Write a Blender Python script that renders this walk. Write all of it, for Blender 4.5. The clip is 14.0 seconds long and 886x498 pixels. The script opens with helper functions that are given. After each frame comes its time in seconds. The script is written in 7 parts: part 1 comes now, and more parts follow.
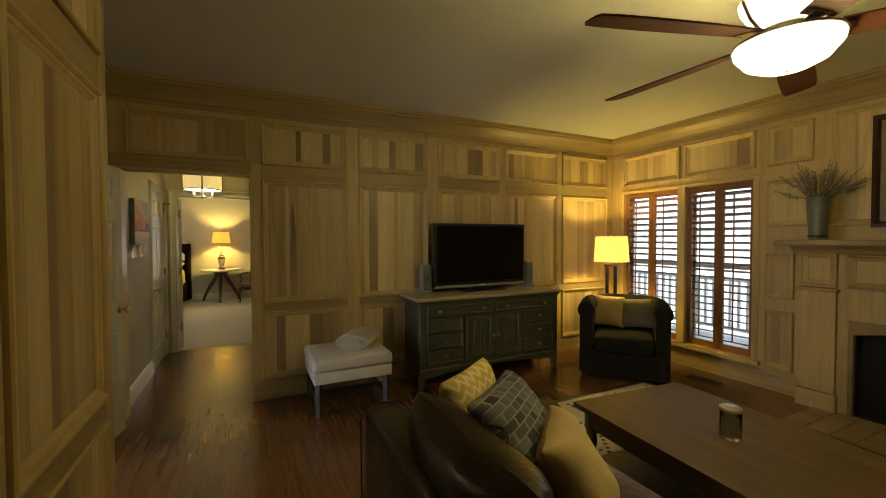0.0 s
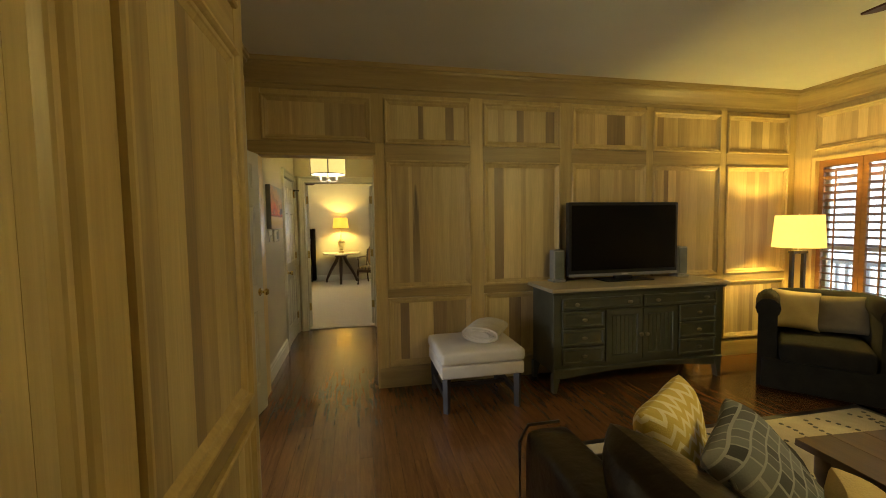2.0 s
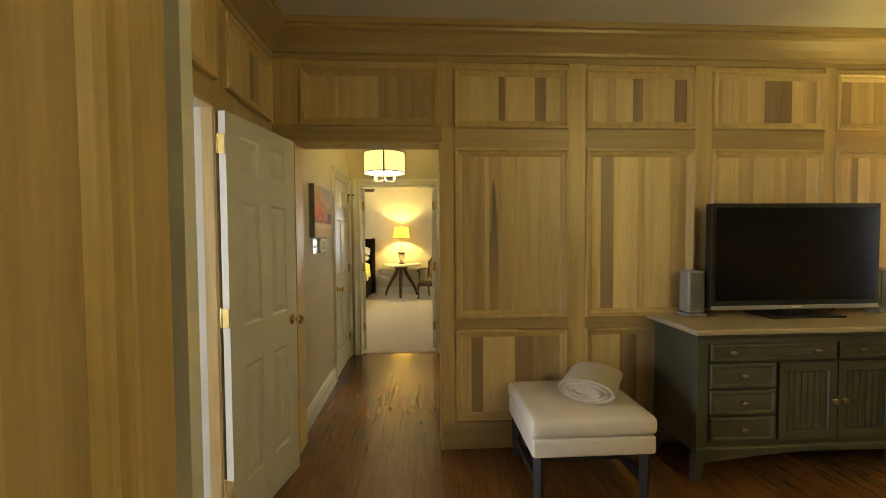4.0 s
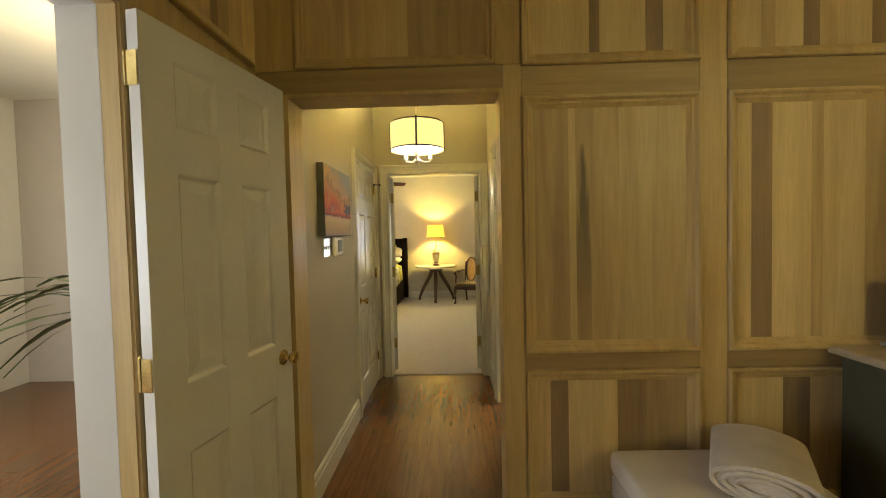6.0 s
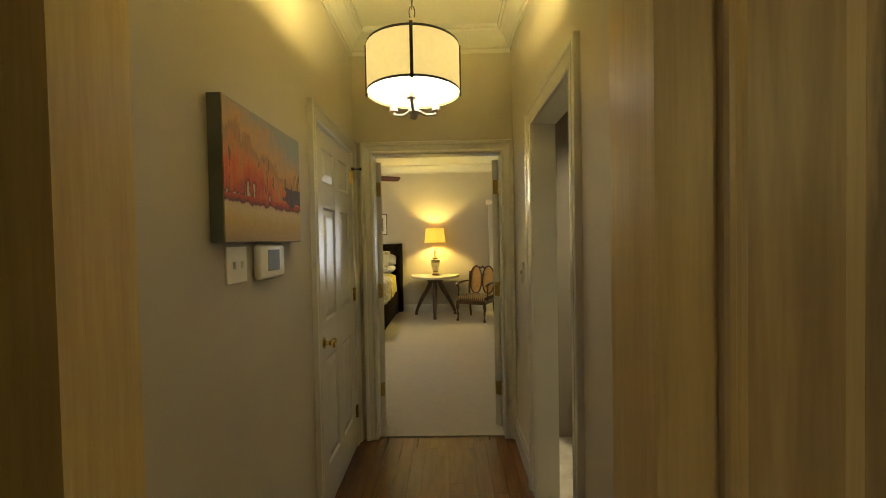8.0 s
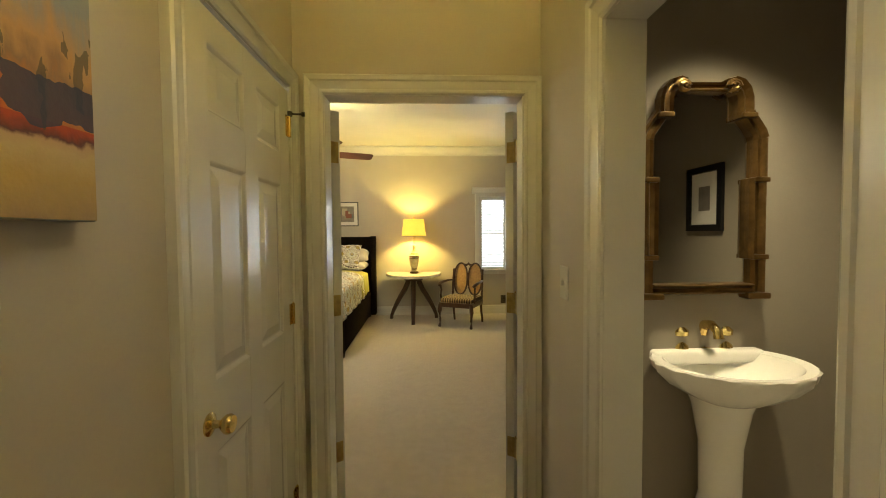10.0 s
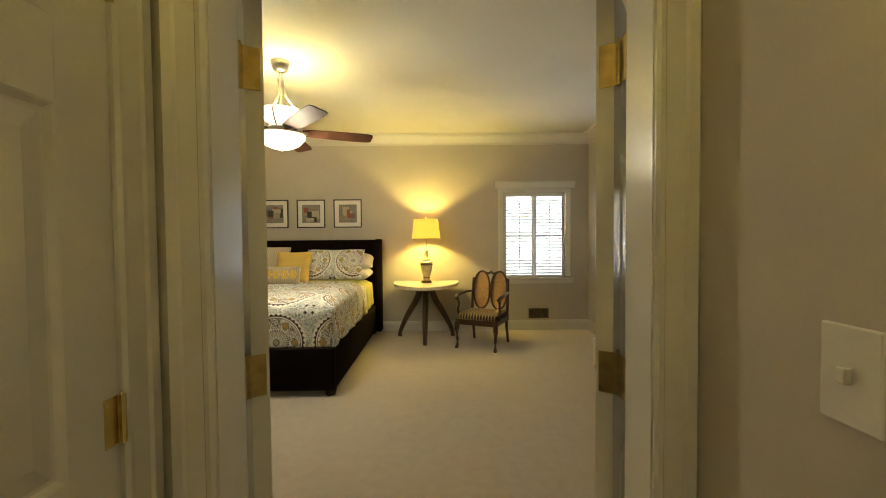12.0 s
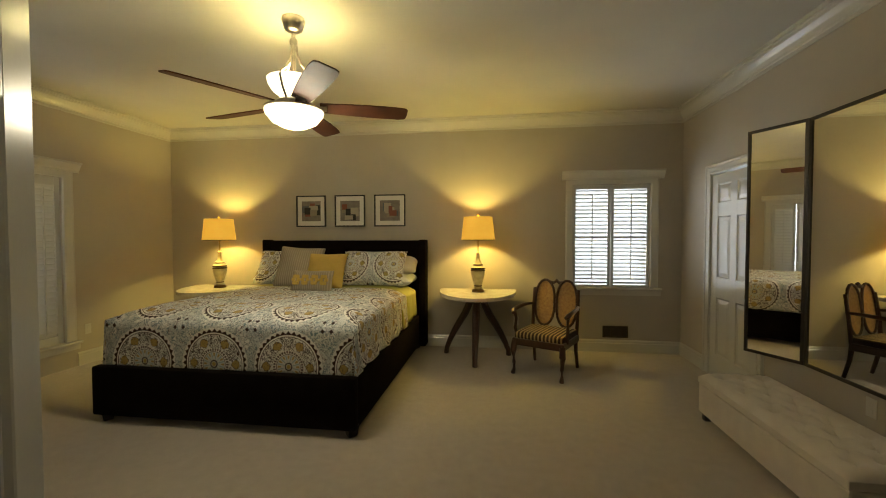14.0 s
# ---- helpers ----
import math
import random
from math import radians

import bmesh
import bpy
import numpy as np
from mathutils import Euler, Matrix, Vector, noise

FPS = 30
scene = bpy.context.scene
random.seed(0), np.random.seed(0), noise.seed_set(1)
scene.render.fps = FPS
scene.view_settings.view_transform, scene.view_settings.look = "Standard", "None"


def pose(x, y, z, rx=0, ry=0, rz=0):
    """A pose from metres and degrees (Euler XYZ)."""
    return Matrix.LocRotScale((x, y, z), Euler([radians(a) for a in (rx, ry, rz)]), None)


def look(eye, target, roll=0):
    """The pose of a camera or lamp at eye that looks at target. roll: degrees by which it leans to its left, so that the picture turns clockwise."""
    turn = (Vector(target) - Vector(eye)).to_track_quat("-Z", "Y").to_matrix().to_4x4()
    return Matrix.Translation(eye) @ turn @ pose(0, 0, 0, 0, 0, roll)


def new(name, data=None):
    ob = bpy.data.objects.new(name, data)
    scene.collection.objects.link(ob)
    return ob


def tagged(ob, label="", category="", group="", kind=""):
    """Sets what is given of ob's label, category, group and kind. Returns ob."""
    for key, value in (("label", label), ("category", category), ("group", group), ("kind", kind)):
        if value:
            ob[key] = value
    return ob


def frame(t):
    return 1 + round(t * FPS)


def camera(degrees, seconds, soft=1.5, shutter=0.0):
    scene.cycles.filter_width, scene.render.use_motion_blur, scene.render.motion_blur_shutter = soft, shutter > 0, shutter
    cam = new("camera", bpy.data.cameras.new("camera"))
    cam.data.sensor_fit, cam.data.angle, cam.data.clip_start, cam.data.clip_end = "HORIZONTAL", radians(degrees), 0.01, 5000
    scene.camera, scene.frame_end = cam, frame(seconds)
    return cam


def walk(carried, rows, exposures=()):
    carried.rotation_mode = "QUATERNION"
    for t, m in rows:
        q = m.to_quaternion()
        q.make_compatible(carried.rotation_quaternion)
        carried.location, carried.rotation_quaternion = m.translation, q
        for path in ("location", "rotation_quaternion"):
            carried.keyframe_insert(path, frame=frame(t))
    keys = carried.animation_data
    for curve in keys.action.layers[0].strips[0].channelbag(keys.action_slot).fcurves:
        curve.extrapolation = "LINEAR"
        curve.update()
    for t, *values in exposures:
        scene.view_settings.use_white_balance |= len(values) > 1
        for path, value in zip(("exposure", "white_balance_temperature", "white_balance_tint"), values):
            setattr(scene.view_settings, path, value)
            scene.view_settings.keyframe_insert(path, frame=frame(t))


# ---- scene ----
cam = camera(95.1, 14.0, soft=1.0)
PATH = [
    (0, (0.222, 0.021, 1.48), (1.094, 1.82, 1.429), -0.2),
    (0.5, (0.197, 0.092, 1.473), (0.958, 1.941, 1.408), 0.1),
    (1, (0.155, 0.173, 1.471), (0.816, 2.058, 1.388), 0.1),
    (1.5, (0.125, 0.293, 1.468), (0.648, 2.22, 1.36), -0.2),
    (2, (0.111, 0.483, 1.464), (0.517, 2.437, 1.34), -0.8),
    (2.5, (0.099, 0.672, 1.464), (0.393, 2.646, 1.335), -0.9),
    (3, (0.105, 0.898, 1.468), (0.346, 2.88, 1.358), -0.8),
    (3.5, (0.108, 1.125, 1.455), (0.301, 3.114, 1.37), -0.5),
    (4, (0.122, 1.379, 1.451), (0.234, 3.374, 1.383), -0.4),
    (4.2, (0.129, 1.476, 1.434), (0.219, 3.473, 1.375), -0.1),
    (6.3, (0.027, 2.502, 1.426), (-0.054, 4.499, 1.358), -1.0),
    (6.5, (0.03, 2.678, 1.433), (-0.072, 4.675, 1.374), -0.7),
    (7, (0.006, 2.933, 1.427), (-0.102, 4.929, 1.371), -0.9),
    (7.5, (-0.029, 3.205, 1.439), (-0.1, 5.203, 1.39), -1.2),
    (8, (-0.063, 3.444, 1.433), (-0.093, 5.443, 1.389), -1.1),
    (8.2, (-0.061, 3.535, 1.421), (-0.085, 5.535, 1.388), -1.1),
    (10.3, (-0.148, 4.621, 1.412), (-0.052, 6.617, 1.335), -0.5),
    (10.5, (-0.142, 4.732, 1.411), (-0.046, 6.728, 1.34), -0.6),
    (11, (-0.145, 4.983, 1.412), (-0.052, 6.98, 1.356), -0.6),
    (11.5, (-0.147, 5.258, 1.405), (-0.1, 7.257, 1.345), -0.5),
    (12, (-0.126, 5.496, 1.402), (-0.115, 7.495, 1.344), -0.5),
    (12.5, (-0.09, 5.729, 1.413), (-0.155, 7.727, 1.343), -0.5),
    (13, (-0.083, 5.947, 1.408), (-0.232, 7.94, 1.329), -0.3),
    (13.5, (-0.083, 6.163, 1.42), (-0.295, 8.15, 1.341), -0.1),
    (14, (-0.085, 6.351, 1.422), (-0.358, 8.332, 1.361), -0.1),
]
walk(cam, [(t, look(eye, target, roll)) for t, eye, target, roll in PATH],
     exposures=[(0.0, 0.75), (1.5, 0.98), (2.5, 1.4), (3.0, 1.62), (4.0, 1.72), (6.4, 1.48), (7.0, 1.2), (8.0, 0.92), (10.6, 1.35), (11.5, 1.25), (12.0, 1.12), (12.5, 0.9), (13.3, 0.38), (14.0, 0.15)])

# ---- light and exposure ----
world = bpy.data.worlds.new("sky")
scene.world = world
world.use_nodes = True
_n = world.node_tree.nodes
_sky = _n.new("ShaderNodeTexSky")
_sky.sky_type = "NISHITA"
_sky.sun_disc = False
_sky.sun_elevation, _sky.sun_rotation = radians(40), radians(80)
_n["Background"].inputs[1].default_value = 0.1
world.node_tree.links.new(_sky.outputs[0], _n["Background"].inputs[0])
_sun = bpy.data.lights.new("sun", "SUN")
_sun.energy, _sun.angle, _sun.color = 1.0, radians(15), (1, 0.95, 0.88)
new("sun", _sun).matrix_world = look((20, 4, 18), (0, 5, 0))
WARM = (1.0, 0.755, 0.18)


def point(name, at, watts, radius=0.04, color=WARM):
    d = bpy.data.lights.new(name, "POINT")
    d.energy, d.shadow_soft_size, d.color = watts, radius, color
    o = new(name, d)
    o.location = at
    return o


def area(name, at, target, sx, sy, watts, color=(1, 1, 1)):
    d = bpy.data.lights.new(name, "AREA")
    d.shape, d.size, d.size_y, d.energy, d.color = "RECTANGLE", sx, sy, watts, color
    o = new(name, d)
    o.matrix_world = look(at, target)
    return o


DAY = (0.86, 0.93, 1.0)
point("den_fan_bulb", (2.36, 0.98, 2.17), 20, 0.12, (1.0, 0.82, 0.28))
point("den_fan_upper_bulb", (2.36, 0.98, 2.55), 22, 0.09, (1.0, 0.82, 0.28))
point("den_lamp_bulb", (4.28, 3.62, 1.36), 29)
point("hall_bulb", (-0.19, 5.04, 2.10), 34, 0.05, (1.0, 0.79, 0.25))
point("bed_fan_bulb", (-1.48, 9.0, 2.53), 20, 0.07, (1.0, 0.82, 0.34))
point("bed_fan_low_bulb", (-1.48, 9.0, 2.14), 34, 0.12, (1.0, 0.90, 0.64))
point("bed_lamp_bulb", (-0.34, 11.18, 1.52), 35)
point("bed_lamp_far_bulb", (-3.69, 11.18, 1.52), 35)
# Added warm fill without a fixture, apart from the paper lamp, to brighten the foyer.
point("foyer_fill", (-2.3, 5.0, 2.4), 15, 0.2, (1, 0.80, 0.42))
_sp = bpy.data.lights.new("powder_downlight", "SPOT")
_sp.energy, _sp.spot_size, _sp.spot_blend, _sp.shadow_soft_size, _sp.color = 62, radians(104), 1.0, 0.05, (1.0, 0.86, 0.52)
new("powder_downlight", _sp).matrix_world = look((1.2, 5.85, 2.58), (1.2, 5.98, 0))
# Cool fill through an assumed foyer window, lighting the den by the doorway.
area("foyer_daylight_fill", (-4.44, 2.5, 1.35), (0.4, 3.4, 0.9), 1.9, 1.7, 58, (0.92, 0.95, 1.0))
area("bed_window_light", (1.26, 11.66, 1.4), (1.26, 6, 0.8), 0.85, 1.2, 17, DAY)
area("bed_side_window_light", (-4.82, 9.2, 1.3), (0, 9.2, 0.9), 1.2, 1.6, 36, DAY)


# ---- materials ----
def mat(name, c1, c2=None, rough=0.5, metal=0.0, scale=6.0, stretch=(1, 1, 1), bump=0.05, rnd=0.0, island=0.0,
        big=0.25, spec=0.5, emit=None, power=0.0, coat=0.0, fine=60.0, sheen=0.0, warp=0.0, patch=None, grain=0.05):
    m = bpy.data.materials.new(name)
    m.use_nodes = True
    nt = m.node_tree
    N, L = nt.nodes, nt.links
    b = N["Principled BSDF"]
    b.inputs["Roughness"].default_value = rough
    b.inputs["Metallic"].default_value = metal
    b.inputs["Specular IOR Level"].default_value = spec
    b.inputs["Coat Weight"].default_value = coat
    b.inputs["Sheen Weight"].default_value = sheen
    c2 = c2 or tuple(0.82 * v for v in c1)
    tc, mp = N.new("ShaderNodeTexCoord"), N.new("ShaderNodeMapping")
    mp.inputs["Scale"].default_value = stretch
    L.new(tc.outputs["Object"], mp.inputs["Vector"])
    vec = mp.outputs[0]
    if rnd or island:
        inf = N.new("ShaderNodeObjectInfo" if rnd else "ShaderNodeNewGeometry")
        r = inf.outputs["Random" if rnd else "Random Per Island"]
        ad = N.new("ShaderNodeVectorMath")
        ad.operation = "MULTIPLY_ADD"
        ad.inputs[1].default_value = (7.3, 9.1, 5.7)
        L.new(r, ad.inputs[0])
        L.new(vec, ad.inputs[2])
        vec = ad.outputs[0]
    n1, n2 = N.new("ShaderNodeTexNoise"), N.new("ShaderNodeTexNoise")
    n1.inputs["Scale"].default_value, n1.inputs["Detail"].default_value = scale, 6
    n1.inputs["Distortion"].default_value = warp
    n2.inputs["Scale"].default_value, n2.inputs["Detail"].default_value = fine, 3
    L.new(vec, n1.inputs["Vector"])
    L.new(vec, n2.inputs["Vector"])
    ramp = N.new("ShaderNodeValToRGB")
    ramp.color_ramp.elements[0].position, ramp.color_ramp.elements[1].position = 0.5 - big, 0.5 + big
    ramp.color_ramp.elements[0].color, ramp.color_ramp.elements[1].color = (*c2, 1), (*c1, 1)
    L.new(n1.outputs[0], ramp.inputs[0])
    col = ramp.outputs[0]
    hsv = N.new("ShaderNodeHueSaturation")
    L.new(col, hsv.inputs["Color"])
    mr = N.new("ShaderNodeMapRange")
    mr.inputs["From Min"].default_value, mr.inputs["From Max"].default_value = 0.25, 0.75
    mr.inputs["To Min"].default_value, mr.inputs["To Max"].default_value = 1 - grain, 1 + grain * 0.9
    L.new(n2.outputs[0], mr.inputs["Value"])
    val = mr.outputs[0]
    if rnd or island:
        m2 = N.new("ShaderNodeMapRange")
        s = rnd or island
        m2.inputs["To Min"].default_value, m2.inputs["To Max"].default_value = 1 - s, 1 + s * 0.6
        L.new(r, m2.inputs["Value"])
        mu = N.new("ShaderNodeMath")
        mu.operation = "MULTIPLY"
        L.new(val, mu.inputs[0])
        L.new(m2.outputs[0], mu.inputs[1])
        val = mu.outputs[0]
    L.new(val, hsv.inputs["Value"])
    L.new(hsv.outputs[0], b.inputs["Base Color"])
    if bump:
        bp = N.new("ShaderNodeBump")
        bp.inputs["Strength"].default_value, bp.inputs["Distance"].default_value = bump, 0.01
        L.new(n2.outputs[0], bp.inputs["Height"])
        L.new(bp.outputs[0], b.inputs["Normal"])
    if emit:
        b.inputs["Emission Color"].default_value = (*emit, 1)
        b.inputs["Emission Strength"].default_value = power
    if patch:
        mx = N.new("ShaderNodeMix")
        mx.data_type = "RGBA"
        mx.inputs["A"].default_value, mx.inputs["B"].default_value = (*patch, 1), (*emit, 1)
        st = N.new("ShaderNodeMapRange")
        st.inputs["From Min"].default_value, st.inputs["From Max"].default_value = 0.42, 0.52
        L.new(n1.outputs[0], st.inputs["Value"])
        L.new(st.outputs[0], mx.inputs["Factor"])
        L.new(mx.outputs["Result"], b.inputs["Emission Color"])
    return m


WOOD_V = mat("panel_wood_upright", (0.55, 0.410, 0.182), (0.42, 0.300, 0.130), 0.42, scale=2.2, stretch=(9, 9, 0.5), bump=0.03, rnd=0.12, fine=14, warp=0.5, grain=0.09)
WOOD_H = mat("panel_wood_level", (0.43, 0.318, 0.142), (0.29, 0.202, 0.090), 0.42, scale=2.2, stretch=(0.5, 0.5, 9), bump=0.03, rnd=0.12, fine=14, grain=0.09)
PLANK_W = mat("panel_plank_wood", (0.56, 0.415, 0.200), (0.38, 0.268, 0.130), 0.42, scale=1.6, stretch=(7, 7, 0.45), bump=0.03, rnd=0.24, fine=16, warp=0.9, grain=0.10, big=0.17)
PLANK_L = mat("panel_plank_sapwood", (0.66, 0.51, 0.255), (0.54, 0.405, 0.195), 0.42, scale=1.4, stretch=(7, 7, 0.4), bump=0.03, rnd=0.16, fine=16, warp=0.9, grain=0.10, big=0.17)
PLANK_D = mat("panel_plank_heartwood", (0.31, 0.215, 0.115), (0.22, 0.152, 0.085), 0.42, scale=1.8, stretch=(8, 8, 0.4), bump=0.03, rnd=0.2, fine=16, warp=0.9, grain=0.10, big=0.17)


def flame_figure(m, x0, x1, z0, z1, dark):
    """A dark pointed heartwood figure that fades towards its foot."""
    N, L = m.node_tree.nodes, m.node_tree.links

    def calc(op, *args):
        n = N.new("ShaderNodeMath")
        n.operation = op
        n.use_clamp = op == "MULTIPLY_ADD"
        for i, v in enumerate(args):
            if isinstance(v, (int, float)):
                n.inputs[i].default_value = v
            else:
                L.new(v, n.inputs[i])
        return n.outputs[0]

    tc, sp, ns, mp = N.new("ShaderNodeTexCoord"), N.new("ShaderNodeSeparateXYZ"), N.new("ShaderNodeTexNoise"), N.new("ShaderNodeMapping")
    mp.inputs["Scale"].default_value = (9, 1, 1.2)
    ns.inputs["Scale"].default_value, ns.inputs["Detail"].default_value = 6, 5
    L.new(tc.outputs["Object"], sp.inputs[0])
    L.new(tc.outputs["Object"], mp.inputs[0])
    L.new(mp.outputs[0], ns.inputs["Vector"])
    wob = calc("MULTIPLY", calc("SUBTRACT", ns.outputs[0], 0.5), 0.03)
    off = calc("ABSOLUTE", calc("SUBTRACT", calc("ADD", sp.outputs[0], wob), (x0 + x1) / 2))
    v = calc("MULTIPLY_ADD", sp.outputs[2], -1 / (z1 - z0), z1 / (z1 - z0))
    half = calc("MULTIPLY", calc("POWER", v, 0.4), (x1 - x0) * 0.85)
    inside = calc("MULTIPLY_ADD", calc("SUBTRACT", half, off), 45.0, 0.0)
    fade = calc("MULTIPLY_ADD", v, -0.75, 1.0)
    fac = calc("MULTIPLY", calc("MULTIPLY", inside, fade), calc("MULTIPLY_ADD", ns.outputs[0], 0.9, 0.6))
    b = N["Principled BSDF"]
    mx = N.new("ShaderNodeMix")
    mx.data_type = "RGBA"
    L.new(fac, mx.inputs["Factor"])
    L.new(b.inputs["Base Color"].links[0].from_socket, mx.inputs["A"])
    mx.inputs["B"].default_value = (*dark, 1)
    L.new(mx.outputs["Result"], b.inputs["Base Color"])
    return m


PLANK_F = flame_figure(mat("panel_plank_figured", (0.52, 0.385, 0.190), (0.38, 0.268, 0.130), 0.42, scale=1.6, stretch=(7, 7, 0.45), bump=0.03, fine=16, warp=0.9), 0.586, 0.652, 0.95, 1.82, (0.085, 0.068, 0.048))
OAK = mat("oak_floor", (0.175, 0.078, 0.025), (0.088, 0.036, 0.0105), 0.26, scale=2.5, stretch=(14, 1.1, 1), bump=0.04, rnd=0.10, fine=18, coat=0.25, warp=0.8, grain=0.15)
OAK_I = mat("oak_floor_rest", (0.175, 0.078, 0.025), (0.088, 0.036, 0.0105), 0.26, scale=2.5, stretch=(14, 1.1, 1), bump=0.04, island=0.10, fine=18, coat=0.25, grain=0.15)
PAINT_CEIL = mat("ceiling_paint", (0.62, 0.60, 0.53), (0.58, 0.56, 0.49), 0.9, scale=2, bump=0.02, fine=90, grain=0.015)
PAINT_WALL = mat("taupe_wall_paint", (0.45, 0.41, 0.345), (0.42, 0.38, 0.32), 0.75, scale=3, bump=0.02, fine=120, grain=0.015)
PAINT_POWDER = mat("powder_wall_paint", (0.27, 0.235, 0.19), (0.25, 0.215, 0.17), 0.7, scale=3, bump=0.02, fine=120, grain=0.015)
TRIM = mat("white_gloss_paint", (0.60, 0.59, 0.545), (0.56, 0.55, 0.505), 0.24, scale=4, bump=0.015, fine=120, grain=0.012)
CARPET = mat("beige_carpet", (0.42, 0.365, 0.295), (0.36, 0.31, 0.25), 0.95, scale=14, bump=0.5, fine=260, sheen=0.3)
BRASS = mat("brass", (0.80, 0.64, 0.27), (0.64, 0.48, 0.18), 0.18, 1.0, scale=30, bump=0.01)
STEEL = mat("brushed_nickel", (0.62, 0.57, 0.50), (0.5, 0.46, 0.4), 0.28, 1.0, scale=30, bump=0.01)
PEWTER = mat("pewter_pull", (0.34, 0.30, 0.22), (0.22, 0.19, 0.14), 0.35, 1.0, scale=40)
BLACK = mat("black_plastic", (0.012, 0.012, 0.013), (0.008, 0.008, 0.009), 0.3, scale=20, bump=0.01)
SCREEN = mat("dark_screen", (0.004, 0.004, 0.005), (0.003, 0.003, 0.004), 0.16, scale=2, bump=0.0, spec=0.3)
SILVER = mat("silver_plastic", (0.36, 0.36, 0.35), (0.3, 0.3, 0.3), 0.4, 0.3, scale=20)
DARKWOOD = mat("dark_mahogany", (0.06, 0.022, 0.011), (0.028, 0.011, 0.006), 0.34, scale=4, stretch=(6, 6, 0.8), bump=0.03, fine=20, coat=0.08)
EBONY = mat("black_stained_wood", (0.022, 0.016, 0.012), (0.012, 0.009, 0.007), 0.4, scale=5, stretch=(6, 6, 0.8), bump=0.03)
GREEN_PAINT = mat("sage_grey_paint", (0.078, 0.078, 0.050), (0.048, 0.048, 0.031), 0.45, scale=5, bump=0.04, fine=30)
PALE_TOP = mat("pale_wood_top", (0.42, 0.35, 0.24), (0.33, 0.27, 0.18), 0.4, scale=3, stretch=(1, 8, 8), bump=0.03, fine=18)
TABLE_WOOD = mat("worn_pine_top", (0.11, 0.064, 0.026), (0.05, 0.029, 0.013), 0.48, scale=2.6, stretch=(6, 0.7, 6), bump=0.06, fine=16, rnd=0.15)
CREAM = mat("cream_linen", (0.66, 0.60, 0.52), (0.58, 0.52, 0.45), 0.9, scale=8, bump=0.12, fine=220, sheen=0.2, grain=0.015)
WOOL = mat("folded_wool_throw", (0.58, 0.50, 0.40), (0.46, 0.39, 0.30), 0.95, scale=10, bump=0.5, fine=120, sheen=0.3)
LEATHER = mat("brown_leather", (0.024, 0.013, 0.007), (0.009, 0.005, 0.0035), 0.30, scale=7, bump=0.35, fine=28, spec=0.5)
CHENILLE = mat("dark_chair_cloth", (0.014, 0.012, 0.008), (0.008, 0.007, 0.005), 0.95, scale=12, bump=0.4, fine=140, spec=0.15)
VELVET = mat("brown_velvet", (0.009, 0.006, 0.0045), (0.005, 0.0035, 0.003), 0.9, scale=8, bump=0.2, fine=160, spec=0.05)
MARBLE = mat("cream_marble", (0.70, 0.66, 0.58), (0.50, 0.45, 0.37), 0.22, scale=11, bump=0.0, big=0.3, grain=0.015)
CERAMIC = mat("white_porcelain", (0.82, 0.80, 0.76), (0.80, 0.78, 0.74), 0.08, scale=3, bump=0.0, grain=0.015)
LAMP_GLAZE = mat("cream_crackle_glaze", (0.60, 0.52, 0.32), (0.38, 0.31, 0.17), 0.3, scale=16, bump=0.08)
GOLD_OLD = mat("aged_gilt", (0.21, 0.125, 0.042), (0.085, 0.047, 0.018), 0.28, 0.75, scale=14, bump=0.2, fine=50)
BRASS_OLD = mat("aged_brass", (0.44, 0.34, 0.13), (0.26, 0.19, 0.075), 0.34, 1.0, scale=24, bump=0.05)
MIRROR = mat("mirror_glass", (0.88, 0.88, 0.87), (0.88, 0.88, 0.87), 0.015, 1.0, bump=0.0, grain=0.015)
SHADE_W = mat("warm_lampshade", (0.42, 0.27, 0.08), (0.38, 0.24, 0.07), 0.9, scale=30, emit=(1.0, 0.50, 0.045), power=0.62)
SHADE_D = mat("drum_shade_fabric", (0.5, 0.43, 0.26), (0.46, 0.4, 0.24), 0.9, scale=30, emit=(1.0, 0.74, 0.25), power=0.42)
SHADE_DEN = mat("den_lampshade", (0.5, 0.36, 0.14), (0.45, 0.32, 0.12), 0.9, scale=30, emit=(1.0, 0.62, 0.10), power=0.9)
BOWL = mat("lit_frosted_glass", (0.9, 0.85, 0.7), (0.9, 0.85, 0.7), 0.3, emit=(1.0, 0.86, 0.55), power=2.6)
GLOW = mat("lit_diffuser", (0.9, 0.85, 0.7), (0.9, 0.85, 0.7), 0.3, emit=(1.0, 0.9, 0.66), power=2.2)
PAPER_LIT = mat("lit_paper", (0.9, 0.88, 0.8), (0.9, 0.88, 0.8), 0.8, emit=(1.0, 0.95, 0.8), power=1.8)
OUTSIDE = mat("bright_overcast", (0.8, 0.85, 0.9), (0.7, 0.76, 0.8), 0.9, scale=0.8, emit=(0.90, 0.95, 1.0), power=1.15, patch=(0.42, 0.50, 0.46))
OUTSIDE_B = mat("bright_overcast_back", (0.8, 0.85, 0.9), (0.7, 0.76, 0.8), 0.9, scale=0.8, emit=(0.92, 0.96, 1.0), power=0.7)
SHUTTER_WOOD = mat("shutter_wood", (0.30, 0.135, 0.045), (0.2, 0.085, 0.028), 0.35, scale=3, stretch=(1, 1, 8), bump=0.02, rnd=0.15, fine=16)
YELLOW = mat("yellow_cloth", (0.62, 0.44, 0.11), (0.52, 0.36, 0.08), 0.9, scale=8, bump=0.2, fine=200)
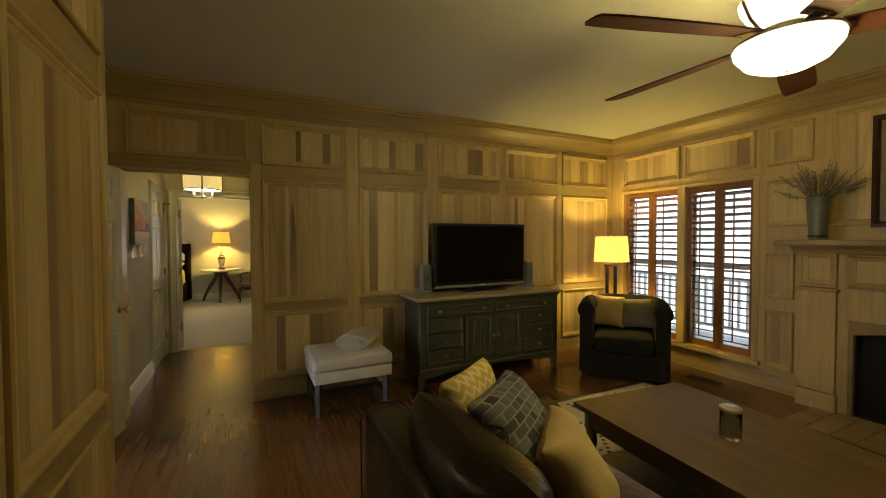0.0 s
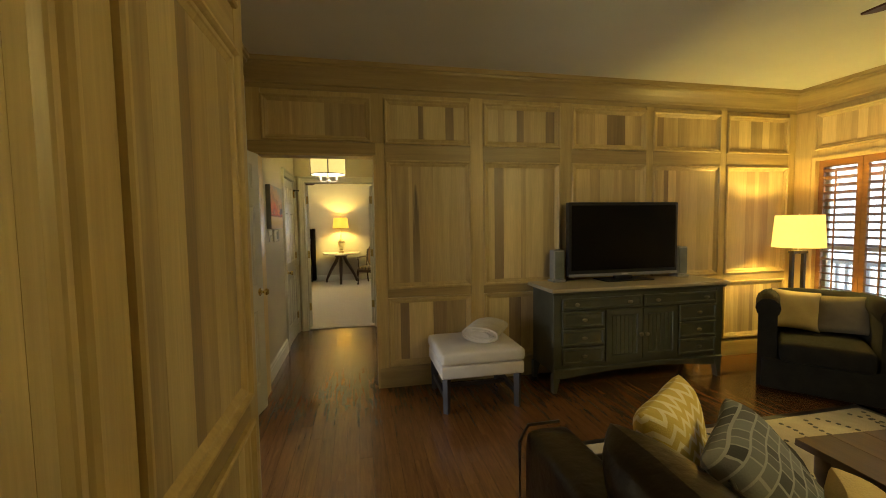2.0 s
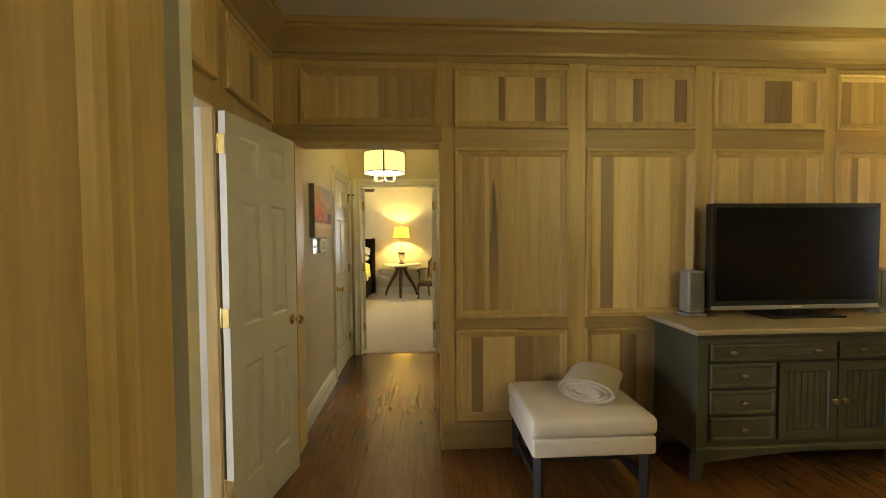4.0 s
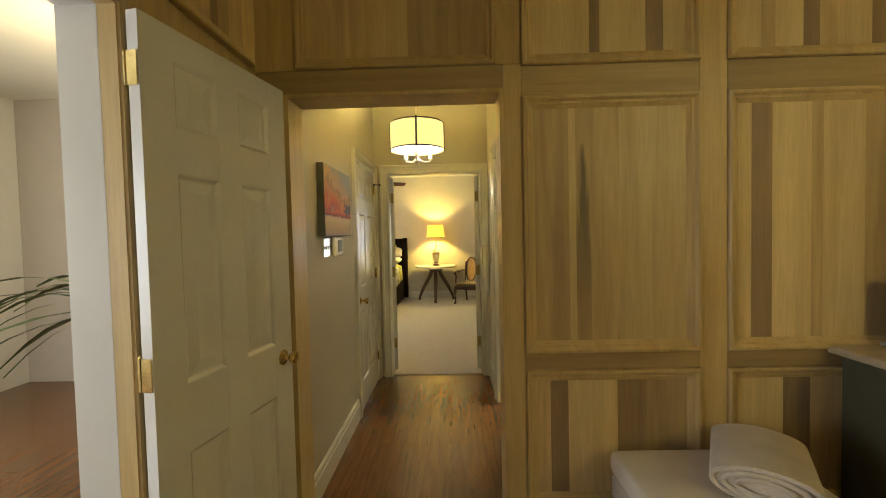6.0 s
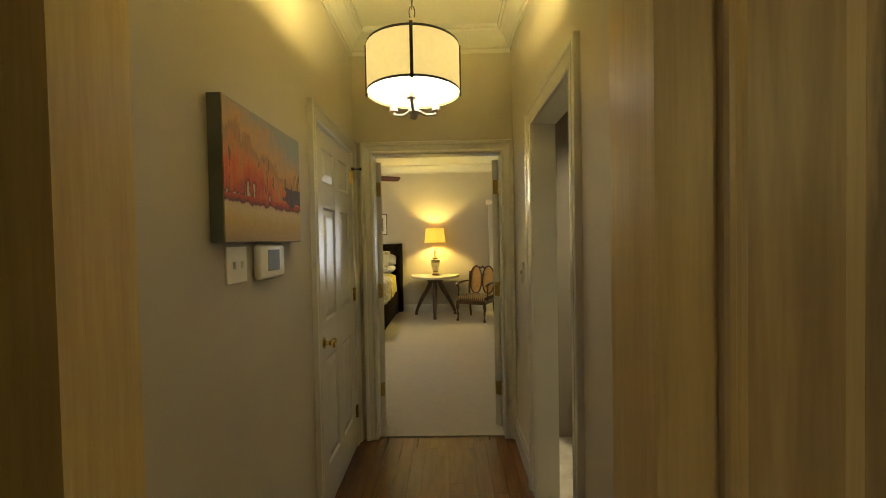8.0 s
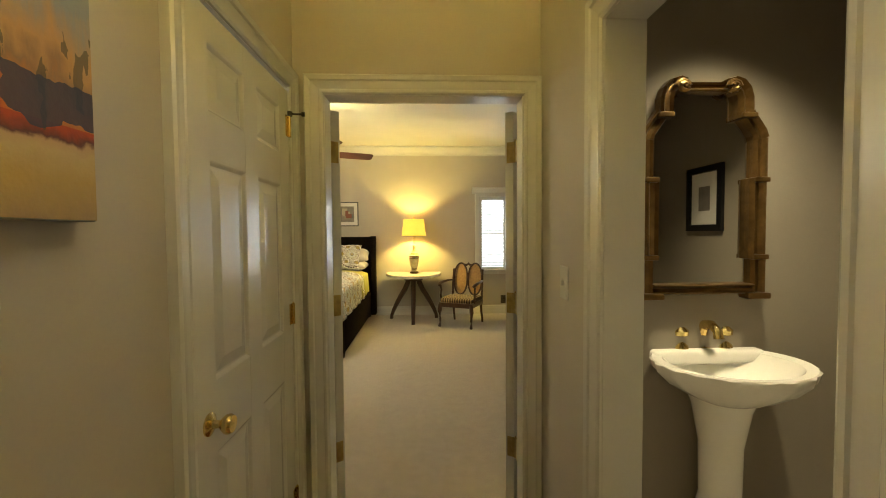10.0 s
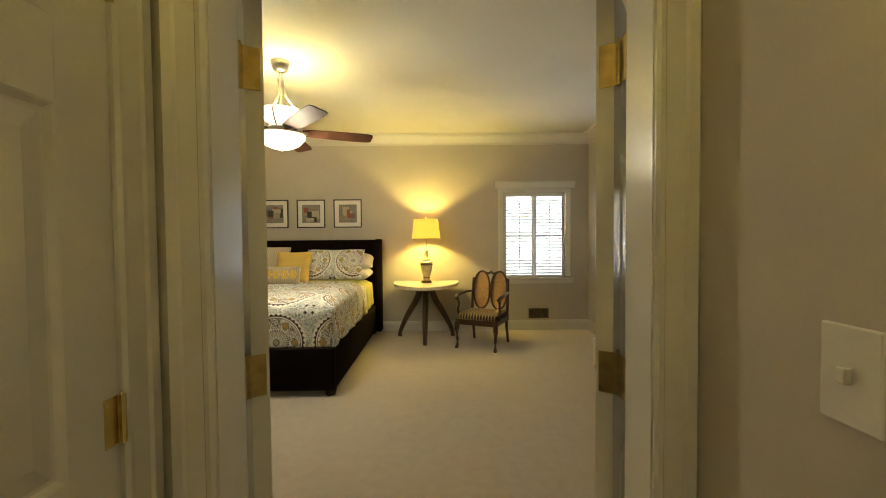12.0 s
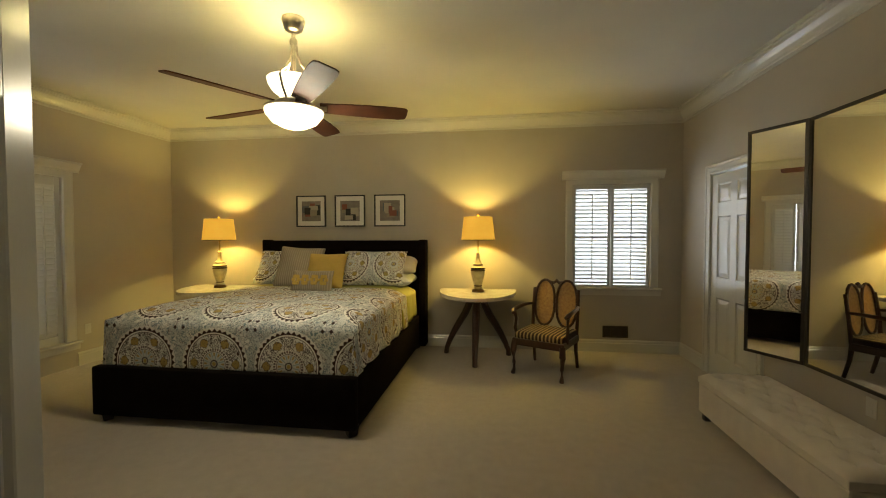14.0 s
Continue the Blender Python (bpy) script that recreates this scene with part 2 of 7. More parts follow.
WHITE_CLOTH = mat("white_cotton", (0.72, 0.70, 0.66), (0.66, 0.64, 0.6), 0.9, scale=6, bump=0.15, fine=150)
GREENQ = mat("lime_quilt", (0.46, 0.44, 0.14), (0.38, 0.36, 0.10), 0.9, scale=10, bump=0.4, fine=60)
BLACKBOX = mat("firebox_black", (0.006, 0.006, 0.006), (0.004, 0.004, 0.004), 0.8, scale=6)
STONE = mat("hearth_stone", (0.30, 0.22, 0.13), (0.2, 0.14, 0.08), 0.6, scale=6, bump=0.2, rnd=0.2)
LEAF = mat("palm_leaf", (0.09, 0.15, 0.03), (0.05, 0.09, 0.02), 0.5, scale=5, rnd=0.3)
TERRA = mat("red_glazed_pot", (0.28, 0.06, 0.025), (0.18, 0.035, 0.015), 0.3, scale=6)
ZINC = mat("grey_zinc", (0.20, 0.215, 0.20), (0.12, 0.13, 0.12), 0.5, 0.4, scale=8, bump=0.1)
DRY = mat("dried_lavender", (0.30, 0.27, 0.24), (0.18, 0.18, 0.12), 0.9, scale=20)
CANE = mat("woven_cane", (0.44, 0.26, 0.095), (0.27, 0.15, 0.055), 0.6, scale=40, bump=0.3, fine=160)
PORCH = mat("white_porch_paint", (0.75, 0.76, 0.76), (0.66, 0.67, 0.68), 0.6, scale=3)


def stripes(name, ca, cb, axis, freq, width=0.5, rough=0.9, wob=0.0):
    m = mat(name, ca, tuple(0.85 * v for v in ca), rough, bump=0.25, fine=200)
    nt = m.node_tree
    N, L = nt.nodes, nt.links
    tc, sp = N.new("ShaderNodeTexCoord"), N.new("ShaderNodeSeparateXYZ")
    L.new(tc.outputs["Object"], sp.inputs[0])
    v = sp.outputs[axis]
    if wob:
        z = N.new("ShaderNodeMath")
        z.operation = "PINGPONG"
        z.inputs[1].default_value = wob
        L.new(sp.outputs[0 if axis else 1], z.inputs[0])
        s = N.new("ShaderNodeMath")
        L.new(v, s.inputs[0])
        L.new(z.outputs[0], s.inputs[1])
        v = s.outputs[0]
    a = N.new("ShaderNodeMath")
    a.operation = "MULTIPLY"
    a.inputs[1].default_value = freq
    L.new(v, a.inputs[0])
    f = N.new("ShaderNodeMath")
    f.operation = "FRACT"
    L.new(a.outputs[0], f.inputs[0])
    g = N.new("ShaderNodeMath")
    g.operation = "GREATER_THAN"
    g.inputs[1].default_value = width
    L.new(f.outputs[0], g.inputs[0])
    mx = N.new("ShaderNodeMix")
    mx.data_type = "RGBA"
    b = N["Principled BSDF"]
    src = b.inputs["Base Color"].links[0].from_socket
    L.new(g.outputs[0], mx.inputs["Factor"])
    L.new(src, mx.inputs["A"])
    mx.inputs["B"].default_value = (*cb, 1)
    L.new(mx.outputs["Result"], b.inputs["Base Color"])
    return m


STRIPE_SEAT = stripes("striped_seat_cloth", (0.34, 0.25, 0.13), (0.035, 0.022, 0.016), 0, 26, 0.45)
CHEVRON = stripes("yellow_chevron_cloth", (0.62, 0.46, 0.13), (0.74, 0.66, 0.46), 2, 19, 0.62, wob=0.035)
STRIPE_PILLOW = stripes("taupe_striped_cloth", (0.36, 0.30, 0.22), (0.42, 0.37, 0.29), 0, 40, 0.6)


def ring_cloth(name, cell, ground, dark, gold, blue, coords="UV"):
    """Printed cotton with rows of scalloped medallions."""
    m = mat(name, ground, tuple(0.93 * v for v in ground), 0.9, bump=0.6, fine=45, scale=9)
    nt = m.node_tree
    N, L = nt.nodes, nt.links

    def math_(op, a, b_=None, c=None):
        n = N.new("ShaderNodeMath")
        n.operation = op
        for i, v in enumerate((a, b_, c)):
            if v is None:
                continue
            if isinstance(v, (int, float)):
                n.inputs[i].default_value = v
            else:
                L.new(v, n.inputs[i])
        return n.outputs[0]

    tc, sp = N.new("ShaderNodeTexCoord"), N.new("ShaderNodeSeparateXYZ")
    L.new(tc.outputs[coords], sp.inputs[0])
    u, v = math_("DIVIDE", sp.outputs[0], cell), math_("DIVIDE", sp.outputs[2 if coords == "Object" else 1], cell)
    cb = N.new("ShaderNodeCombineXYZ")
    L.new(sp.outputs[0], cb.inputs[0])
    L.new(sp.outputs[2 if coords == "Object" else 1], cb.inputs[1])
    b = N["Principled BSDF"]
    col = b.inputs["Base Color"].links[0].from_socket

    def mix(fac, c, base):
        mx = N.new("ShaderNodeMix")
        mx.data_type = "RGBA"
        L.new(fac, mx.inputs["Factor"])
        L.new(base, mx.inputs["A"])
        mx.inputs["B"].default_value = (*c, 1)
        return mx.outputs["Result"]

    def band(r, lo, hi):
        return math_("MULTIPLY", math_("GREATER_THAN", r, lo), math_("LESS_THAN", r, hi))

    def grain(scale, detail=2, warp=0.0):
        n = N.new("ShaderNodeTexNoise")
        n.inputs["Scale"].default_value, n.inputs["Detail"].default_value, n.inputs["Distortion"].default_value = scale, detail, warp
        L.new(cb.outputs[0], n.inputs["Vector"])
        return n.outputs[0]

    def both(*fs):
        out = fs[0]
        for f in fs[1:]:
            out = math_("MULTIPLY", out, f)
        return out

    k = 0.58 / cell
    leafy, fine, wash = grain(24 * k, 2, 1.2), grain(52 * k, 2, 1.5), grain(7 * k, 3, 0.5)
    x = math_("SUBTRACT", math_("FRACT", u), 0.5)
    y = math_("SUBTRACT", math_("FRACT", v), 0.5)
    r = math_("SQRT", math_("ADD", math_("MULTIPLY", x, x), math_("MULTIPLY", y, y)))
    th = math_("ARCTAN2", y, x)
    pale = tuple(0.72 * g + 0.28 * c for g, c in zip(ground, blue))
    outside = math_("GREATER_THAN", r, 0.455)
    # field between the medallions: blue-grey wash with scrolling tendrils
    col = mix(both(outside, band(wash, 0.40, 0.62)), pale, col)
    col = mix(both(outside, band(leafy, 0.455, 0.50)), tuple(0.85 * c for c in blue), col)
    col = mix(both(outside, band(leafy, 0.545, 0.565)), tuple(2.2 * c for c in dark), col)
    col = mix(both(outside, band(fine, 0.475, 0.50), math_("GREATER_THAN", wash, 0.46)), tuple(0.5 * c for c in blue), col)
    # toothed ring
    saw = math_("ABSOLUTE", math_("SUBTRACT", math_("FRACT", math_("MULTIPLY", th, 36 / math.tau)), 0.5))
    tooth = math_("MULTIPLY_ADD", saw, 0.072, 0.408)
    col = mix(both(math_("GREATER_THAN", r, 0.398), math_("LESS_THAN", r, tooth)), dark, col)
    col = mix(band(r, 0.372, 0.379), tuple(1.8 * c for c in dark), col)
    # flowers and tendrils inside the ring
    lobe = math_("COSINE", math_("MULTIPLY", th, 6))
    inner = band(r, 0.205, 0.372)
    col = mix(both(inner, band(leafy, 0.44, 0.475)), pale, col)
    bloom = math_("ADD", math_("MULTIPLY", math_("ABSOLUTE", math_("SUBTRACT", r, 0.288)), -14), math_("ADD", lobe, math_("MULTIPLY", fine, 0.9)))
    col = mix(both(inner, math_("GREATER_THAN", bloom, 0.72)), gold, col)
    col = mix(both(inner, band(bloom, 0.60, 0.72)), dark, col)
    col = mix(both(inner, math_("LESS_THAN", lobe, 0.25), band(fine, 0.40, 0.50)), dark, col)
    col = mix(both(inner, band(leafy, 0.50, 0.527)), dark, col)
    # beaded rosette
    bead = math_("GREATER_THAN", math_("COSINE", math_("MULTIPLY", th, 34)), -0.35)
    col = mix(both(band(r, 0.168, 0.196), bead), dark, col)
    col = mix(band(r, 0.150, 0.158), tuple(1.8 * c for c in dark), col)
    col = mix(math_("LESS_THAN", r, 0.148), pale, col)
    petal = math_("ABSOLUTE", math_("COSINE", math_("MULTIPLY", th, 6)))
    col = mix(both(band(r, 0.055, 0.140), math_("LESS_THAN", petal, 0.30)), tuple(1.4 * c for c in blue), col)
    col = mix(both(band(r, 0.10, 0.140), math_("GREATER_THAN", petal, 0.86)), gold, col)
    col = mix(band(r, 0.036, 0.052), dark, col)
    col = mix(math_("LESS_THAN", r, 0.028), gold, col)
    # small dark buds where four medallions meet
    x2 = math_("ABSOLUTE", math_("SUBTRACT", math_("FRACT", math_("ADD", u, 0.5)), 0.5))
    y2 = math_("ABSOLUTE", math_("SUBTRACT", math_("FRACT", math_("ADD", v, 0.5)), 0.5))
    bud = math_("ADD", math_("ABSOLUTE", math_("SUBTRACT", x2, 0.055)), math_("ABSOLUTE", math_("SUBTRACT", y2, 0.055)))
    col = mix(math_("LESS_THAN", bud, 0.028), dark, col)
    L.new(col, b.inputs["Base Color"])
    return m


MEDAL = ring_cloth("medallion_quilt", 0.59, (0.88, 0.87, 0.83), (0.050, 0.028, 0.026), (0.50, 0.36, 0.13), (0.22, 0.31, 0.35))
MEDAL_S = ring_cloth("medallion_sham", 0.54, (0.86, 0.84, 0.79), (0.06, 0.034, 0.03), (0.42, 0.33, 0.10), (0.26, 0.33, 0.36), "Object")


def blocks(name, scale, ca, cb, cc):
    """Woven rectangles in three tones."""
    m = mat(name, ca, None, 0.9, bump=0.2, fine=180)
    nt = m.node_tree
    N, L = nt.nodes, nt.links
    tc, br = N.new("ShaderNodeTexCoord"), N.new("ShaderNodeTexBrick")
    br.inputs["Color1"].default_value, br.inputs["Color2"].default_value = (*ca, 1), (*cb, 1)
    br.inputs["Mortar"].default_value = (*cc, 1)
    br.inputs["Scale"].default_value, br.inputs["Mortar Size"].default_value = scale, 0.035
    br.inputs["Brick Width"].default_value, br.inputs["Row Height"].default_value = 0.55, 0.42
    rt = N.new("ShaderNodeMapping")
    rt.inputs["Rotation"].default_value = (radians(90), radians(38), 0)
    L.new(tc.outputs["Object"], rt.inputs["Vector"])
    L.new(rt.outputs[0], br.inputs["Vector"])
    L.new(br.outputs["Color"], N["Principled BSDF"].inputs["Base Color"])
    return m


GREYBLOCK = blocks("grey_geometric_cloth", 11, (0.030, 0.030, 0.040), (0.17, 0.17, 0.19), (0.26, 0.26, 0.28))


# ---- mesh helpers ----
def part(name, bm, material, parent=None, label="", smooth=False):
    """Links a bmesh as one mesh object under a thing or a part."""
    bmesh.ops.recalc_face_normals(bm, faces=bm.faces[:])
    me = bpy.data.meshes.new(name)
    bm.to_mesh(me)
    bm.free()
    me.materials.append(material)
    if smooth:
        me.polygons.foreach_set("use_smooth", [True] * len(me.polygons))
        me.set_sharp_from_angle(angle=radians(40))
    ob = new(name, me)
    ob.parent = parent
    if label:
        ob["label"] = label
    return ob


def share(name, mesh, parent, loc=(0, 0, 0), rz=0.0, scale=(1, 1, 1)):
    ob = new(name, mesh)
    ob.parent = parent
    ob.location, ob.scale = loc, scale
    ob.rotation_euler = (0, 0, radians(rz))
    return ob


def thing(name, label, category, loc=(0, 0, 0), rz=0.0, group="", kind=""):
    ob = new(name)
    ob.location, ob.rotation_euler = loc, (0, 0, radians(rz))
    ob.empty_display_size = 0.1
    return tagged(ob, label, category, group, kind)


def B():
    return bmesh.new()


def box(bm, a, b, bev=0.0, seg=2, m=None):
    c = [(p + q) / 2 for p, q in zip(a, b)]
    s = [max(abs(q - p), 1e-4) for p, q in zip(a, b)]
    mm = Matrix.Translation(c) @ Matrix.Diagonal((*s, 1))
    if m is not None:
        mm = m @ mm
    r = bmesh.ops.create_cube(bm, size=1, matrix=mm)
    if bev:
        es = list({e for v in r["verts"] for e in v.link_edges})
        bmesh.ops.bevel(bm, geom=es, offset=bev, segments=seg, profile=0.5, affect="EDGES")
    return bm


def cyl(bm, a, b, r1, r2=None, n=20, caps=True):
    a, b = Vector(a), Vector(b)
    d = b - a
    m = Matrix.Translation((a + b) / 2) @ d.to_track_quat("Z", "Y").to_matrix().to_4x4()
    bmesh.ops.create_cone(bm, cap_ends=caps, segments=n, radius1=r1, radius2=r1 if r2 is None else r2, depth=d.length, matrix=m)
    return bm


def lathe(bm, prof, n=28, at=(0, 0, 0), m=None, sx=1.0, sy=1.0):
    rings = []
    for r, z in prof:
        ring = []
        for i in range(n):
            a = 2 * math.pi * i / n
            p = Vector((at[0] + r * sx * math.cos(a), at[1] + r * sy * math.sin(a), at[2] + z))
            ring.append(bm.verts.new(m @ p if m is not None else p))
        rings.append(ring)
    for p, q in zip(rings, rings[1:]):
        for i in range(n):
            bm.faces.new((p[i], p[(i + 1) % n], q[(i + 1) % n], q[i]))
    for ring, (r, z) in ((rings[0], prof[0]), (rings[-1], prof[-1])):
        if r > 1e-3:
            bm.faces.new(ring)
    return bm


def shell(bm, prof, n=32, at=(0, 0, 0)):
    """An open turned surface with no caps."""
    rings = [[bm.verts.new((at[0] + r * math.cos(2 * math.pi * i / n), at[1] + r * math.sin(2 * math.pi * i / n), at[2] + z)) for i in range(n)] for r, z in prof]
    for p, q in zip(rings, rings[1:]):
        for i in range(n):
            bm.faces.new((p[i], p[(i + 1) % n], q[(i + 1) % n], q[i]))
    return bm


def tube(bm, pts, radii, n=10):
    pts = [Vector(p) for p in pts]
    if isinstance(radii, (int, float)):
        radii = [radii] * len(pts)
    rings = []
    for i, p in enumerate(pts):
        d = (pts[min(i + 1, len(pts) - 1)] - pts[max(i - 1, 0)]).normalized()
        q = d.to_track_quat("Z", "Y")
        rings.append([bm.verts.new(p + q @ Vector((radii[i] * math.cos(2 * math.pi * k / n), radii[i] * math.sin(2 * math.pi * k / n), 0))) for k in range(n)])
    for a, b in zip(rings, rings[1:]):
        for k in range(n):
            bm.faces.new((a[k], a[(k + 1) % n], b[(k + 1) % n], b[k]))
    bm.faces.new(rings[0])
    bm.faces.new(rings[-1])
    return bm


def nest(bm, u0, u1, v0, v1, prof, f, close=True):
    """Nested rectangles (inset, height) on a surface: mouldings, raised fields."""
    loops = []
    for d, h in prof:
        loops.append([bm.verts.new(f(*c, h)) for c in ((u0 + d, v0 + d), (u1 - d, v0 + d), (u1 - d, v1 - d), (u0 + d, v1 - d))])
    for p, q in zip(loops, loops[1:]):
        for i in range(4):
            bm.faces.new((p[i], p[(i + 1) % 4], q[(i + 1) % 4], q[i]))
    if close:
        bm.faces.new(loops[-1])
    return bm


def casing(bm, u0, u1, top, prof, f, bottom=0.0):
    """A door or window casing round three sides of an opening."""
    loops = [[bm.verts.new(f(*c, h)) for c in ((u0 - d, bottom), (u0 - d, top + d), (u1 + d, top + d), (u1 + d, bottom))] for d, h in prof]
    for p, q in zip(loops, loops[1:]):
        for i in range(3):
            bm.faces.new((p[i], p[i + 1], q[i + 1], q[i]))
    return bm


def cornice(bm, x0, x1, y0, y1, z, prof):
    loops = []
    for out, down in prof:
        loops.append([bm.verts.new(c) for c in ((x0 + out, y0 + out, z - down), (x1 - out, y0 + out, z - down), (x1 - out, y1 - out, z - down), (x0 + out, y1 - out, z - down))])
    for p, q in zip(loops, loops[1:]):
        for i in range(4):
            bm.faces.new((p[i], p[(i + 1) % 4], q[(i + 1) % 4], q[i]))
    return bm


def extrude(bm, pts, f, a, b):
    """A polygon of (p, q) swept from a to b; f(p, q, t) places it."""
    A = [bm.verts.new(f(p, q, a)) for p, q in pts]
    C = [bm.verts.new(f(p, q, b)) for p, q in pts]
    n = len(pts)
    for i in range(n):
        bm.faces.new((A[i], A[(i + 1) % n], C[(i + 1) % n], C[i]))
    bm.faces.new(A)
    bm.faces.new(C)
    return bm


def pillow(bm, w, h, t, m=None, n=12, pinch=0.06):
    """A stuffed square cushion, standing in x and z, thick in y."""
    grid = {}
    for s in (-1, 1):
        for i in range(n + 1):
            for j in range(n + 1):
                u, v = 2 * i / n - 1, 2 * j / n - 1
                edge = i in (0, n) or j in (0, n)
                if s == 1 and edge:
                    grid[s, i, j] = grid[-1, i, j]
                    continue
                k = (1 - u ** 4) * (1 - v ** 4)
                x = w / 2 * u * (1 - pinch * (1 - v * v))
                z = h / 2 * v * (1 - pinch * (1 - u * u))
                y = s * t / 2 * k ** 0.55 + 0.006 * math.sin(5 * u + 3 * v + s)
                p = Vector((x, y, z + h / 2))
                grid[s, i, j] = bm.verts.new(m @ p if m is not None else p)
    for s in (-1, 1):
        for i in range(n):
            for j in range(n):
                bm.faces.new((grid[s, i, j], grid[s, i + 1, j], grid[s, i + 1, j + 1], grid[s, i, j + 1]))
    return bm


def soft(ob, levels=1):
    md = ob.modifiers.new("soft", "SUBSURF")
    md.levels = md.render_levels = levels
    return ob


# ---- the shell of the house ----
NY, HY0, BY0, BY1 = 4.09, 4.24, 6.34, 6.45      # panelled wall, hall, wall before the bedroom
WX, PX, EX, SY = -0.83, -0.28, 4.80, -2.6        # den: west wall, pier, east wall, south wall
HX0, HX1 = -0.735, 0.40                         # hall
RX0, RX1, RY1 = -4.66, 2.07, 11.51              # bedroom
ZD, ZH, ZB = 2.80, 2.90, 2.91                   # ceilings


def north(u, v, h):
    return Vector((u, NY - h, v))


def structure(name, bm, material, label):
    return tagged(part(name, bm, material), label, "", "", "structure")


b = B()
box(b, (WX - 0.15, NY, 0), (-0.70, HY0, ZH + 0.1))
box(b, (0.27, NY, 0), (EX + 0.15, HY0, ZH + 0.1))
box(b, (-0.70, NY, 2.066), (0.27, HY0, ZH + 0.1))
wall_north = structure("wall_north", b, WOOD_V, "poplar-panelled den wall with a cased opening to the hall")
b = B()
box(b, (WX - 0.2, SY - 0.15, 0), (PX, 2.03, ZD + 0.1))
pier = structure("wall_pier", b, WOOD_V, "poplar-panelled projecting den wall beside the foyer doors")
b = B()
box(b, (WX - 0.15, 2.03, 0), (WX, 2.10, ZD + 0.1))
box(b, (WX - 0.15, 3.32, 0), (WX, NY, ZD + 0.1))
box(b, (WX - 0.15, 2.10, 2.05), (WX, 3.32, ZD + 0.1))
wall_west = structure("wall_west", b, WOOD_V, "poplar-panelled den wall with double doorway to the foyer")
W1, W2, WZ0, WZ1 = (3.10, 3.86), (2.32, 3.02), 0.26, 2.06
b = B()
box(b, (EX, SY, 0), (EX + 0.15, W2[0], ZD + 0.1))
box(b, (EX, W2[1], WZ0), (EX + 0.15, W1[0], WZ1))
box(b, (EX, W1[1], 0), (EX + 0.15, NY, ZD + 0.1))
box(b, (EX, W2[0], 0), (EX + 0.15, W1[1], WZ0))
box(b, (EX, W2[0], WZ1), (EX + 0.15, W1[1], ZD + 0.1))
wall_east = structure("wall_east", b, WOOD_V, "poplar-panelled den wall with two shuttered windows")
structure("wall_south", box(B(), (PX, SY - 0.15, 0), (EX + 0.15, SY, ZD + 0.1)), WOOD_V, "plain poplar den wall")
structure("ceiling_den", box(B(), (WX, SY, ZD), (EX, NY, ZD + 0.1)), PAINT_CEIL, "plain off-white painted den ceiling")
# hall
b = B()
box(b, (HX0 - 0.13, HY0, 0), (HX0, 5.49, ZH + 0.1))
box(b, (HX0 - 0.13, 6.25, 0), (HX0, BY0, ZH + 0.1))
box(b, (HX0 - 0.13, 5.49, 2.05), (HX0, 6.25, ZH + 0.1))
structure("wall_hall_west", b, PAINT_WALL, "taupe painted hall wall with a closed door")
BD0, BD1 = 4.95, 5.66
b = B()
box(b, (HX1, HY0, 0), (HX1 + 0.12, BD0, ZH + 0.1))
box(b, (HX1, BD1, 0), (HX1 + 0.12, BY0, ZH + 0.1))
box(b, (HX1, BD0, 2.05), (HX1 + 0.12, BD1, ZH + 0.1))
structure("wall_hall_east", b, PAINT_WALL, "taupe painted hall wall with a powder room doorway")
structure("ceiling_hall", box(B(), (HX0, HY0, ZH), (HX1, BY0, ZH + 0.1)), PAINT_CEIL, "off-white hall ceiling")
JX0, JX1 = -0.598, 0.316
b = B()
box(b, (RX0, BY0, 0), (JX0 - 0.02, BY1, ZB + 0.1))
box(b, (JX1 + 0.02, BY0, 0), (RX1, BY1, ZB + 0.1))
box(b, (JX0 - 0.02, BY0, 2.07), (JX1 + 0.02, BY1, ZB + 0.1))
structure("wall_bedroom_south", b, PAINT_WALL, "taupe painted wall with the bedroom double doorway")
# bedroom
BW = (0.815, 1.715, 0.775, 2.05)
b = B()
box(b, (RX0 - 0.15, RY1, 0), (BW[0], RY1 + 0.15, ZB + 0.1))
box(b, (BW[1], RY1, 0), (RX1 + 0.15, RY1 + 0.15, ZB + 0.1))
box(b, (BW[0], RY1, 0), (BW[1], RY1 + 0.15, BW[2]))
box(b, (BW[0], RY1, BW[3]), (BW[1], RY1 + 0.15, ZB + 0.1))
structure("wall_bedroom_north", b, PAINT_WALL, "taupe painted bedroom wall behind the bed")
LW = (8.55, 10.05, 0.30, 2.05)
b = B()
box(b, (RX0 - 0.15, BY0, 0), (RX0, LW[0], ZB + 0.1))
box(b, (RX0 - 0.15, LW[1], 0), (RX0, RY1, ZB + 0.1))
box(b, (RX0 - 0.15, LW[0], 0), (RX0, LW[1], LW[2]))
box(b, (RX0 - 0.15, LW[0], LW[3]), (RX0, LW[1], ZB + 0.1))
structure("wall_bedroom_west", b, PAINT_WALL, "taupe painted bedroom wall with a tall shuttered window")
CD0, CD1 = 10.06, 10.84
b = B()
box(b, (RX1, BY0, 0), (RX1 + 0.15, CD0, ZB + 0.1))
box(b, (RX1, CD1, 0), (RX1 + 0.15, RY1 + 0.15, ZB + 0.1))
box(b, (RX1, CD0, 2.05), (RX1 + 0.15, CD1, ZB + 0.1))
structure("wall_bedroom_east", b, PAINT_WALL, "taupe painted bedroom wall with a closet door")
structure("ceiling_bedroom", box(B(), (RX0, BY1, ZB), (RX1, RY1, ZB + 0.1)), PAINT_CEIL, "off-white bedroom ceiling")
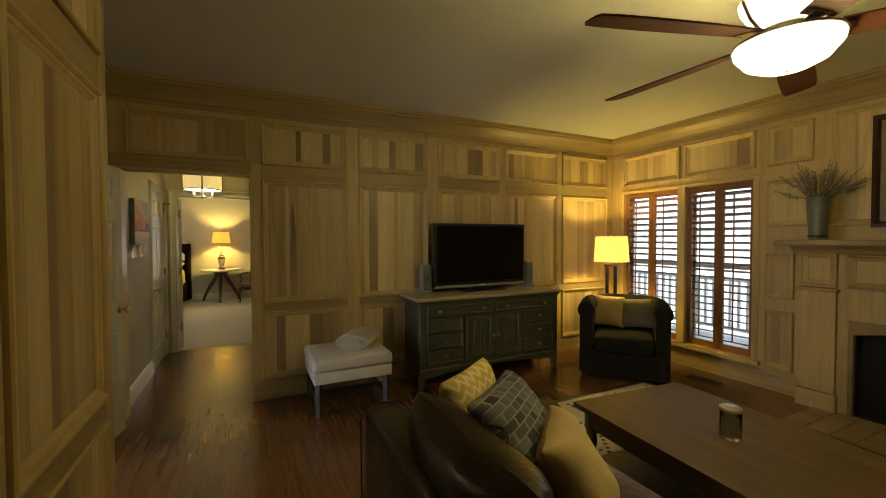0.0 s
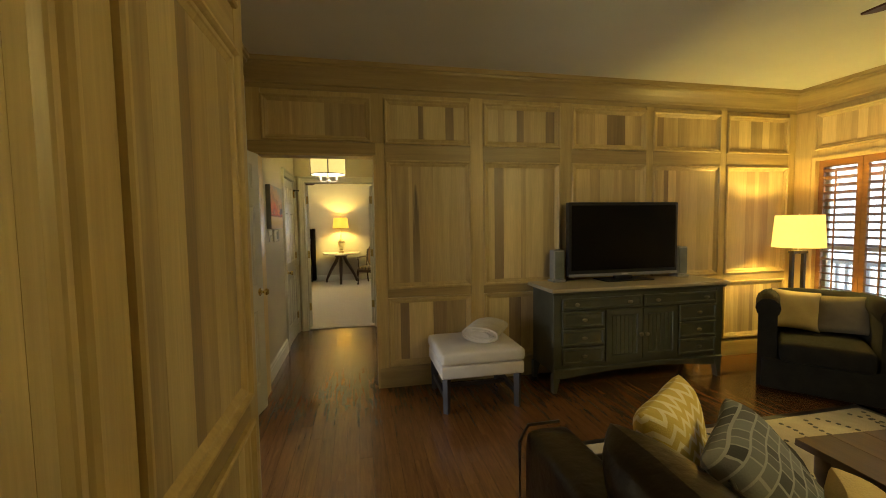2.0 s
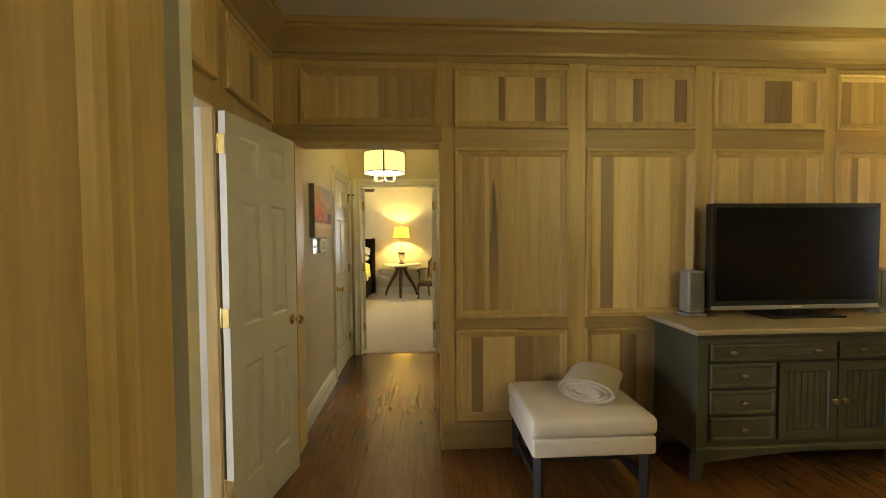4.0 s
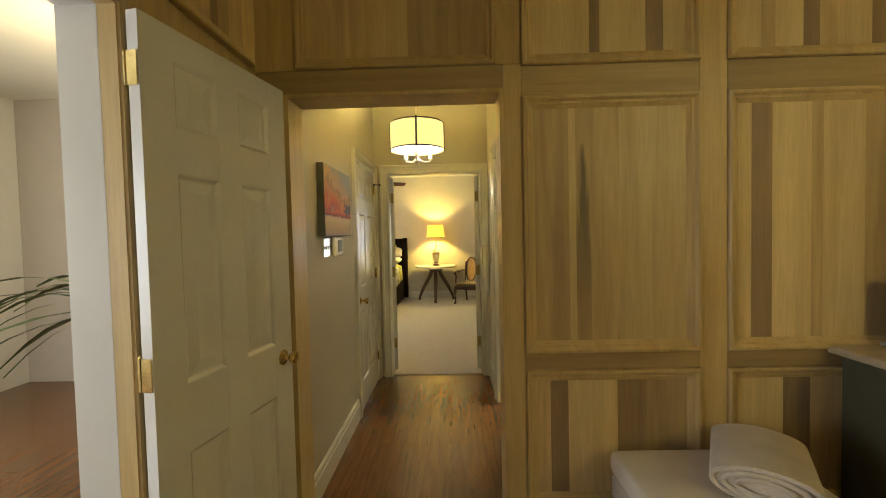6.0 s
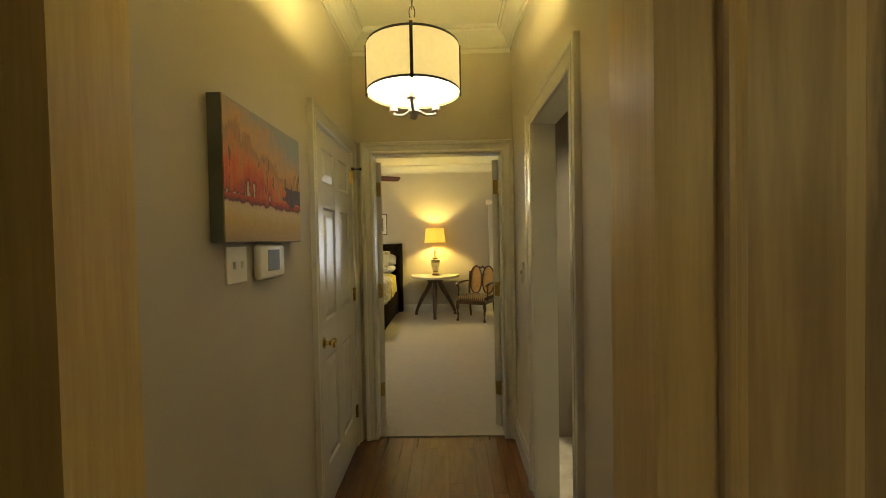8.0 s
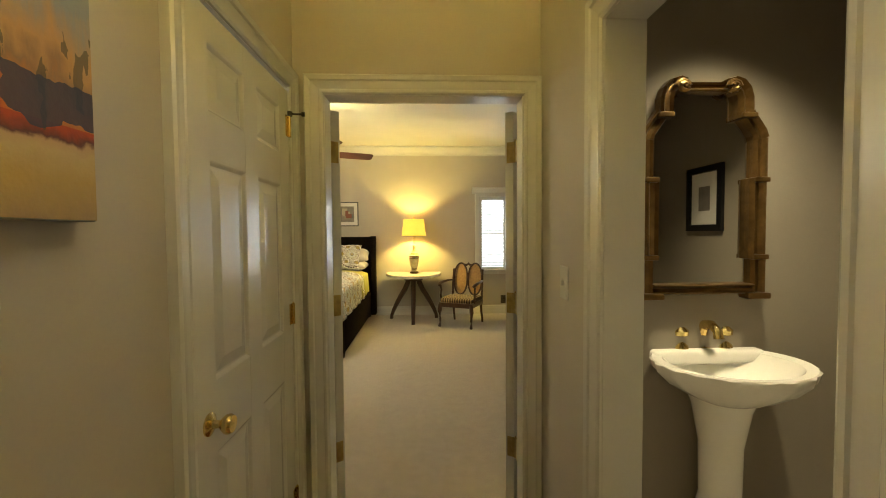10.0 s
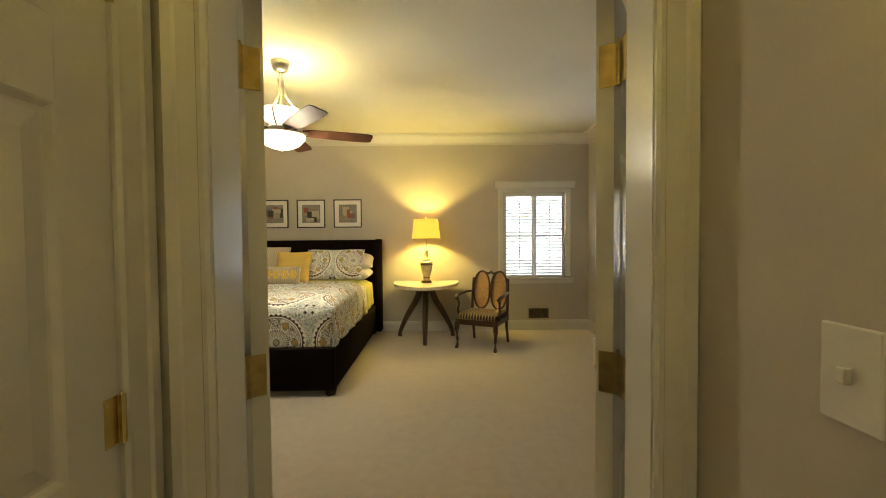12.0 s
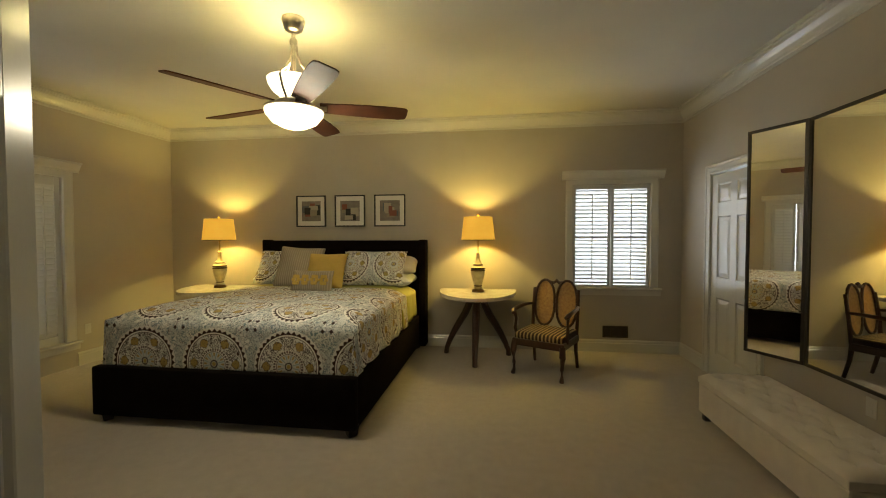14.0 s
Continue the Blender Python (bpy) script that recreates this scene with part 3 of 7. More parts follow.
structure("floor_bedroom", box(B(), (RX0 - 0.1, BY0 + 0.03, -0.1), (RX1 + 0.1, RY1 + 0.1, 0.008)), CARPET, "beige cut-pile carpet")
structure("floor_base", box(B(), (-4.5, SY - 0.1, -0.12), (EX + 0.1, BY0 + 0.03, -0.012)), EBONY, "dark subfloor")
# powder room
b = B()
box(b, (HX1 + 0.12, BY0 - 0.002, 0), (2.0, BY0 + 0.002, 2.7))
box(b, (1.95, HY0, 0), (2.05, BY0, 2.7))
box(b, (HX1 + 0.12, HY0 + 0.1, 0), (1.95, HY0 + 0.2, 2.7))
structure("wall_powder_room", b, PAINT_POWDER, "dark taupe powder room walls")
structure("ceiling_powder_room", box(B(), (HX1, HY0, 2.62), (2.05, BY0, 2.7)), PAINT_CEIL, "off-white powder room ceiling")
structure("floor_powder_room", box(B(), (HX1 + 0.02, HY0, -0.05), (2.05, BY0, 0.004)), MARBLE, "pale stone powder room floor")
# foyer beyond the double doors
FX0, FY0, FY1 = -4.4, 1.2, 6.6
b = B()
# Assumed window opening, out of view, added for the daylight fill.
FW = (1.5, 3.5, 0.45, 2.25)
box(b, (FX0 - 0.1, FY0, 0), (FX0, FW[0], 2.9))
box(b, (FX0 - 0.1, FW[1], 0), (FX0, FY1, 2.9))
box(b, (FX0 - 0.1, FW[0], 0), (FX0, FW[1], FW[2]))
box(b, (FX0 - 0.1, FW[0], FW[3]), (FX0, FW[1], 2.9))
box(b, (FX0, FY0 - 0.1, 0), (WX - 0.15, FY0, 2.9))
box(b, (FX0, FY1, 0), (HX0 - 0.13, FY1 + 0.1, 2.9))
structure("wall_foyer", b, TRIM, "off-white foyer walls")
b = B()
for y in (FW[0], 2.475, FW[1] - 0.05):
    box(b, (FX0 - 0.03, y, FW[2]), (FX0 + 0.012, y + 0.05, FW[3]), 0.003, 1)
for z in (FW[2], 1.33, FW[3] - 0.05):
    box(b, (FX0 - 0.028, FW[0], z), (FX0 + 0.010, FW[1], z + 0.05), 0.003, 1)
structure("window_assumed", b, TRIM, "assumed white foyer window frame, unseen, added to let daylight through to the den")
structure("ceiling_foyer", box(B(), (FX0, FY0, 2.9), (WX - 0.15, FY1, 3.0)), PAINT_CEIL, "off-white foyer ceiling")

# cornices and baseboards
CROWN = ((0, 0.26), (0.012, 0.26), (0.012, 0.215), (0.03, 0.205), (0.035, 0.185), (0.06, 0.14), (0.10, 0.085), (0.125, 0.07), (0.13, 0.05), (0.15, 0.045), (0.15, 0.0))
structure("trim_cornice_den", cornice(B(), WX, EX, SY, NY, ZD, tuple((o, d * 0.81) for o, d in CROWN)), WOOD_H, "deep stepped poplar cornice")
CROWN_W = tuple((o * 0.72, d * 0.6) for o, d in CROWN)
structure("trim_cornice_hall", cornice(B(), HX0, HX1, HY0, BY0, ZH, CROWN_W), TRIM, "white moulded hall cornice")
structure("trim_cornice_bedroom", cornice(B(), RX0, RX1, BY1, RY1, ZB, CROWN_W), TRIM, "white moulded bedroom cornice")
BASE = ((0, 0), (0.018, 0), (0.018, 0.115), (0.013, 0.125), (0.013, 0.14), (0.006, 0.155), (0, 0.158))


def baseboard(name, f, a, c, material=TRIM, prof=BASE, label="white painted moulded baseboard"):
    return structure(name, extrude(B(), prof, f, a, c), material, label)


baseboard("baseboard_hall", lambda p, q, t: Vector((HX0 + p, t, q)), HY0, 5.395)
baseboard("baseboard_hall_east", lambda p, q, t: Vector((HX1 - p, t, q)), HY0, BD0 - 0.1)
baseboard("baseboard_hall_east", lambda p, q, t: Vector((HX1 - p, t, q)), BD1 + 0.1, BY0 - 0.02)
baseboard("baseboard_bedroom", lambda p, q, t: Vector((t, RY1 - p, q)), RX0, RX1)
baseboard("baseboard_bedroom_east", lambda p, q, t: Vector((RX1 - p, t, q)), BY1, CD0 - 0.1)
baseboard("baseboard_bedroom_east", lambda p, q, t: Vector((RX1 - p, t, q)), CD1 + 0.1, RY1)
baseboard("baseboard_bedroom_west", lambda p, q, t: Vector((RX0 + p, t, q)), BY1, LW[0] - 0.12)
baseboard("baseboard_bedroom_west", lambda p, q, t: Vector((RX0 + p, t, q)), LW[1] + 0.12, RY1)
DBASE = ((0, 0), (0.022, 0), (0.022, 0.15), (0.012, 0.175), (0, 0.18))
DEN_BASE = "poplar baseboard of the panelling"
baseboard("baseboard_den", lambda p, q, t: Vector((t, NY - p, q)), 0.27, EX, WOOD_H, DBASE, DEN_BASE)
baseboard("baseboard_den_east", lambda p, q, t: Vector((EX - p, t, q)), 1.875, NY - 0.022, WOOD_H, DBASE, DEN_BASE)
baseboard("baseboard_den_pier", lambda p, q, t: Vector((PX + p, t, q)), SY, 2.03, WOOD_H, DBASE, DEN_BASE)
baseboard("baseboard_den_west", lambda p, q, t: Vector((WX + p, t, q)), 3.36, NY - 0.022, WOOD_H, DBASE, DEN_BASE)

# door trim
CAS = ((0, -0.004), (0, 0.012), (0.008, 0.018), (0.018, 0.018), (0.022, 0.014), (0.06, 0.02), (0.066, 0.026), (0.085, 0.03), (0.092, 0.024), (0.092, 0))


def cased(name, f, u0, u1, top, depth, label, material=TRIM, prof=CAS, lining=True):
    ob = structure(name, casing(B(), u0, u1, top, prof, f), material, label)
    if lining:
        bm = B()
        for a, c in (((u0 - 0.02, 0), (u0 + 0.003, top - 0.003)), ((u1 - 0.003, 0), (u1 + 0.02, top - 0.003)), ((u0 - 0.02, top - 0.003), (u1 + 0.02, top + 0.02))):
            vs = [f(a[0], a[1], 0.003), f(c[0], c[1], -depth - 0.003)]
            box(bm, [min(p, q) for p, q in zip(*vs)], [max(p, q) for p, q in zip(*vs)])
        part("door_lining", bm, material, ob)
    return ob


def hall_e(u, v, h):
    return Vector((HX1 - h, u, v))


def hall_w(u, v, h):
    return Vector((HX0 + h, u, v))


def bed_s(u, v, h):
    return Vector((u, BY0 - h, v))


cased("trim_bedroom_doorway", bed_s, JX0, JX1, 2.05, 0.11, "white moulded casing of the bedroom doorway", prof=tuple((d * 0.92, h) for d, h in CAS))
structure("trim_bedroom_side", casing(B(), JX0, JX1, 2.05, CAS, lambda u, v, h: Vector((u, BY1 + h, v))), TRIM, "white moulded casing on the bedroom side of the double doorway")
cased("trim_powder_doorway", hall_e, BD0, BD1, 2.05, 0.12, "white moulded casing of the powder room doorway")
cased("trim_hall_door", hall_w, 5.49, 6.25, 2.05, 0.13, "white moulded casing of the closed hall door", prof=tuple((d * 0.9, h) for d, h in CAS))
cased("trim_closet_door", lambda u, v, h: Vector((RX1 - h, u, v)), CD0, CD1, 2.05, 0.15, "white moulded casing of the closet door")
cased("trim_foyer_doorway", lambda u, v, h: Vector((WX + h, u, v)), 2.10, 3.32, 2.05, 0.045, "wood jamb of the foyer doorway", WOOD_V, ((0, -0.004), (0, 0.012), (0.02, 0.014), (0.02, 0)))
cased("trim_foyer_side", lambda u, v, h: Vector((WX - 0.15 - h, u, v)), 2.10, 3.32, 2.05, 0.10, "white casing and jamb on the foyer side", TRIM, CAS)
b = B()
box(b, (-0.72, NY - 0.018, 0), (-0.684, HY0 + 0.002, 2.052))
box(b, (0.254, NY - 0.018, 0), (0.2715, HY0 + 0.002, 2.052))
box(b, (-0.72, NY - 0.0175, 2.052), (0.2715, HY0 + 0.002, 2.068))
structure("trim_hall_opening", b, WOOD_V, "poplar lining of the hall opening")


# ---- panelling of the den ----
MOULD = ((0, 0.002), (0, 0.028), (0.005, 0.034), (0.014, 0.034), (0.020, 0.027), (0.024, 0.020), (0.034, 0.018), (0.038, 0.014), (0.052, 0.006), (0.054, 0.0))
rng = random.Random(5)


def wall_panel(wall, f, u0, u1, v0, v1, tones=()):
    """One framed panel: a bolection moulding round upright boards."""
    p = part("wall_panel", nest(B(), u0, u1, v0, v1, MOULD, f, close=False), WOOD_V, wall)
    a, c = u0 + 0.05, u1 - 0.05
    u, k = a, 0
    while u < c - 0.01:
        w = rng.choice((0.05, 0.075, 0.09, 0.11, 0.13, 0.15))
        tone = rng.choice('LLMMMLMD')
        if tones:
            w, tone = tones[k % len(tones)]
            k += 1
        e = min(u + w, c)
        if c - e < 0.035:
            e = c
        vs = (f(u, v0 + 0.05, 0.001), f(e, v1 - 0.05, 0.005 + rng.random() * 0.001))
        bm = box(B(), [min(s, t) for s, t in zip(*vs)], [max(s, t) for s, t in zip(*vs)])
        part("plank", bm, {'L': PLANK_L, 'M': PLANK_W, 'D': PLANK_D, 'F': PLANK_F}[tone], p)
        u = e
    return p


def frame_strip(wall, name, f, u0, u1, v0, v1, material):
    vs = (f(u0, v0, -0.001), f(u1, v1, 0.016 if name == "stile" else 0.0155))
    part(name, box(B(), [min(s, t) for s, t in zip(*vs)], [max(s, t) for s, t in zip(*vs)]), material, wall)


TONES = {
    (0.35, 0.9): ((0.154, 'M'), (0.03, 'L'), (0.066, 'F'), (0.125, 'M'), (0.35, 'L')),
    (0.35, 0.2): ((0.06, 'M'), (0.08, 'D'), (0.22, 'L'), (0.13, 'D'), (0.20, 'M')),
    (0.35, 2.2): ((0.25, 'L'), (0.045, 'D'), (0.2, 'L'), (0.075, 'D'), (0.1, 'L')),
    (1.24, 0.9): ((0.06, 'L'), (0.09, 'D'), (0.17, 'L'), (0.05, 'M'), (0.18, 'L'), (0.12, 'M')),
    (1.24, 2.2): ((0.1, 'L'), (0.06, 'M'), (0.12, 'L'), (0.07, 'D'), (0.1, 'M'), (0.12, 'L'), (0.1, 'D')),
    (1.24, 0.2): ((0.2, 'L'), (0.12, 'D'), (0.2, 'M')),
    (1.24, 1.0): ((0.2, 'M'),),
}
PIER_TONES = ((0.09, 'M'), (0.13, 'L'), (0.06, 'D'), (0.11, 'M'), (0.10, 'L'), (0.07, 'M'), (0.12, 'L'))


def panelling(wall, f, cols, rows, edges):
    for u0, u1 in cols:
        for v0, v1 in rows:
            wall_panel(wall, f, u0, u1, v0, v1, TONES.get((round(u0, 2), round(v0, 1)), ()))
    for u0, u1 in edges:
        frame_strip(wall, "stile", f, u0, u1, rows[0][0] - 0.015, 2.168 if abs(u0 - 0.272) < 1e-6 else 2.59, WOOD_V)


NCOLS = ((0.352, 1.122), (1.243, 2.005), (2.128, 2.94), (3.02, 3.82), (3.90, 4.70))
ROWS3 = ((0.195, 0.811), (0.889, 2.025), (2.16, 2.552))
panelling(wall_north, north, NCOLS, ROWS3, ((0.272, 0.35), (1.124, 1.241), (2.007, 2.126), (2.942, 3.018), (3.822, 3.898), (4.702, 4.796)))
for (u0, u1) in NCOLS:
    for v0, v1 in ((0.813, 0.887), (2.027, 2.158)):
        frame_strip(wall_north, "rail", north, u0, u1, v0, v1, WOOD_H)
wall_panel(wall_north, north, -0.645, 0.238, 2.17, 2.545, ((0.12, 'M'), (0.26, 'M'), (0.07, 'L'), (0.18, 'M'), (0.3, 'M')))
frame_strip(wall_north, "rail", north, -0.826, 0.27, 2.07, 2.168, WOOD_H)
frame_strip(wall_north, "stile", north, -0.826, -0.722, 0.0, 2.068, WOOD_V)
frame_strip(wall_north, "stile", north, -0.826, -0.647, 2.17, 2.59, WOOD_V)
frame_strip(wall_north, "stile", north, 0.24, 0.35, 2.17, 2.59, WOOD_V)


def west(u, v, h):
    return Vector((WX + h, u, v))


def pierf(u, v, h):
    return Vector((PX + h, u, v))


def east(u, v, h):
    return Vector((EX - h, u, v))


TONES[1.24, 0.9] = PIER_TONES
panelling(pier, pierf, ((1.24, 1.93), (0.40, 1.13), (-0.45, 0.29)), ROWS3, ((1.932, 2.028), (1.132, 1.238), (0.292, 0.398)))
for u0, u1 in ((1.24, 1.93), (0.40, 1.13), (-0.45, 0.29)):
    for v0, v1 in ((0.813, 0.887), (2.027, 2.158)):
        frame_strip(pier, "rail", pierf, u0, u1, v0, v1, WOOD_H)
for u0, u1 in ((3.42, 4.02), (2.75, 3.32), (2.10, 2.66)):
    wall_panel(wall_west, west, u0, u1, 2.17, 2.545)
wall_panel(wall_west, west, 3.42, 4.02, 0.195, 0.811)
wall_panel(wall_west, west, 3.42, 4.02, 0.889, 2.025)
for u0, u1 in ((3.10, 3.86), (2.32, 3.02), (1.858, 2.198)):
    wall_panel(wall_east, east, u0 - 0.01, u1 + 0.01, 2.17, 2.545)
for v0, v1 in ((0.215, 0.78), (0.90, 1.33)):
    wall_panel(wall_east, east, 1.975, 2.21, v0, v1)
wall_panel(wall_east, east, 1.80, 2.21, 1.585, 2.035)
wall_panel(wall_east, east, -0.02, 1.725, 1.58, 2.56)


# ---- doors ----
def six_panel(name, label, W, H=2.03, t=0.035, cols=2, loc=(0, 0, 0), rz=0.0, knob=True, hinges=True, material=TRIM, group="", both=True, kz=0.905):
    """A painted panel door; hinged at x = 0, closed along +x; y is its thickness."""
    d = thing(name, label, "door", loc, rz, group)
    st, mid = (0.105, 0.10) if cols == 2 else (0.085, 0)
    rows = ((0.23, 0.81), (1.01, 1.62), (1.75, H - 0.09))
    cw = (W - 2 * st - mid * (cols - 1)) / cols
    us = [(st + i * (cw + mid), st + i * (cw + mid) + cw) for i in range(cols)]
    bm = box(B(), (0.002, -t / 2 + 0.01, 0.006), (W - 0.002, t / 2 - 0.01, H))
    xs = [(0, us[0][0])] + [(p[1], q[0]) for p, q in zip(us, us[1:])] + [(us[-1][1], W)]
    for a, c in xs:
        box(bm, (a, -t / 2, 0.005), (c, t / 2, H))
    zs = [0.005] + [z for r in rows for z in r] + [H]
    for a, c in zip(zs[::2], zs[1::2]):
        for u0, u1 in us:
            box(bm, (u0, -t / 2 + 0.0005, a), (u1, t / 2 - 0.0005, c))
    body = part("door_body", bm, material, d)
    for s in ((-1, 1) if both else (1,)):
        for u0, u1 in us:
            for v0, v1 in rows:
                part("panel", nest(B(), u0, u1, v0, v1, ((0, 0), (0.004, -0.002), (0.012, -0.009), (0.018, -0.0095), (0.05, -0.003), (0.052, -0.0025)),
                                   lambda u, v, h, s=s: Vector((u, s * (t / 2 + h), v))), material, body)
    if knob:
        for s in (-1, 1):
            m = Matrix.Translation((W - 0.062, s * t / 2, kz)) @ Matrix.Rotation(radians(-90 * s), 4, "X")
            part("knob", lathe(B(), ((0.031, 0), (0.031, 0.004), (0.024, 0.008), (0.011, 0.012), (0.010, 0.03), (0.018, 0.036), (0.026, 0.046), (0.027, 0.055), (0.022, 0.064), (0.0, 0.067)), 20, m=m), BRASS, d, "polished brass knob", True)
    if hinges:
        for z in (0.25, 1.07, 1.88):
            bm = cyl(B(), (0, t / 2 + 0.006, z - 0.045), (0, t / 2 + 0.006, z + 0.045), 0.007, n=12)
            box(bm, (0.001, t / 2 - 0.001, z - 0.045), (0.034, t / 2 + 0.002, z + 0.045))
            box(bm, (-0.004, -t / 2 + 0.004, z - 0.045), (-0.0005, t / 2, z + 0.045))
            cyl(bm, (0, t / 2 + 0.006, z + 0.045), (0, t / 2 + 0.006, z + 0.052), 0.005, 0.002, n=10)
            part("hinge", bm, BRASS, d, "brass butt hinge", True)
    return d


hall_door = six_panel("hall_door", "closed white painted six-panel hall door", 0.755, loc=(HX0 - 0.012, 6.247, 0), rz=-90)
b = cyl(B(), (0.0, 0.022, 1.935), (-0.005, 0.075, 1.935), 0.0045, n=10)
cyl(b, (-0.005, 0.075, 1.935), (-0.006, 0.088, 1.935), 0.010, n=12)
cyl(b, (0.0, 0.026, 1.925), (0.0, 0.026, 1.945), 0.011, n=12)
part("door_stop", b, EBONY, hall_door, "dark hinge-pin door stop", True)
six_panel("foyer_door", "open white six-panel foyer door folded back to the wall", 0.63, kz=0.95, loc=(-0.785, 3.315, 0), rz=79, group="foyer doors")
six_panel("foyer_door", "open white six-panel foyer door standing beside the panelled pier", 0.55, kz=0.95, loc=(-0.845, 2.168, 0), rz=-2.5, group="foyer doors")
for px, turn, jx, side in ((-0.614, 124, JX0, -1), (0.316, 56, JX1, 1)):
    pin = Vector((px, 6.503, 0))
    nrm = Vector((side * -math.sin(radians(turn)), side * math.cos(radians(turn)), 0))
    base = pin + nrm * 0.032
    leaf = six_panel("bedroom_door", "open narrow white panelled bedroom door on wide brass hinges", 0.452, t=0.043, cols=1, loc=base, rz=turn, group="bedroom doors", kz=0.93, hinges=False)
    inv = (Matrix.Translation(base) @ Matrix.Rotation(radians(turn), 4, "Z")).inverted()
    for z in (0.30, 1.055, 1.825):
        up = Vector((0, 0, z))
        bm = box(B(), (-0.0025, -0.030 if side > 0 else -0.014, z - 0.053), (0.0, 0.014 if side > 0 else 0.030, z + 0.053), 0.001, 1)
        for k in (-0.036, 0.0, 0.036):
            for y in (-0.008, 0.008):
                cyl(bm, (-0.0035, y, z + k), (-0.002, y, z + k), 0.0042, n=8)
        p, q = inv @ (Vector((jx - side * 0.001, 6.425, 0)) + up), inv @ (pin + up)
        d = (q - p).normalized()
        m = Matrix.Translation((p + q) / 2) @ d.to_track_quat("X", "Z").to_matrix().to_4x4()
        box(bm, (-(q - p).length / 2, -0.0013, -0.053), ((q - p).length / 2, 0.0013, 0.053), m=m)
        for k in range(5):
            zz = Vector((0, 0, -0.053 + k * 0.0212))
            cyl(bm, q + zz + Vector((0, 0, 0.0006)), q + zz + Vector((0, 0, 0.0206)), 0.0072, n=12)
        cyl(bm, q + Vector((0, 0, 0.053)), q + Vector((0, 0, 0.062)), 0.0055, 0.003, n=10)
        part("hinge", bm, BRASS_OLD, leaf, "aged brass hinge", True)
six_panel("closet_door", "closed white six-panel closet door", 0.775, loc=(RX1 + 0.02, 10.837, 0), rz=-90)
six_panel("powder_room_door", "white powder room door standing open inside", 0.70, loc=(0.54, 4.965, 0), rz=4)


# ---- windows with louvred shutters ----
def shutter_window(name, label, f, u0, u1, v0, v1, leaves, material, pitch, tilt, depth=0.01, frame=0.045, midrail=None, half=0.032):
    """Hinged louvre shutters filling an opening; f(u, v, h) places them."""
    w = tagged(thing(name, label, "window"), "", "", "", "structure")

    def slab(name_, a, c, h0, h1, parent, mt=material):
        vs = (f(a[0], a[1], h0), f(c[0], c[1], h1))
        return part(name_, box(B(), [min(p, q) for p, q in zip(*vs)], [max(p, q) for p, q in zip(*vs)]), mt, parent)

    lw = (u1 - u0) / leaves
    for i in range(leaves):
        a, c = u0 + i * lw + 0.002, u0 + (i + 1) * lw - 0.002
        leaf = slab("shutter_stile", (a, v0), (a + frame, v1), -depth - 0.028, -depth, w)
        slab("shutter_stile", (c - frame, v0), (c, v1), -depth - 0.028, -depth, w)
        rails = [(v0, v0 + frame * 1.6), (v1 - frame * 1.6, v1)] + ([(midrail - 0.012, midrail + 0.012)] if midrail else [])
        for r0, r1 in rails:
            slab("shutter_rail", (a + frame, r0), (c - frame, r1), -depth - 0.027, -depth - 0.001, w)
        span = v1 - v0 - frame * 3.2
        pitch = span / round(span / pitch)
        v = v0 + frame * 1.6 + pitch / 2
        slat = None
        ct, sn = math.cos(radians(tilt)), math.sin(radians(tilt))
        while v < v1 - frame * 1.6 - pitch * 0.02:
            if not midrail or abs(v - midrail) > 0.012 + pitch * 0.3:
                if slat is None:
                    bm = B()
                    pts = []
                    for k in range(8):
                        an = 2 * math.pi * k / 8
                        p, q = half * math.cos(an), 0.005 * math.sin(an)
                        pts.append((p * ct - q * sn, p * sn + q * ct))
                    extrude(bm, pts, lambda p, q, t: f(t, q, -depth - 0.014 + p) - f(0, 0, 0), a + frame, c - frame)
                    ob = part("slat", bm, material, w)
                    slat = ob.data
                    ob.location = f(0, 0, 0) + f(0, v, 0) - f(0, 0, 0)
                else:
                    share("slat", slat, w, f(0, v, 0))
            v += pitch
        m = (a + c) / 2
        slab("tilt_rod", (m - 0.006, v0 + 0.12), (m + 0.006, v1 - 0.12), -depth + half + 0.002, -depth + half + 0.012, w)
    return w


shutter_window("window_1", "den window with stained wooden louvre shutters, slats open", east, W1[0], W1[1], WZ0, WZ1, 2, SHUTTER_WOOD, 0.076, 20, depth=0.03, half=0.042)
shutter_window("window_2", "den window with stained wooden louvre shutters, slats open", east, W2[0], W2[1], WZ0, WZ1, 2, SHUTTER_WOOD, 0.076, 20, depth=0.03, half=0.042)
PANE = mat("window_glass", (0.95, 0.97, 0.97), (0.95, 0.97, 0.97), 0.0, bump=0.0)
PANE.node_tree.nodes["Principled BSDF"].inputs["Transmission Weight"].default_value = 1.0
PANE.node_tree.nodes["Principled BSDF"].inputs["IOR"].default_value = 1.5
SASH = mat("cream_sash_paint", (0.62, 0.60, 0.54), None, 0.4, scale=4)
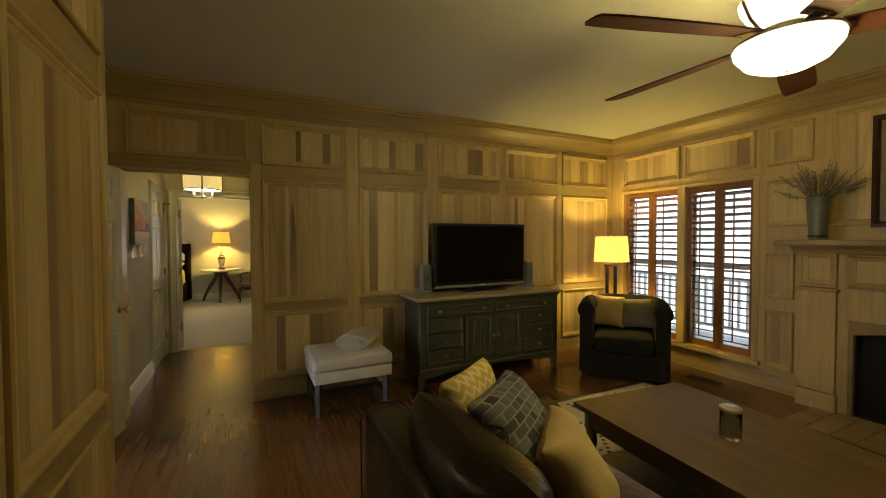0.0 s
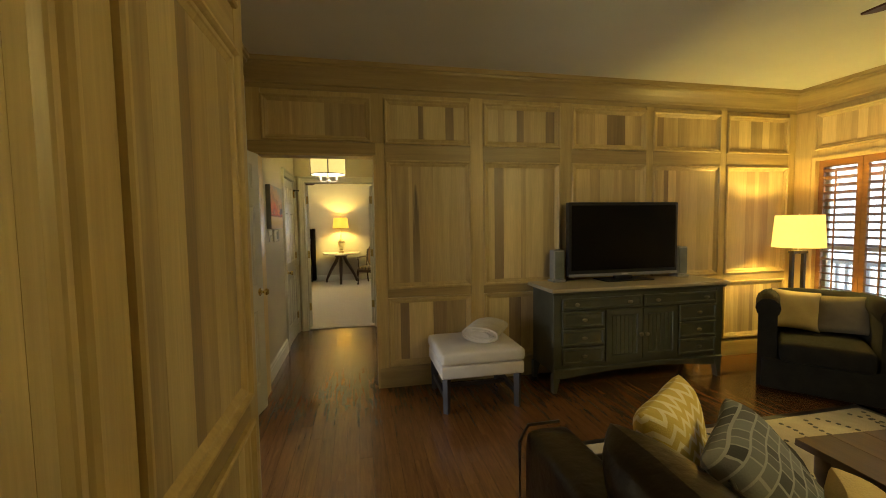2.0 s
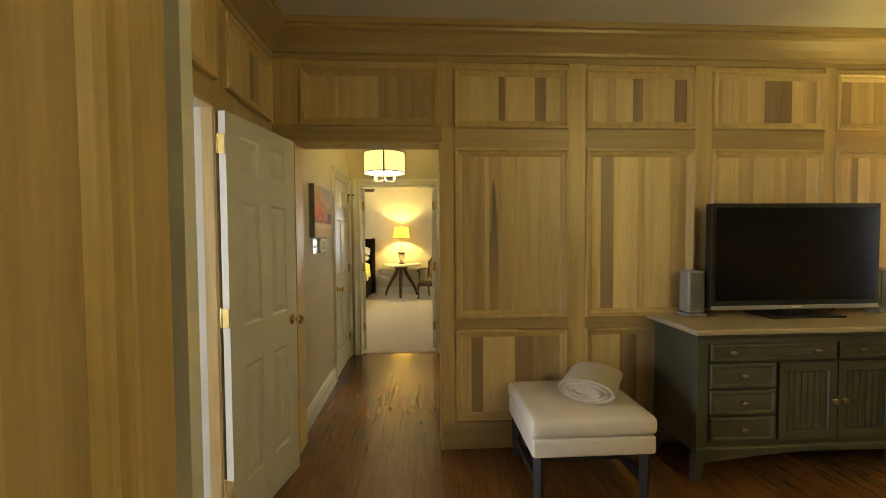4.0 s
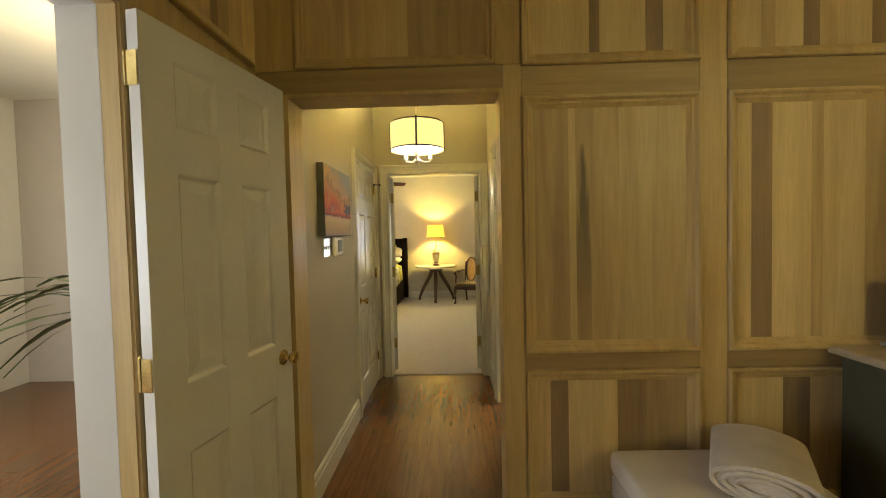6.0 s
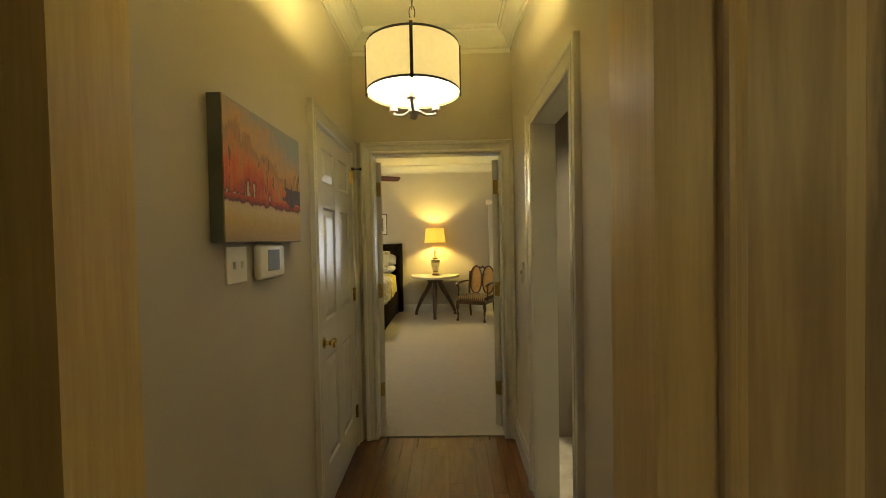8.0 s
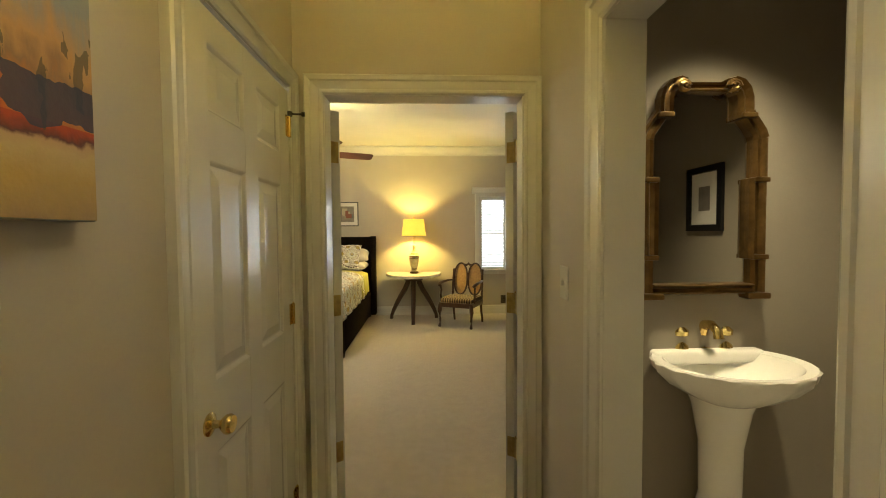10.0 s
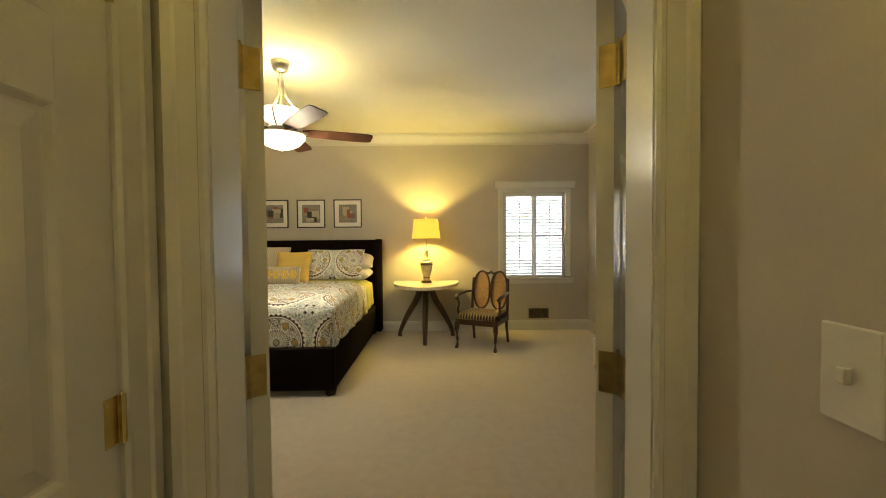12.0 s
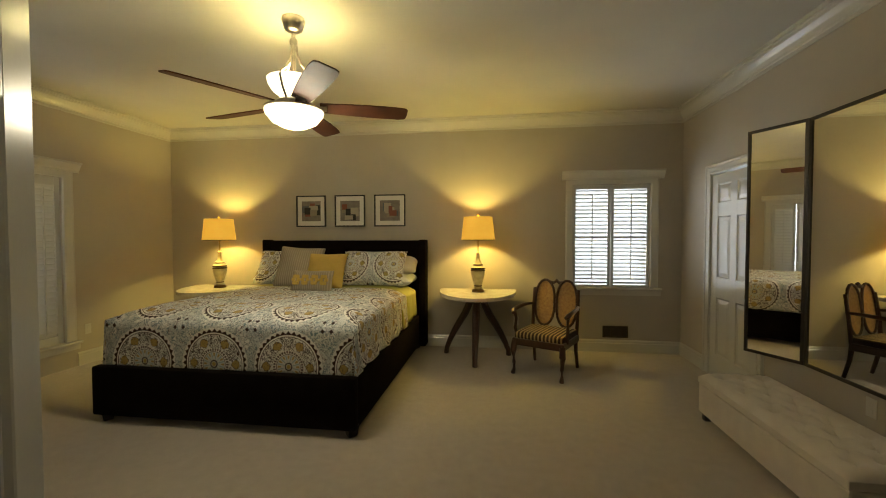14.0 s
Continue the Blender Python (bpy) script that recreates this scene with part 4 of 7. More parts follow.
for w in (W1, W2):
    sash = thing("window_sash", "cream painted sash window with clear panes behind the shutters", "window", kind="structure")
    c = (WZ0 + WZ1) / 2
    b = B()
    for a, d in (((w[0], WZ0), (w[0] + 0.045, WZ1)), ((w[1] - 0.045, WZ0), (w[1], WZ1)), ((w[0], WZ0), (w[1], WZ0 + 0.06)), ((w[0], WZ1 - 0.05), (w[1], WZ1)), ((w[0], c - 0.02), (w[1], c + 0.02))):
        box(b, (EX + 0.112, a[0], a[1]), (EX + 0.144, d[0], d[1]), 0.002, 1)
    part("sash_frame", b, SASH, sash)
    for z0, z1 in ((WZ0 + 0.05, c - 0.01), (c + 0.01, WZ1 - 0.04)):
        pane = part("pane", box(B(), (EX + 0.126, w[0] + 0.04, z0), (EX + 0.130, w[1] - 0.04, z1)), PANE, sash, "clear glass")
        pane.visible_shadow = False


def bedn(u, v, h):
    return Vector((u, RY1 - h, v))


def bedw(u, v, h):
    return Vector((RX0 + h, u, v))


shutter_window("window_3", "bedroom window with white louvre shutters, bright daylight behind", bedn, BW[0], BW[1], BW[2], BW[3], 2, TRIM, 0.046, 30, depth=0.02, frame=0.034, midrail=1.41, half=0.028)
shutter_window("window_4", "tall bedroom window with closed white louvre shutters", bedw, LW[0], LW[1], LW[2], LW[3], 4, TRIM, 0.058, 72, depth=0.02, frame=0.05, half=0.035)


def window_trim(name, f, u0, u1, v0, v1, wide, label):
    b = casing(B(), u0, u1, v1, ((0, 0), (0, 0.018), (0.01, 0.024), (wide - 0.02, 0.024), (wide, 0.016), (wide, 0)), f, v0)
    ob = structure(name, b, TRIM, label)
    b = extrude(B(), ((0, 0), (0.035, 0), (0.035, 0.02), (0.05, 0.04), (0.07, 0.085), (0.085, 0.095), (0.085, 0.11), (0, 0.11)), lambda p, q, t: f(t, v1 + wide * 0.6 + q, p), u0 - wide - 0.05, u1 + wide + 0.05)
    part("window_head", b, TRIM, ob)
    b = extrude(B(), ((0, 0), (0.02, 0), (0.02, 0.06), (0.055, 0.065), (0.06, 0.08), (0.055, 0.095), (0, 0.095)), lambda p, q, t: f(t, v0 - 0.1 + q, p), u0 - wide - 0.03, u1 + wide + 0.03)
    part("window_sill", b, TRIM, ob)


window_trim("trim_window_3", bedn, BW[0], BW[1], BW[2] + 0.03, BW[3], 0.09, "white moulded window casing with a projecting head")
window_trim("trim_window_4", bedw, LW[0], LW[1], LW[2], LW[3], 0.11, "white fluted window casing with a projecting head")
b = casing(B(), W2[0], W1[1], WZ1, ((0, 0), (0, 0.02), (0.03, 0.024), (0.05, 0.014), (0.05, 0)), east, WZ0)
box(b, (EX - 0.03, W2[1] - 0.005, WZ0), (EX, W1[0] + 0.005, WZ1))
box(b, (EX - 0.06, W2[0] - 0.08, WZ0 - 0.05), (EX, W1[1] + 0.08, WZ0 - 0.005), 0.006)
structure("trim_window_den", b, WOOD_V, "poplar casing round the pair of den windows")
# outdoors
tagged(part("backdrop", box(B(), (EX + 3.0, -3, -1), (EX + 3.05, 9, 4.5)), OUTSIDE), "bright overcast daylight beyond the porch", "", "", "structure")
tagged(part("backdrop", box(B(), (-1, RY1 + 1.5, -1), (4, RY1 + 1.55, 4.5)), OUTSIDE_B), "bright overcast daylight", "", "", "structure")
tagged(part("backdrop", box(B(), (RX0 - 1.6, 6, -1), (RX0 - 1.55, 12, 4.5)), OUTSIDE_B), "bright overcast daylight", "", "", "structure")
structure("ground", box(B(), (-60, -60, -0.5), (60, 60, -0.3)), LEAF, "grassy ground round the house")
structure("porch_floor", box(B(), (EX + 0.15, -2, -0.2), (EX + 2.4, 6.5, -0.06)), PORCH, "pale painted porch floor")
rail = thing("porch_railing", "white painted porch railing with square balusters", "railing", (EX + 2.2, 2.8, -0.06))
part("top_rail", box(B(), (-0.04, -3, 0.86), (0.04, 3, 0.92)), PORCH, rail)
part("bottom_rail", box(B(), (-0.03, -3, 0.10), (0.03, 3, 0.15)), PORCH, rail)
bal = None
for i in range(48):
    if bal is None:
        bal = part("baluster", box(B(), (-0.018, -0.018, 0.15), (0.018, 0.018, 0.86)), PORCH, rail)
        bal.location = (0, -2.94, 0)
    else:
        share("baluster", bal.data, rail, (0, -2.94 + i * 0.125, 0))
for y in (1.6, 4.4):
    tagged(part("porch_post", box(B(), (EX + 2.12, y - 0.08, -0.06), (EX + 2.28, y + 0.08, 3.0), 0.01), PORCH), "square white painted porch post", "post")


# ---- den furniture ----
def drawer_front(parent, x0, x1, z0, z1, y, pulls):
    f = lambda u, v, h: Vector((u, y - h, v))
    d = part("drawer", nest(B(), x0, x1, z0, z1, ((0, -0.004), (0, 0.012), (0.004, 0.016), (0.018, 0.016), (0.024, 0.009), (0.03, 0.008)), f), GREEN_PAINT, parent)
    for px in pulls:
        m = Matrix.Translation((px, y - 0.008, (z0 + z1) / 2)) @ Matrix.Rotation(radians(90), 4, "X")
        part("pull", lathe(B(), ((0.008, 0), (0.007, 0.012), (0.017, 0.018), (0.019, 0.024), (0.012, 0.03), (0, 0.031)), 16, m=m, sx=1.35, sy=0.8), PEWTER, d, "oval pewter pull", True)


def dresser():
    x0, x1, yf, yb = 1.705, 3.40, 3.60, 4.055
    d = thing("sideboard", "sage grey-green painted sideboard with pale wooden top against the panelling", "sideboard")
    b = box(B(), (x0 + 0.02, yf + 0.01, 0.16), (x1 - 0.02, yb, 0.86))
    part("body", b, GREEN_PAINT, d)
    b = B()
    for a, c in ((x0 - 0.002, x0 + 0.07), (x1 - 0.07, x1 + 0.002)):
        box(b, (a, yf - 0.002, 0.13), (c, yf + 0.03, 0.862), 0.003, 1)
    box(b, (x0 + 0.07, yf, 0.815), (x1 - 0.07, yf + 0.02, 0.862))
    part("face_frame", b, GREEN_PAINT, d)
    b = B()
    pts = [(x0 + 0.07, 0.2)] + [(x0 + 0.07 + (x1 - x0 - 0.14) * i / 16, 0.12 + 0.05 * math.sin(math.pi * i / 16)) for i in range(17)] + [(x1 - 0.07, 0.2)]
    extrude(b, pts, lambda p, q, t: Vector((p, t, q)), yf, yf + 0.02)
    part("apron", b, GREEN_PAINT, d)
    part("base_moulding", extrude(B(), ((0, 0), (0.012, 0), (0.012, 0.016), (0.004, 0.026), (0, 0.026)), lambda p, q, t: Vector((t, yf - p, 0.185 + q)), x0, x1), GREEN_PAINT, d)
    for lx, s in ((x0, 1), (x1, -1)):
        for ly in (yf, yb - 0.06):
            b = extrude(B(), ((0, 0.16), (0, 0.0), (0.03, 0.0), (0.05, 0.09), (0.075, 0.16)), lambda p, q, t, lx=lx, s=s: Vector((lx + s * p, t, q)), ly, ly + 0.055)
            part("leg", b, GREEN_PAINT, d)
    part("top", box(B(), (x0 - 0.035, yf - 0.04, 0.872), (x1 + 0.045, yb + 0.015, 0.906), 0.008), PALE_TOP, d, "pale wooden top")
    part("cornice", extrude(B(), ((0, 0.0), (0.012, 0.0), (0.022, 0.014), (0.022, 0.024), (0, 0.024)), lambda p, q, t: Vector((t, yf - p, 0.848 + q)), x0 - 0.015, x1 + 0.02), GREEN_PAINT, d)
    y = yf - 0.001
    cx = (x0 + x1) / 2
    drawer_front(d, x0 + 0.075, cx - 0.01, 0.715, 0.815, y, (x0 + 0.2, cx - 0.14))
    drawer_front(d, cx + 0.01, x1 - 0.075, 0.715, 0.815, y, (cx + 0.14, x1 - 0.2))
    for i in range(3):
        z0 = 0.245 + i * 0.157
        for a, c in ((x0 + 0.075, x0 + 0.47), (x1 - 0.47, x1 - 0.075)):
            drawer_front(d, a, c, z0, z0 + 0.142, y, ((a + c) / 2,))
    for a, c, k in ((x0 + 0.49, cx - 0.004, 1), (cx + 0.004, x1 - 0.49, 0)):
        door = part("cabinet_door", nest(B(), a, c, 0.245, 0.70, ((0, -0.004), (0, 0.014), (0.05, 0.014), (0.056, 0.004)), lambda u, v, h: Vector((u, y - h, v))), GREEN_PAINT, d)
        n = 6
        for i in range(n):
            u0 = a + 0.056 + (c - a - 0.112) * i / n
            u1 = a + 0.056 + (c - a - 0.112) * (i + 1) / n
            part("bead_board", box(B(), (u0 + 0.003, y - 0.009, 0.302), (u1 - 0.003, y - 0.002, 0.643), 0.002, 1), GREEN_PAINT, door)
        px = c - 0.025 if k else a + 0.025
        m = Matrix.Translation((px, y - 0.014, 0.47)) @ Matrix.Rotation(radians(90), 4, "X")
        part("pull", lathe(B(), ((0.008, 0), (0.007, 0.012), (0.017, 0.018), (0.019, 0.026), (0.012, 0.032), (0, 0.033)), 16, m=m), PEWTER, door, "round pewter pull", True)


dresser()


def television():
    x0, x1, z0, z1, y = 2.005, 3.172, 0.955, 1.645, 3.90
    t = thing("television", "large black flat-screen television with silver lower edge on the sideboard", "television")
    part("case", box(B(), (x0, y, z0), (x1, y + 0.06, z1), 0.008), BLACK, t)
    part("screen", box(B(), (x0 + 0.03, y - 0.003, z0 + 0.055), (x1 - 0.03, y + 0.002, z1 - 0.03)), SCREEN, t, "dark glossy screen")
    part("silver_strip", box(B(), (x0 + 0.004, y - 0.005, z0 - 0.004), (x1 - 0.004, y + 0.02, z0 + 0.022), 0.003), SILVER, t, "silver lower edge")
    part("logo", box(B(), (2.555, y - 0.0065, z0 + 0.006), (2.625, y - 0.004, z0 + 0.014)), CERAMIC, t)
    part("neck", box(B(), (2.50, y + 0.01, 0.915), (2.68, y + 0.05, z0 + 0.05)), BLACK, t)
    part("foot", box(B(), (2.34, y - 0.10, 0.9065), (2.84, y + 0.13, 0.918), 0.005), BLACK, t)


television()
for sx in (1.93, 3.265):
    s = thing("speaker", "small silver-grey satellite loudspeaker beside the television", "loudspeaker", (sx, 3.98, 0.9065), 0, "television speakers")
    part("cabinet", box(B(), (-0.055, -0.05, 0.02), (0.055, 0.05, 0.30), 0.012), SILVER, s)
    part("grille", box(B(), (-0.045, -0.056, 0.035), (0.045, -0.049, 0.285), 0.004), ZINC, s)
    part("foot", box(B(), (-0.065, -0.06, 0), (0.065, 0.06, 0.018), 0.004), SILVER, s)


def ottoman():
    o = thing("ottoman", "cream upholstered ottoman bench with dark wooden legs", "ottoman", (1.035, 3.72, 0))
    soft(part("cushion", box(B(), (-0.345, -0.30, 0.375), (0.345, 0.30, 0.485), 0.035, 3), CREAM, o, smooth=True))
    part("seat", box(B(), (-0.335, -0.29, 0.275), (0.335, 0.29, 0.375), 0.015, 3), CREAM, o, smooth=True)
    for x in (-0.29, 0.29):
        for y in (-0.25, 0.25):
            part("leg", cyl(B(), (x, y, 0), (x, y, 0.28), 0.027, 0.034, 4), EBONY, o)
        part("stretcher", box(B(), (x - 0.014, -0.25, 0.09), (x + 0.014, 0.25, 0.135)), EBONY, o)
    part("stretcher", box(B(), (-0.29, -0.012, 0.10), (0.29, 0.012, 0.13)), EBONY, o)
    th = thing("folded_throw", "beige woollen throw folded on the ottoman", "blanket", (1.16, 3.77, 0.492), 57)
    b = B()
    for k, (rx, rz_, w) in enumerate(((0.155, 0.065, 0.36), (0.125, 0.05, 0.368), (0.095, 0.036, 0.374))):
        pts = [(rx * math.cos(a) * (1 + 0.05 * math.sin(3 * a)), 0.062 + rz_ * math.sin(a)) for a in [2 * math.pi * i / 28 for i in range(28)]]
        extrude(b, pts, lambda p, q, t: Vector((t, p, q)), -w / 2, w / 2)
    part("roll", b, WOOL, th, smooth=True)
    b = B()
    for k in range(3):
        tube(b, [(-0.184 - 0.006 * k, (0.15 - 0.035 * k) * math.cos(a), 0.062 + (0.058 - 0.016 * k) * math.sin(a)) for a in [2 * math.pi * i / 24 for i in range(25)]], 0.009, 6)
    part("fold_edge", b, WOOL, th, smooth=True)


ottoman()


def sofa():
    s = thing("sofa", "dark brown leather sofa with loose cushions, seen from behind", "sofa", (0.705, 0.58, 0), 0)
    part("base", box(B(), (0.02, -1.05, 0.06), (0.98, 1.33, 0.30), 0.03, 3), LEATHER, s, smooth=True)
    soft(part("back", box(B(), (0.0, -1.05, 0.10), (0.20, 1.33, 0.685), 0.05, 3), LEATHER, s, smooth=True))
    for y0, y1 in ((-0.62, 0.14), (0.16, 0.92)):
        soft(part("seat_cushion", box(B(), (0.26, y0, 0.28), (1.0, y1, 0.47), 0.05, 3), LEATHER, s, smooth=True))
        m = Matrix.Translation((0.24, (y0 + y1) / 2 + 0.06, 0.43)) @ Matrix.Rotation(radians(90), 4, "Z") @ Matrix.Rotation(radians(-12), 4, "X")
        cush = soft(part("back_cushion", pillow(B(), 0.84, 0.44, 0.27, m), LEATHER, s, smooth=True))
        part("crease", tube(B(), [m @ Vector((u, -0.115 + 0.02 * math.sin(u * 40), 0.34 + 0.05 * math.cos(u * 9))) for u in [-0.18 + 0.03 * k for k in range(13)]], [0.001] + [0.006] * 11 + [0.001], 6), LEATHER, cush, smooth=True)
    for y0, y1 in ((-1.06, -0.68), (0.98, 1.34)):
        b = box(B(), (0.01, y0 + 0.04, 0.08), (0.98, y1 - 0.04, 0.50), 0.03, 2)
        cyl(b, (0.02, (y0 + y1) / 2, 0.46), (1.0, (y0 + y1) / 2, 0.46), 0.15, n=24)
        part("arm", b, LEATHER, s, smooth=True)
        b = B()
        cyl(b, (1.0, (y0 + y1) / 2, 0.46), (1.012, (y0 + y1) / 2, 0.46), 0.13, n=24)
        part("arm_front", b, LEATHER, s, smooth=True)
    for y in (-1.05, 1.33):
        part("piping", tube(B(), [(-0.004, y, 0.12), (-0.006, y, 0.62), (0.03, y, 0.683), (0.16, y, 0.683)], 0.006, 6), LEATHER, s, smooth=True)
    for x in (0.08, 0.9):
        for y in (-0.98, 1.25):
            part("foot", cyl(B(), (x, y, 0), (x, y, 0.07), 0.02, 0.03, 12), EBONY, s)


sofa()


BEIGE = mat("mustard_beige_cloth", (0.52, 0.39, 0.20), (0.45, 0.33, 0.16), 0.9, scale=8, bump=0.2, fine=200)
SAGE = mat("sage_grey_cloth", (0.17, 0.165, 0.11), (0.12, 0.12, 0.08), 0.9, scale=8, bump=0.3, fine=200)


def cushion(name, label, mt, at, size, rx, ry, rz, t=0.16):
    m = Matrix.Rotation(radians(rz), 4, "Z") @ Matrix.Rotation(radians(rx), 4, "X") @ Matrix.Rotation(radians(ry), 4, "Y")
    ob = part(name, pillow(B(), size[0], size[1], t), mt, smooth=True)
    ob.matrix_world = Matrix.Translation(at) @ m
    soft(ob)
    return tagged(ob, label, "cushion")


cushion("throw_pillow", "yellow and cream chevron throw pillow on the leather sofa", CHEVRON, (1.20, 1.61, 0.45), (0.48, 0.44), -14, 0, 34)
cushion("throw_pillow", "grey and navy geometric throw pillow on the leather sofa", GREYBLOCK, (1.33, 1.21, 0.50), (0.51, 0.50), -42, 0, 37)
cushion("throw_pillow", "plain mustard beige throw pillow on the leather sofa", BEIGE, (1.34, 0.99, 0.50), (0.41, 0.40), -36, 0, 45)


def coffee_table():
    c = thing("coffee_table", "worn rustic wooden coffee table with turned legs and lower shelf", "table", (2.43, 1.14, 0), -4)
    for i in range(5):
        part("top_board", box(B(), (-0.45 + i * 0.18, -0.74, 0.435), (-0.45 + (i + 1) * 0.18 - 0.0006, 0.74, 0.468), 0.0012, 1), TABLE_WOOD, c)
    b = B()
    for a, d in (((-0.40, -0.68, 0.33), (-0.375, 0.68, 0.436)), ((0.375, -0.68, 0.33), (0.40, 0.68, 0.436)), ((-0.375, -0.68, 0.33), (0.375, -0.655, 0.436)), ((-0.375, 0.655, 0.33), (0.375, 0.68, 0.436))):
        box(b, a, d)
    part("apron", b, TABLE_WOOD, c)
    part("lower_shelf", box(B(), (-0.39, -0.67, 0.11), (0.39, 0.67, 0.135), 0.004, 1), TABLE_WOOD, c)
    for x in (-0.38, 0.38):
        for y in (-0.66, 0.66):
            part("leg", lathe(B(), ((0.024, 0), (0.032, 0.03), (0.022, 0.06), (0.03, 0.09), (0.035, 0.11), (0.035, 0.15), (0.022, 0.17), (0.036, 0.25), (0.03, 0.31), (0.04, 0.33), (0.04, 0.436)), 14, (x, y, 0)), TABLE_WOOD, c, smooth=True)
    j = thing("candle_jar", "clear glass candle jar on the coffee table", "candle", (2.41, 1.21, 0.4685))
    glass = bpy.data.materials.new("clear_glass")
    glass.use_nodes = True
    gb = glass.node_tree.nodes["Principled BSDF"]
    gb.inputs["Transmission Weight"].default_value, gb.inputs["Roughness"].default_value = 1.0, 0.03
    part("jar", lathe(B(), ((0.0, 0.002), (0.046, 0.002), (0.048, 0.012), (0.048, 0.135), (0.044, 0.14), (0.044, 0.018), (0.0, 0.016)), 24), glass, j, "clear glass", True)
    part("wax", lathe(B(), ((0.0, 0.018), (0.043, 0.018), (0.043, 0.09), (0.0, 0.092)), 24), CREAM, j, smooth=True)
    part("lid", lathe(B(), ((0.046, 0.138), (0.049, 0.14), (0.049, 0.155), (0.045, 0.158), (0.0, 0.158)), 24), STEEL, j, "metal rim", True)


coffee_table()


OLIVE = mat("olive_brown_cloth", (0.15, 0.115, 0.06), (0.10, 0.075, 0.04), 0.95, scale=9, bump=0.3, fine=160)


def armchair():
    a = thing("armchair", "dark upholstered tub armchair with two pillows in the corner", "armchair", (3.98, 3.18, 0), -50)
    b = B()
    n = 22
    inner, outer = [], []
    for i in range(n + 1):
        th = math.pi * i / n
        ex = 2.6
        cx, cy = math.cos(th), math.sin(th)
        k = (abs(cx) ** ex + abs(cy) ** ex) ** (-1 / ex)
        outer.append((0.43 * k * cx, 0.42 * k * cy))
        inner.append((0.30 * k * cx, 0.29 * k * cy))
    prof = [(x, y - 0.0) for x, y in [(0.43, -0.36)] + outer + [(-0.43, -0.36)] + [(-0.30, -0.36)] + inner[::-1] + [(0.30, -0.36)]]
    extrude(b, [(x, y) for x, y in prof], lambda p, q, t: Vector((p, q, t)), 0.05, 0.72)
    part("shell_body", b, CHENILLE, a, smooth=True)
    rim = [((p[0] + q[0]) / 2, (p[1] + q[1]) / 2, 0.73) for p, q in zip(outer, inner)]
    part("rolled_top", tube(B(), [(0.365, -0.40, 0.72)] + rim + [(-0.365, -0.40, 0.72)], 0.085, 12), CHENILLE, a, smooth=True)
    soft(part("seat_cushion", box(B(), (-0.29, -0.42, 0.28), (0.29, 0.26, 0.46), 0.05, 3), CHENILLE, a, smooth=True))
    part("base", box(B(), (-0.40, -0.38, 0.04), (0.40, 0.30, 0.30), 0.02), CHENILLE, a)
    cushion("throw_pillow", "tan throw pillow on the dark armchair", BEIGE, (3.93, 3.36, 0.46), (0.38, 0.38), -18, 5, -38, 0.13)
    cushion("throw_pillow", "olive-brown throw pillow on the dark armchair", OLIVE, (4.15, 3.14, 0.46), (0.46, 0.36), -20, -4, -58, 0.14)


armchair()


def den_lamp():
    l = thing("floor_lamp", "tall table lamp with dark open frame base and glowing drum shade", "lamp", (4.28, 3.62, 0))
    b = shell(B(), ((0.205, 1.19), (0.185, 1.50)), 36)
    part("shade", b, SHADE_DEN, l, "glowing warm fabric drum shade", True)
    for x in (-0.07, 0.07):
        part("upright", box(B(), (x - 0.014, -0.014, 0.0), (x + 0.014, 0.014, 1.16)), EBONY, l)
    for z in (0.0, 0.6, 1.13):
        part("crossbar", box(B(), (-0.085, -0.03, z), (0.085, 0.03, z + 0.028)), EBONY, l)
    part("stem", cyl(B(), (0, 0, 1.15), (0, 0, 1.52), 0.006), STEEL, l)
    part("base", box(B(), (-0.13, -0.13, 0), (0.13, 0.13, 0.02)), EBONY, l)


den_lamp()


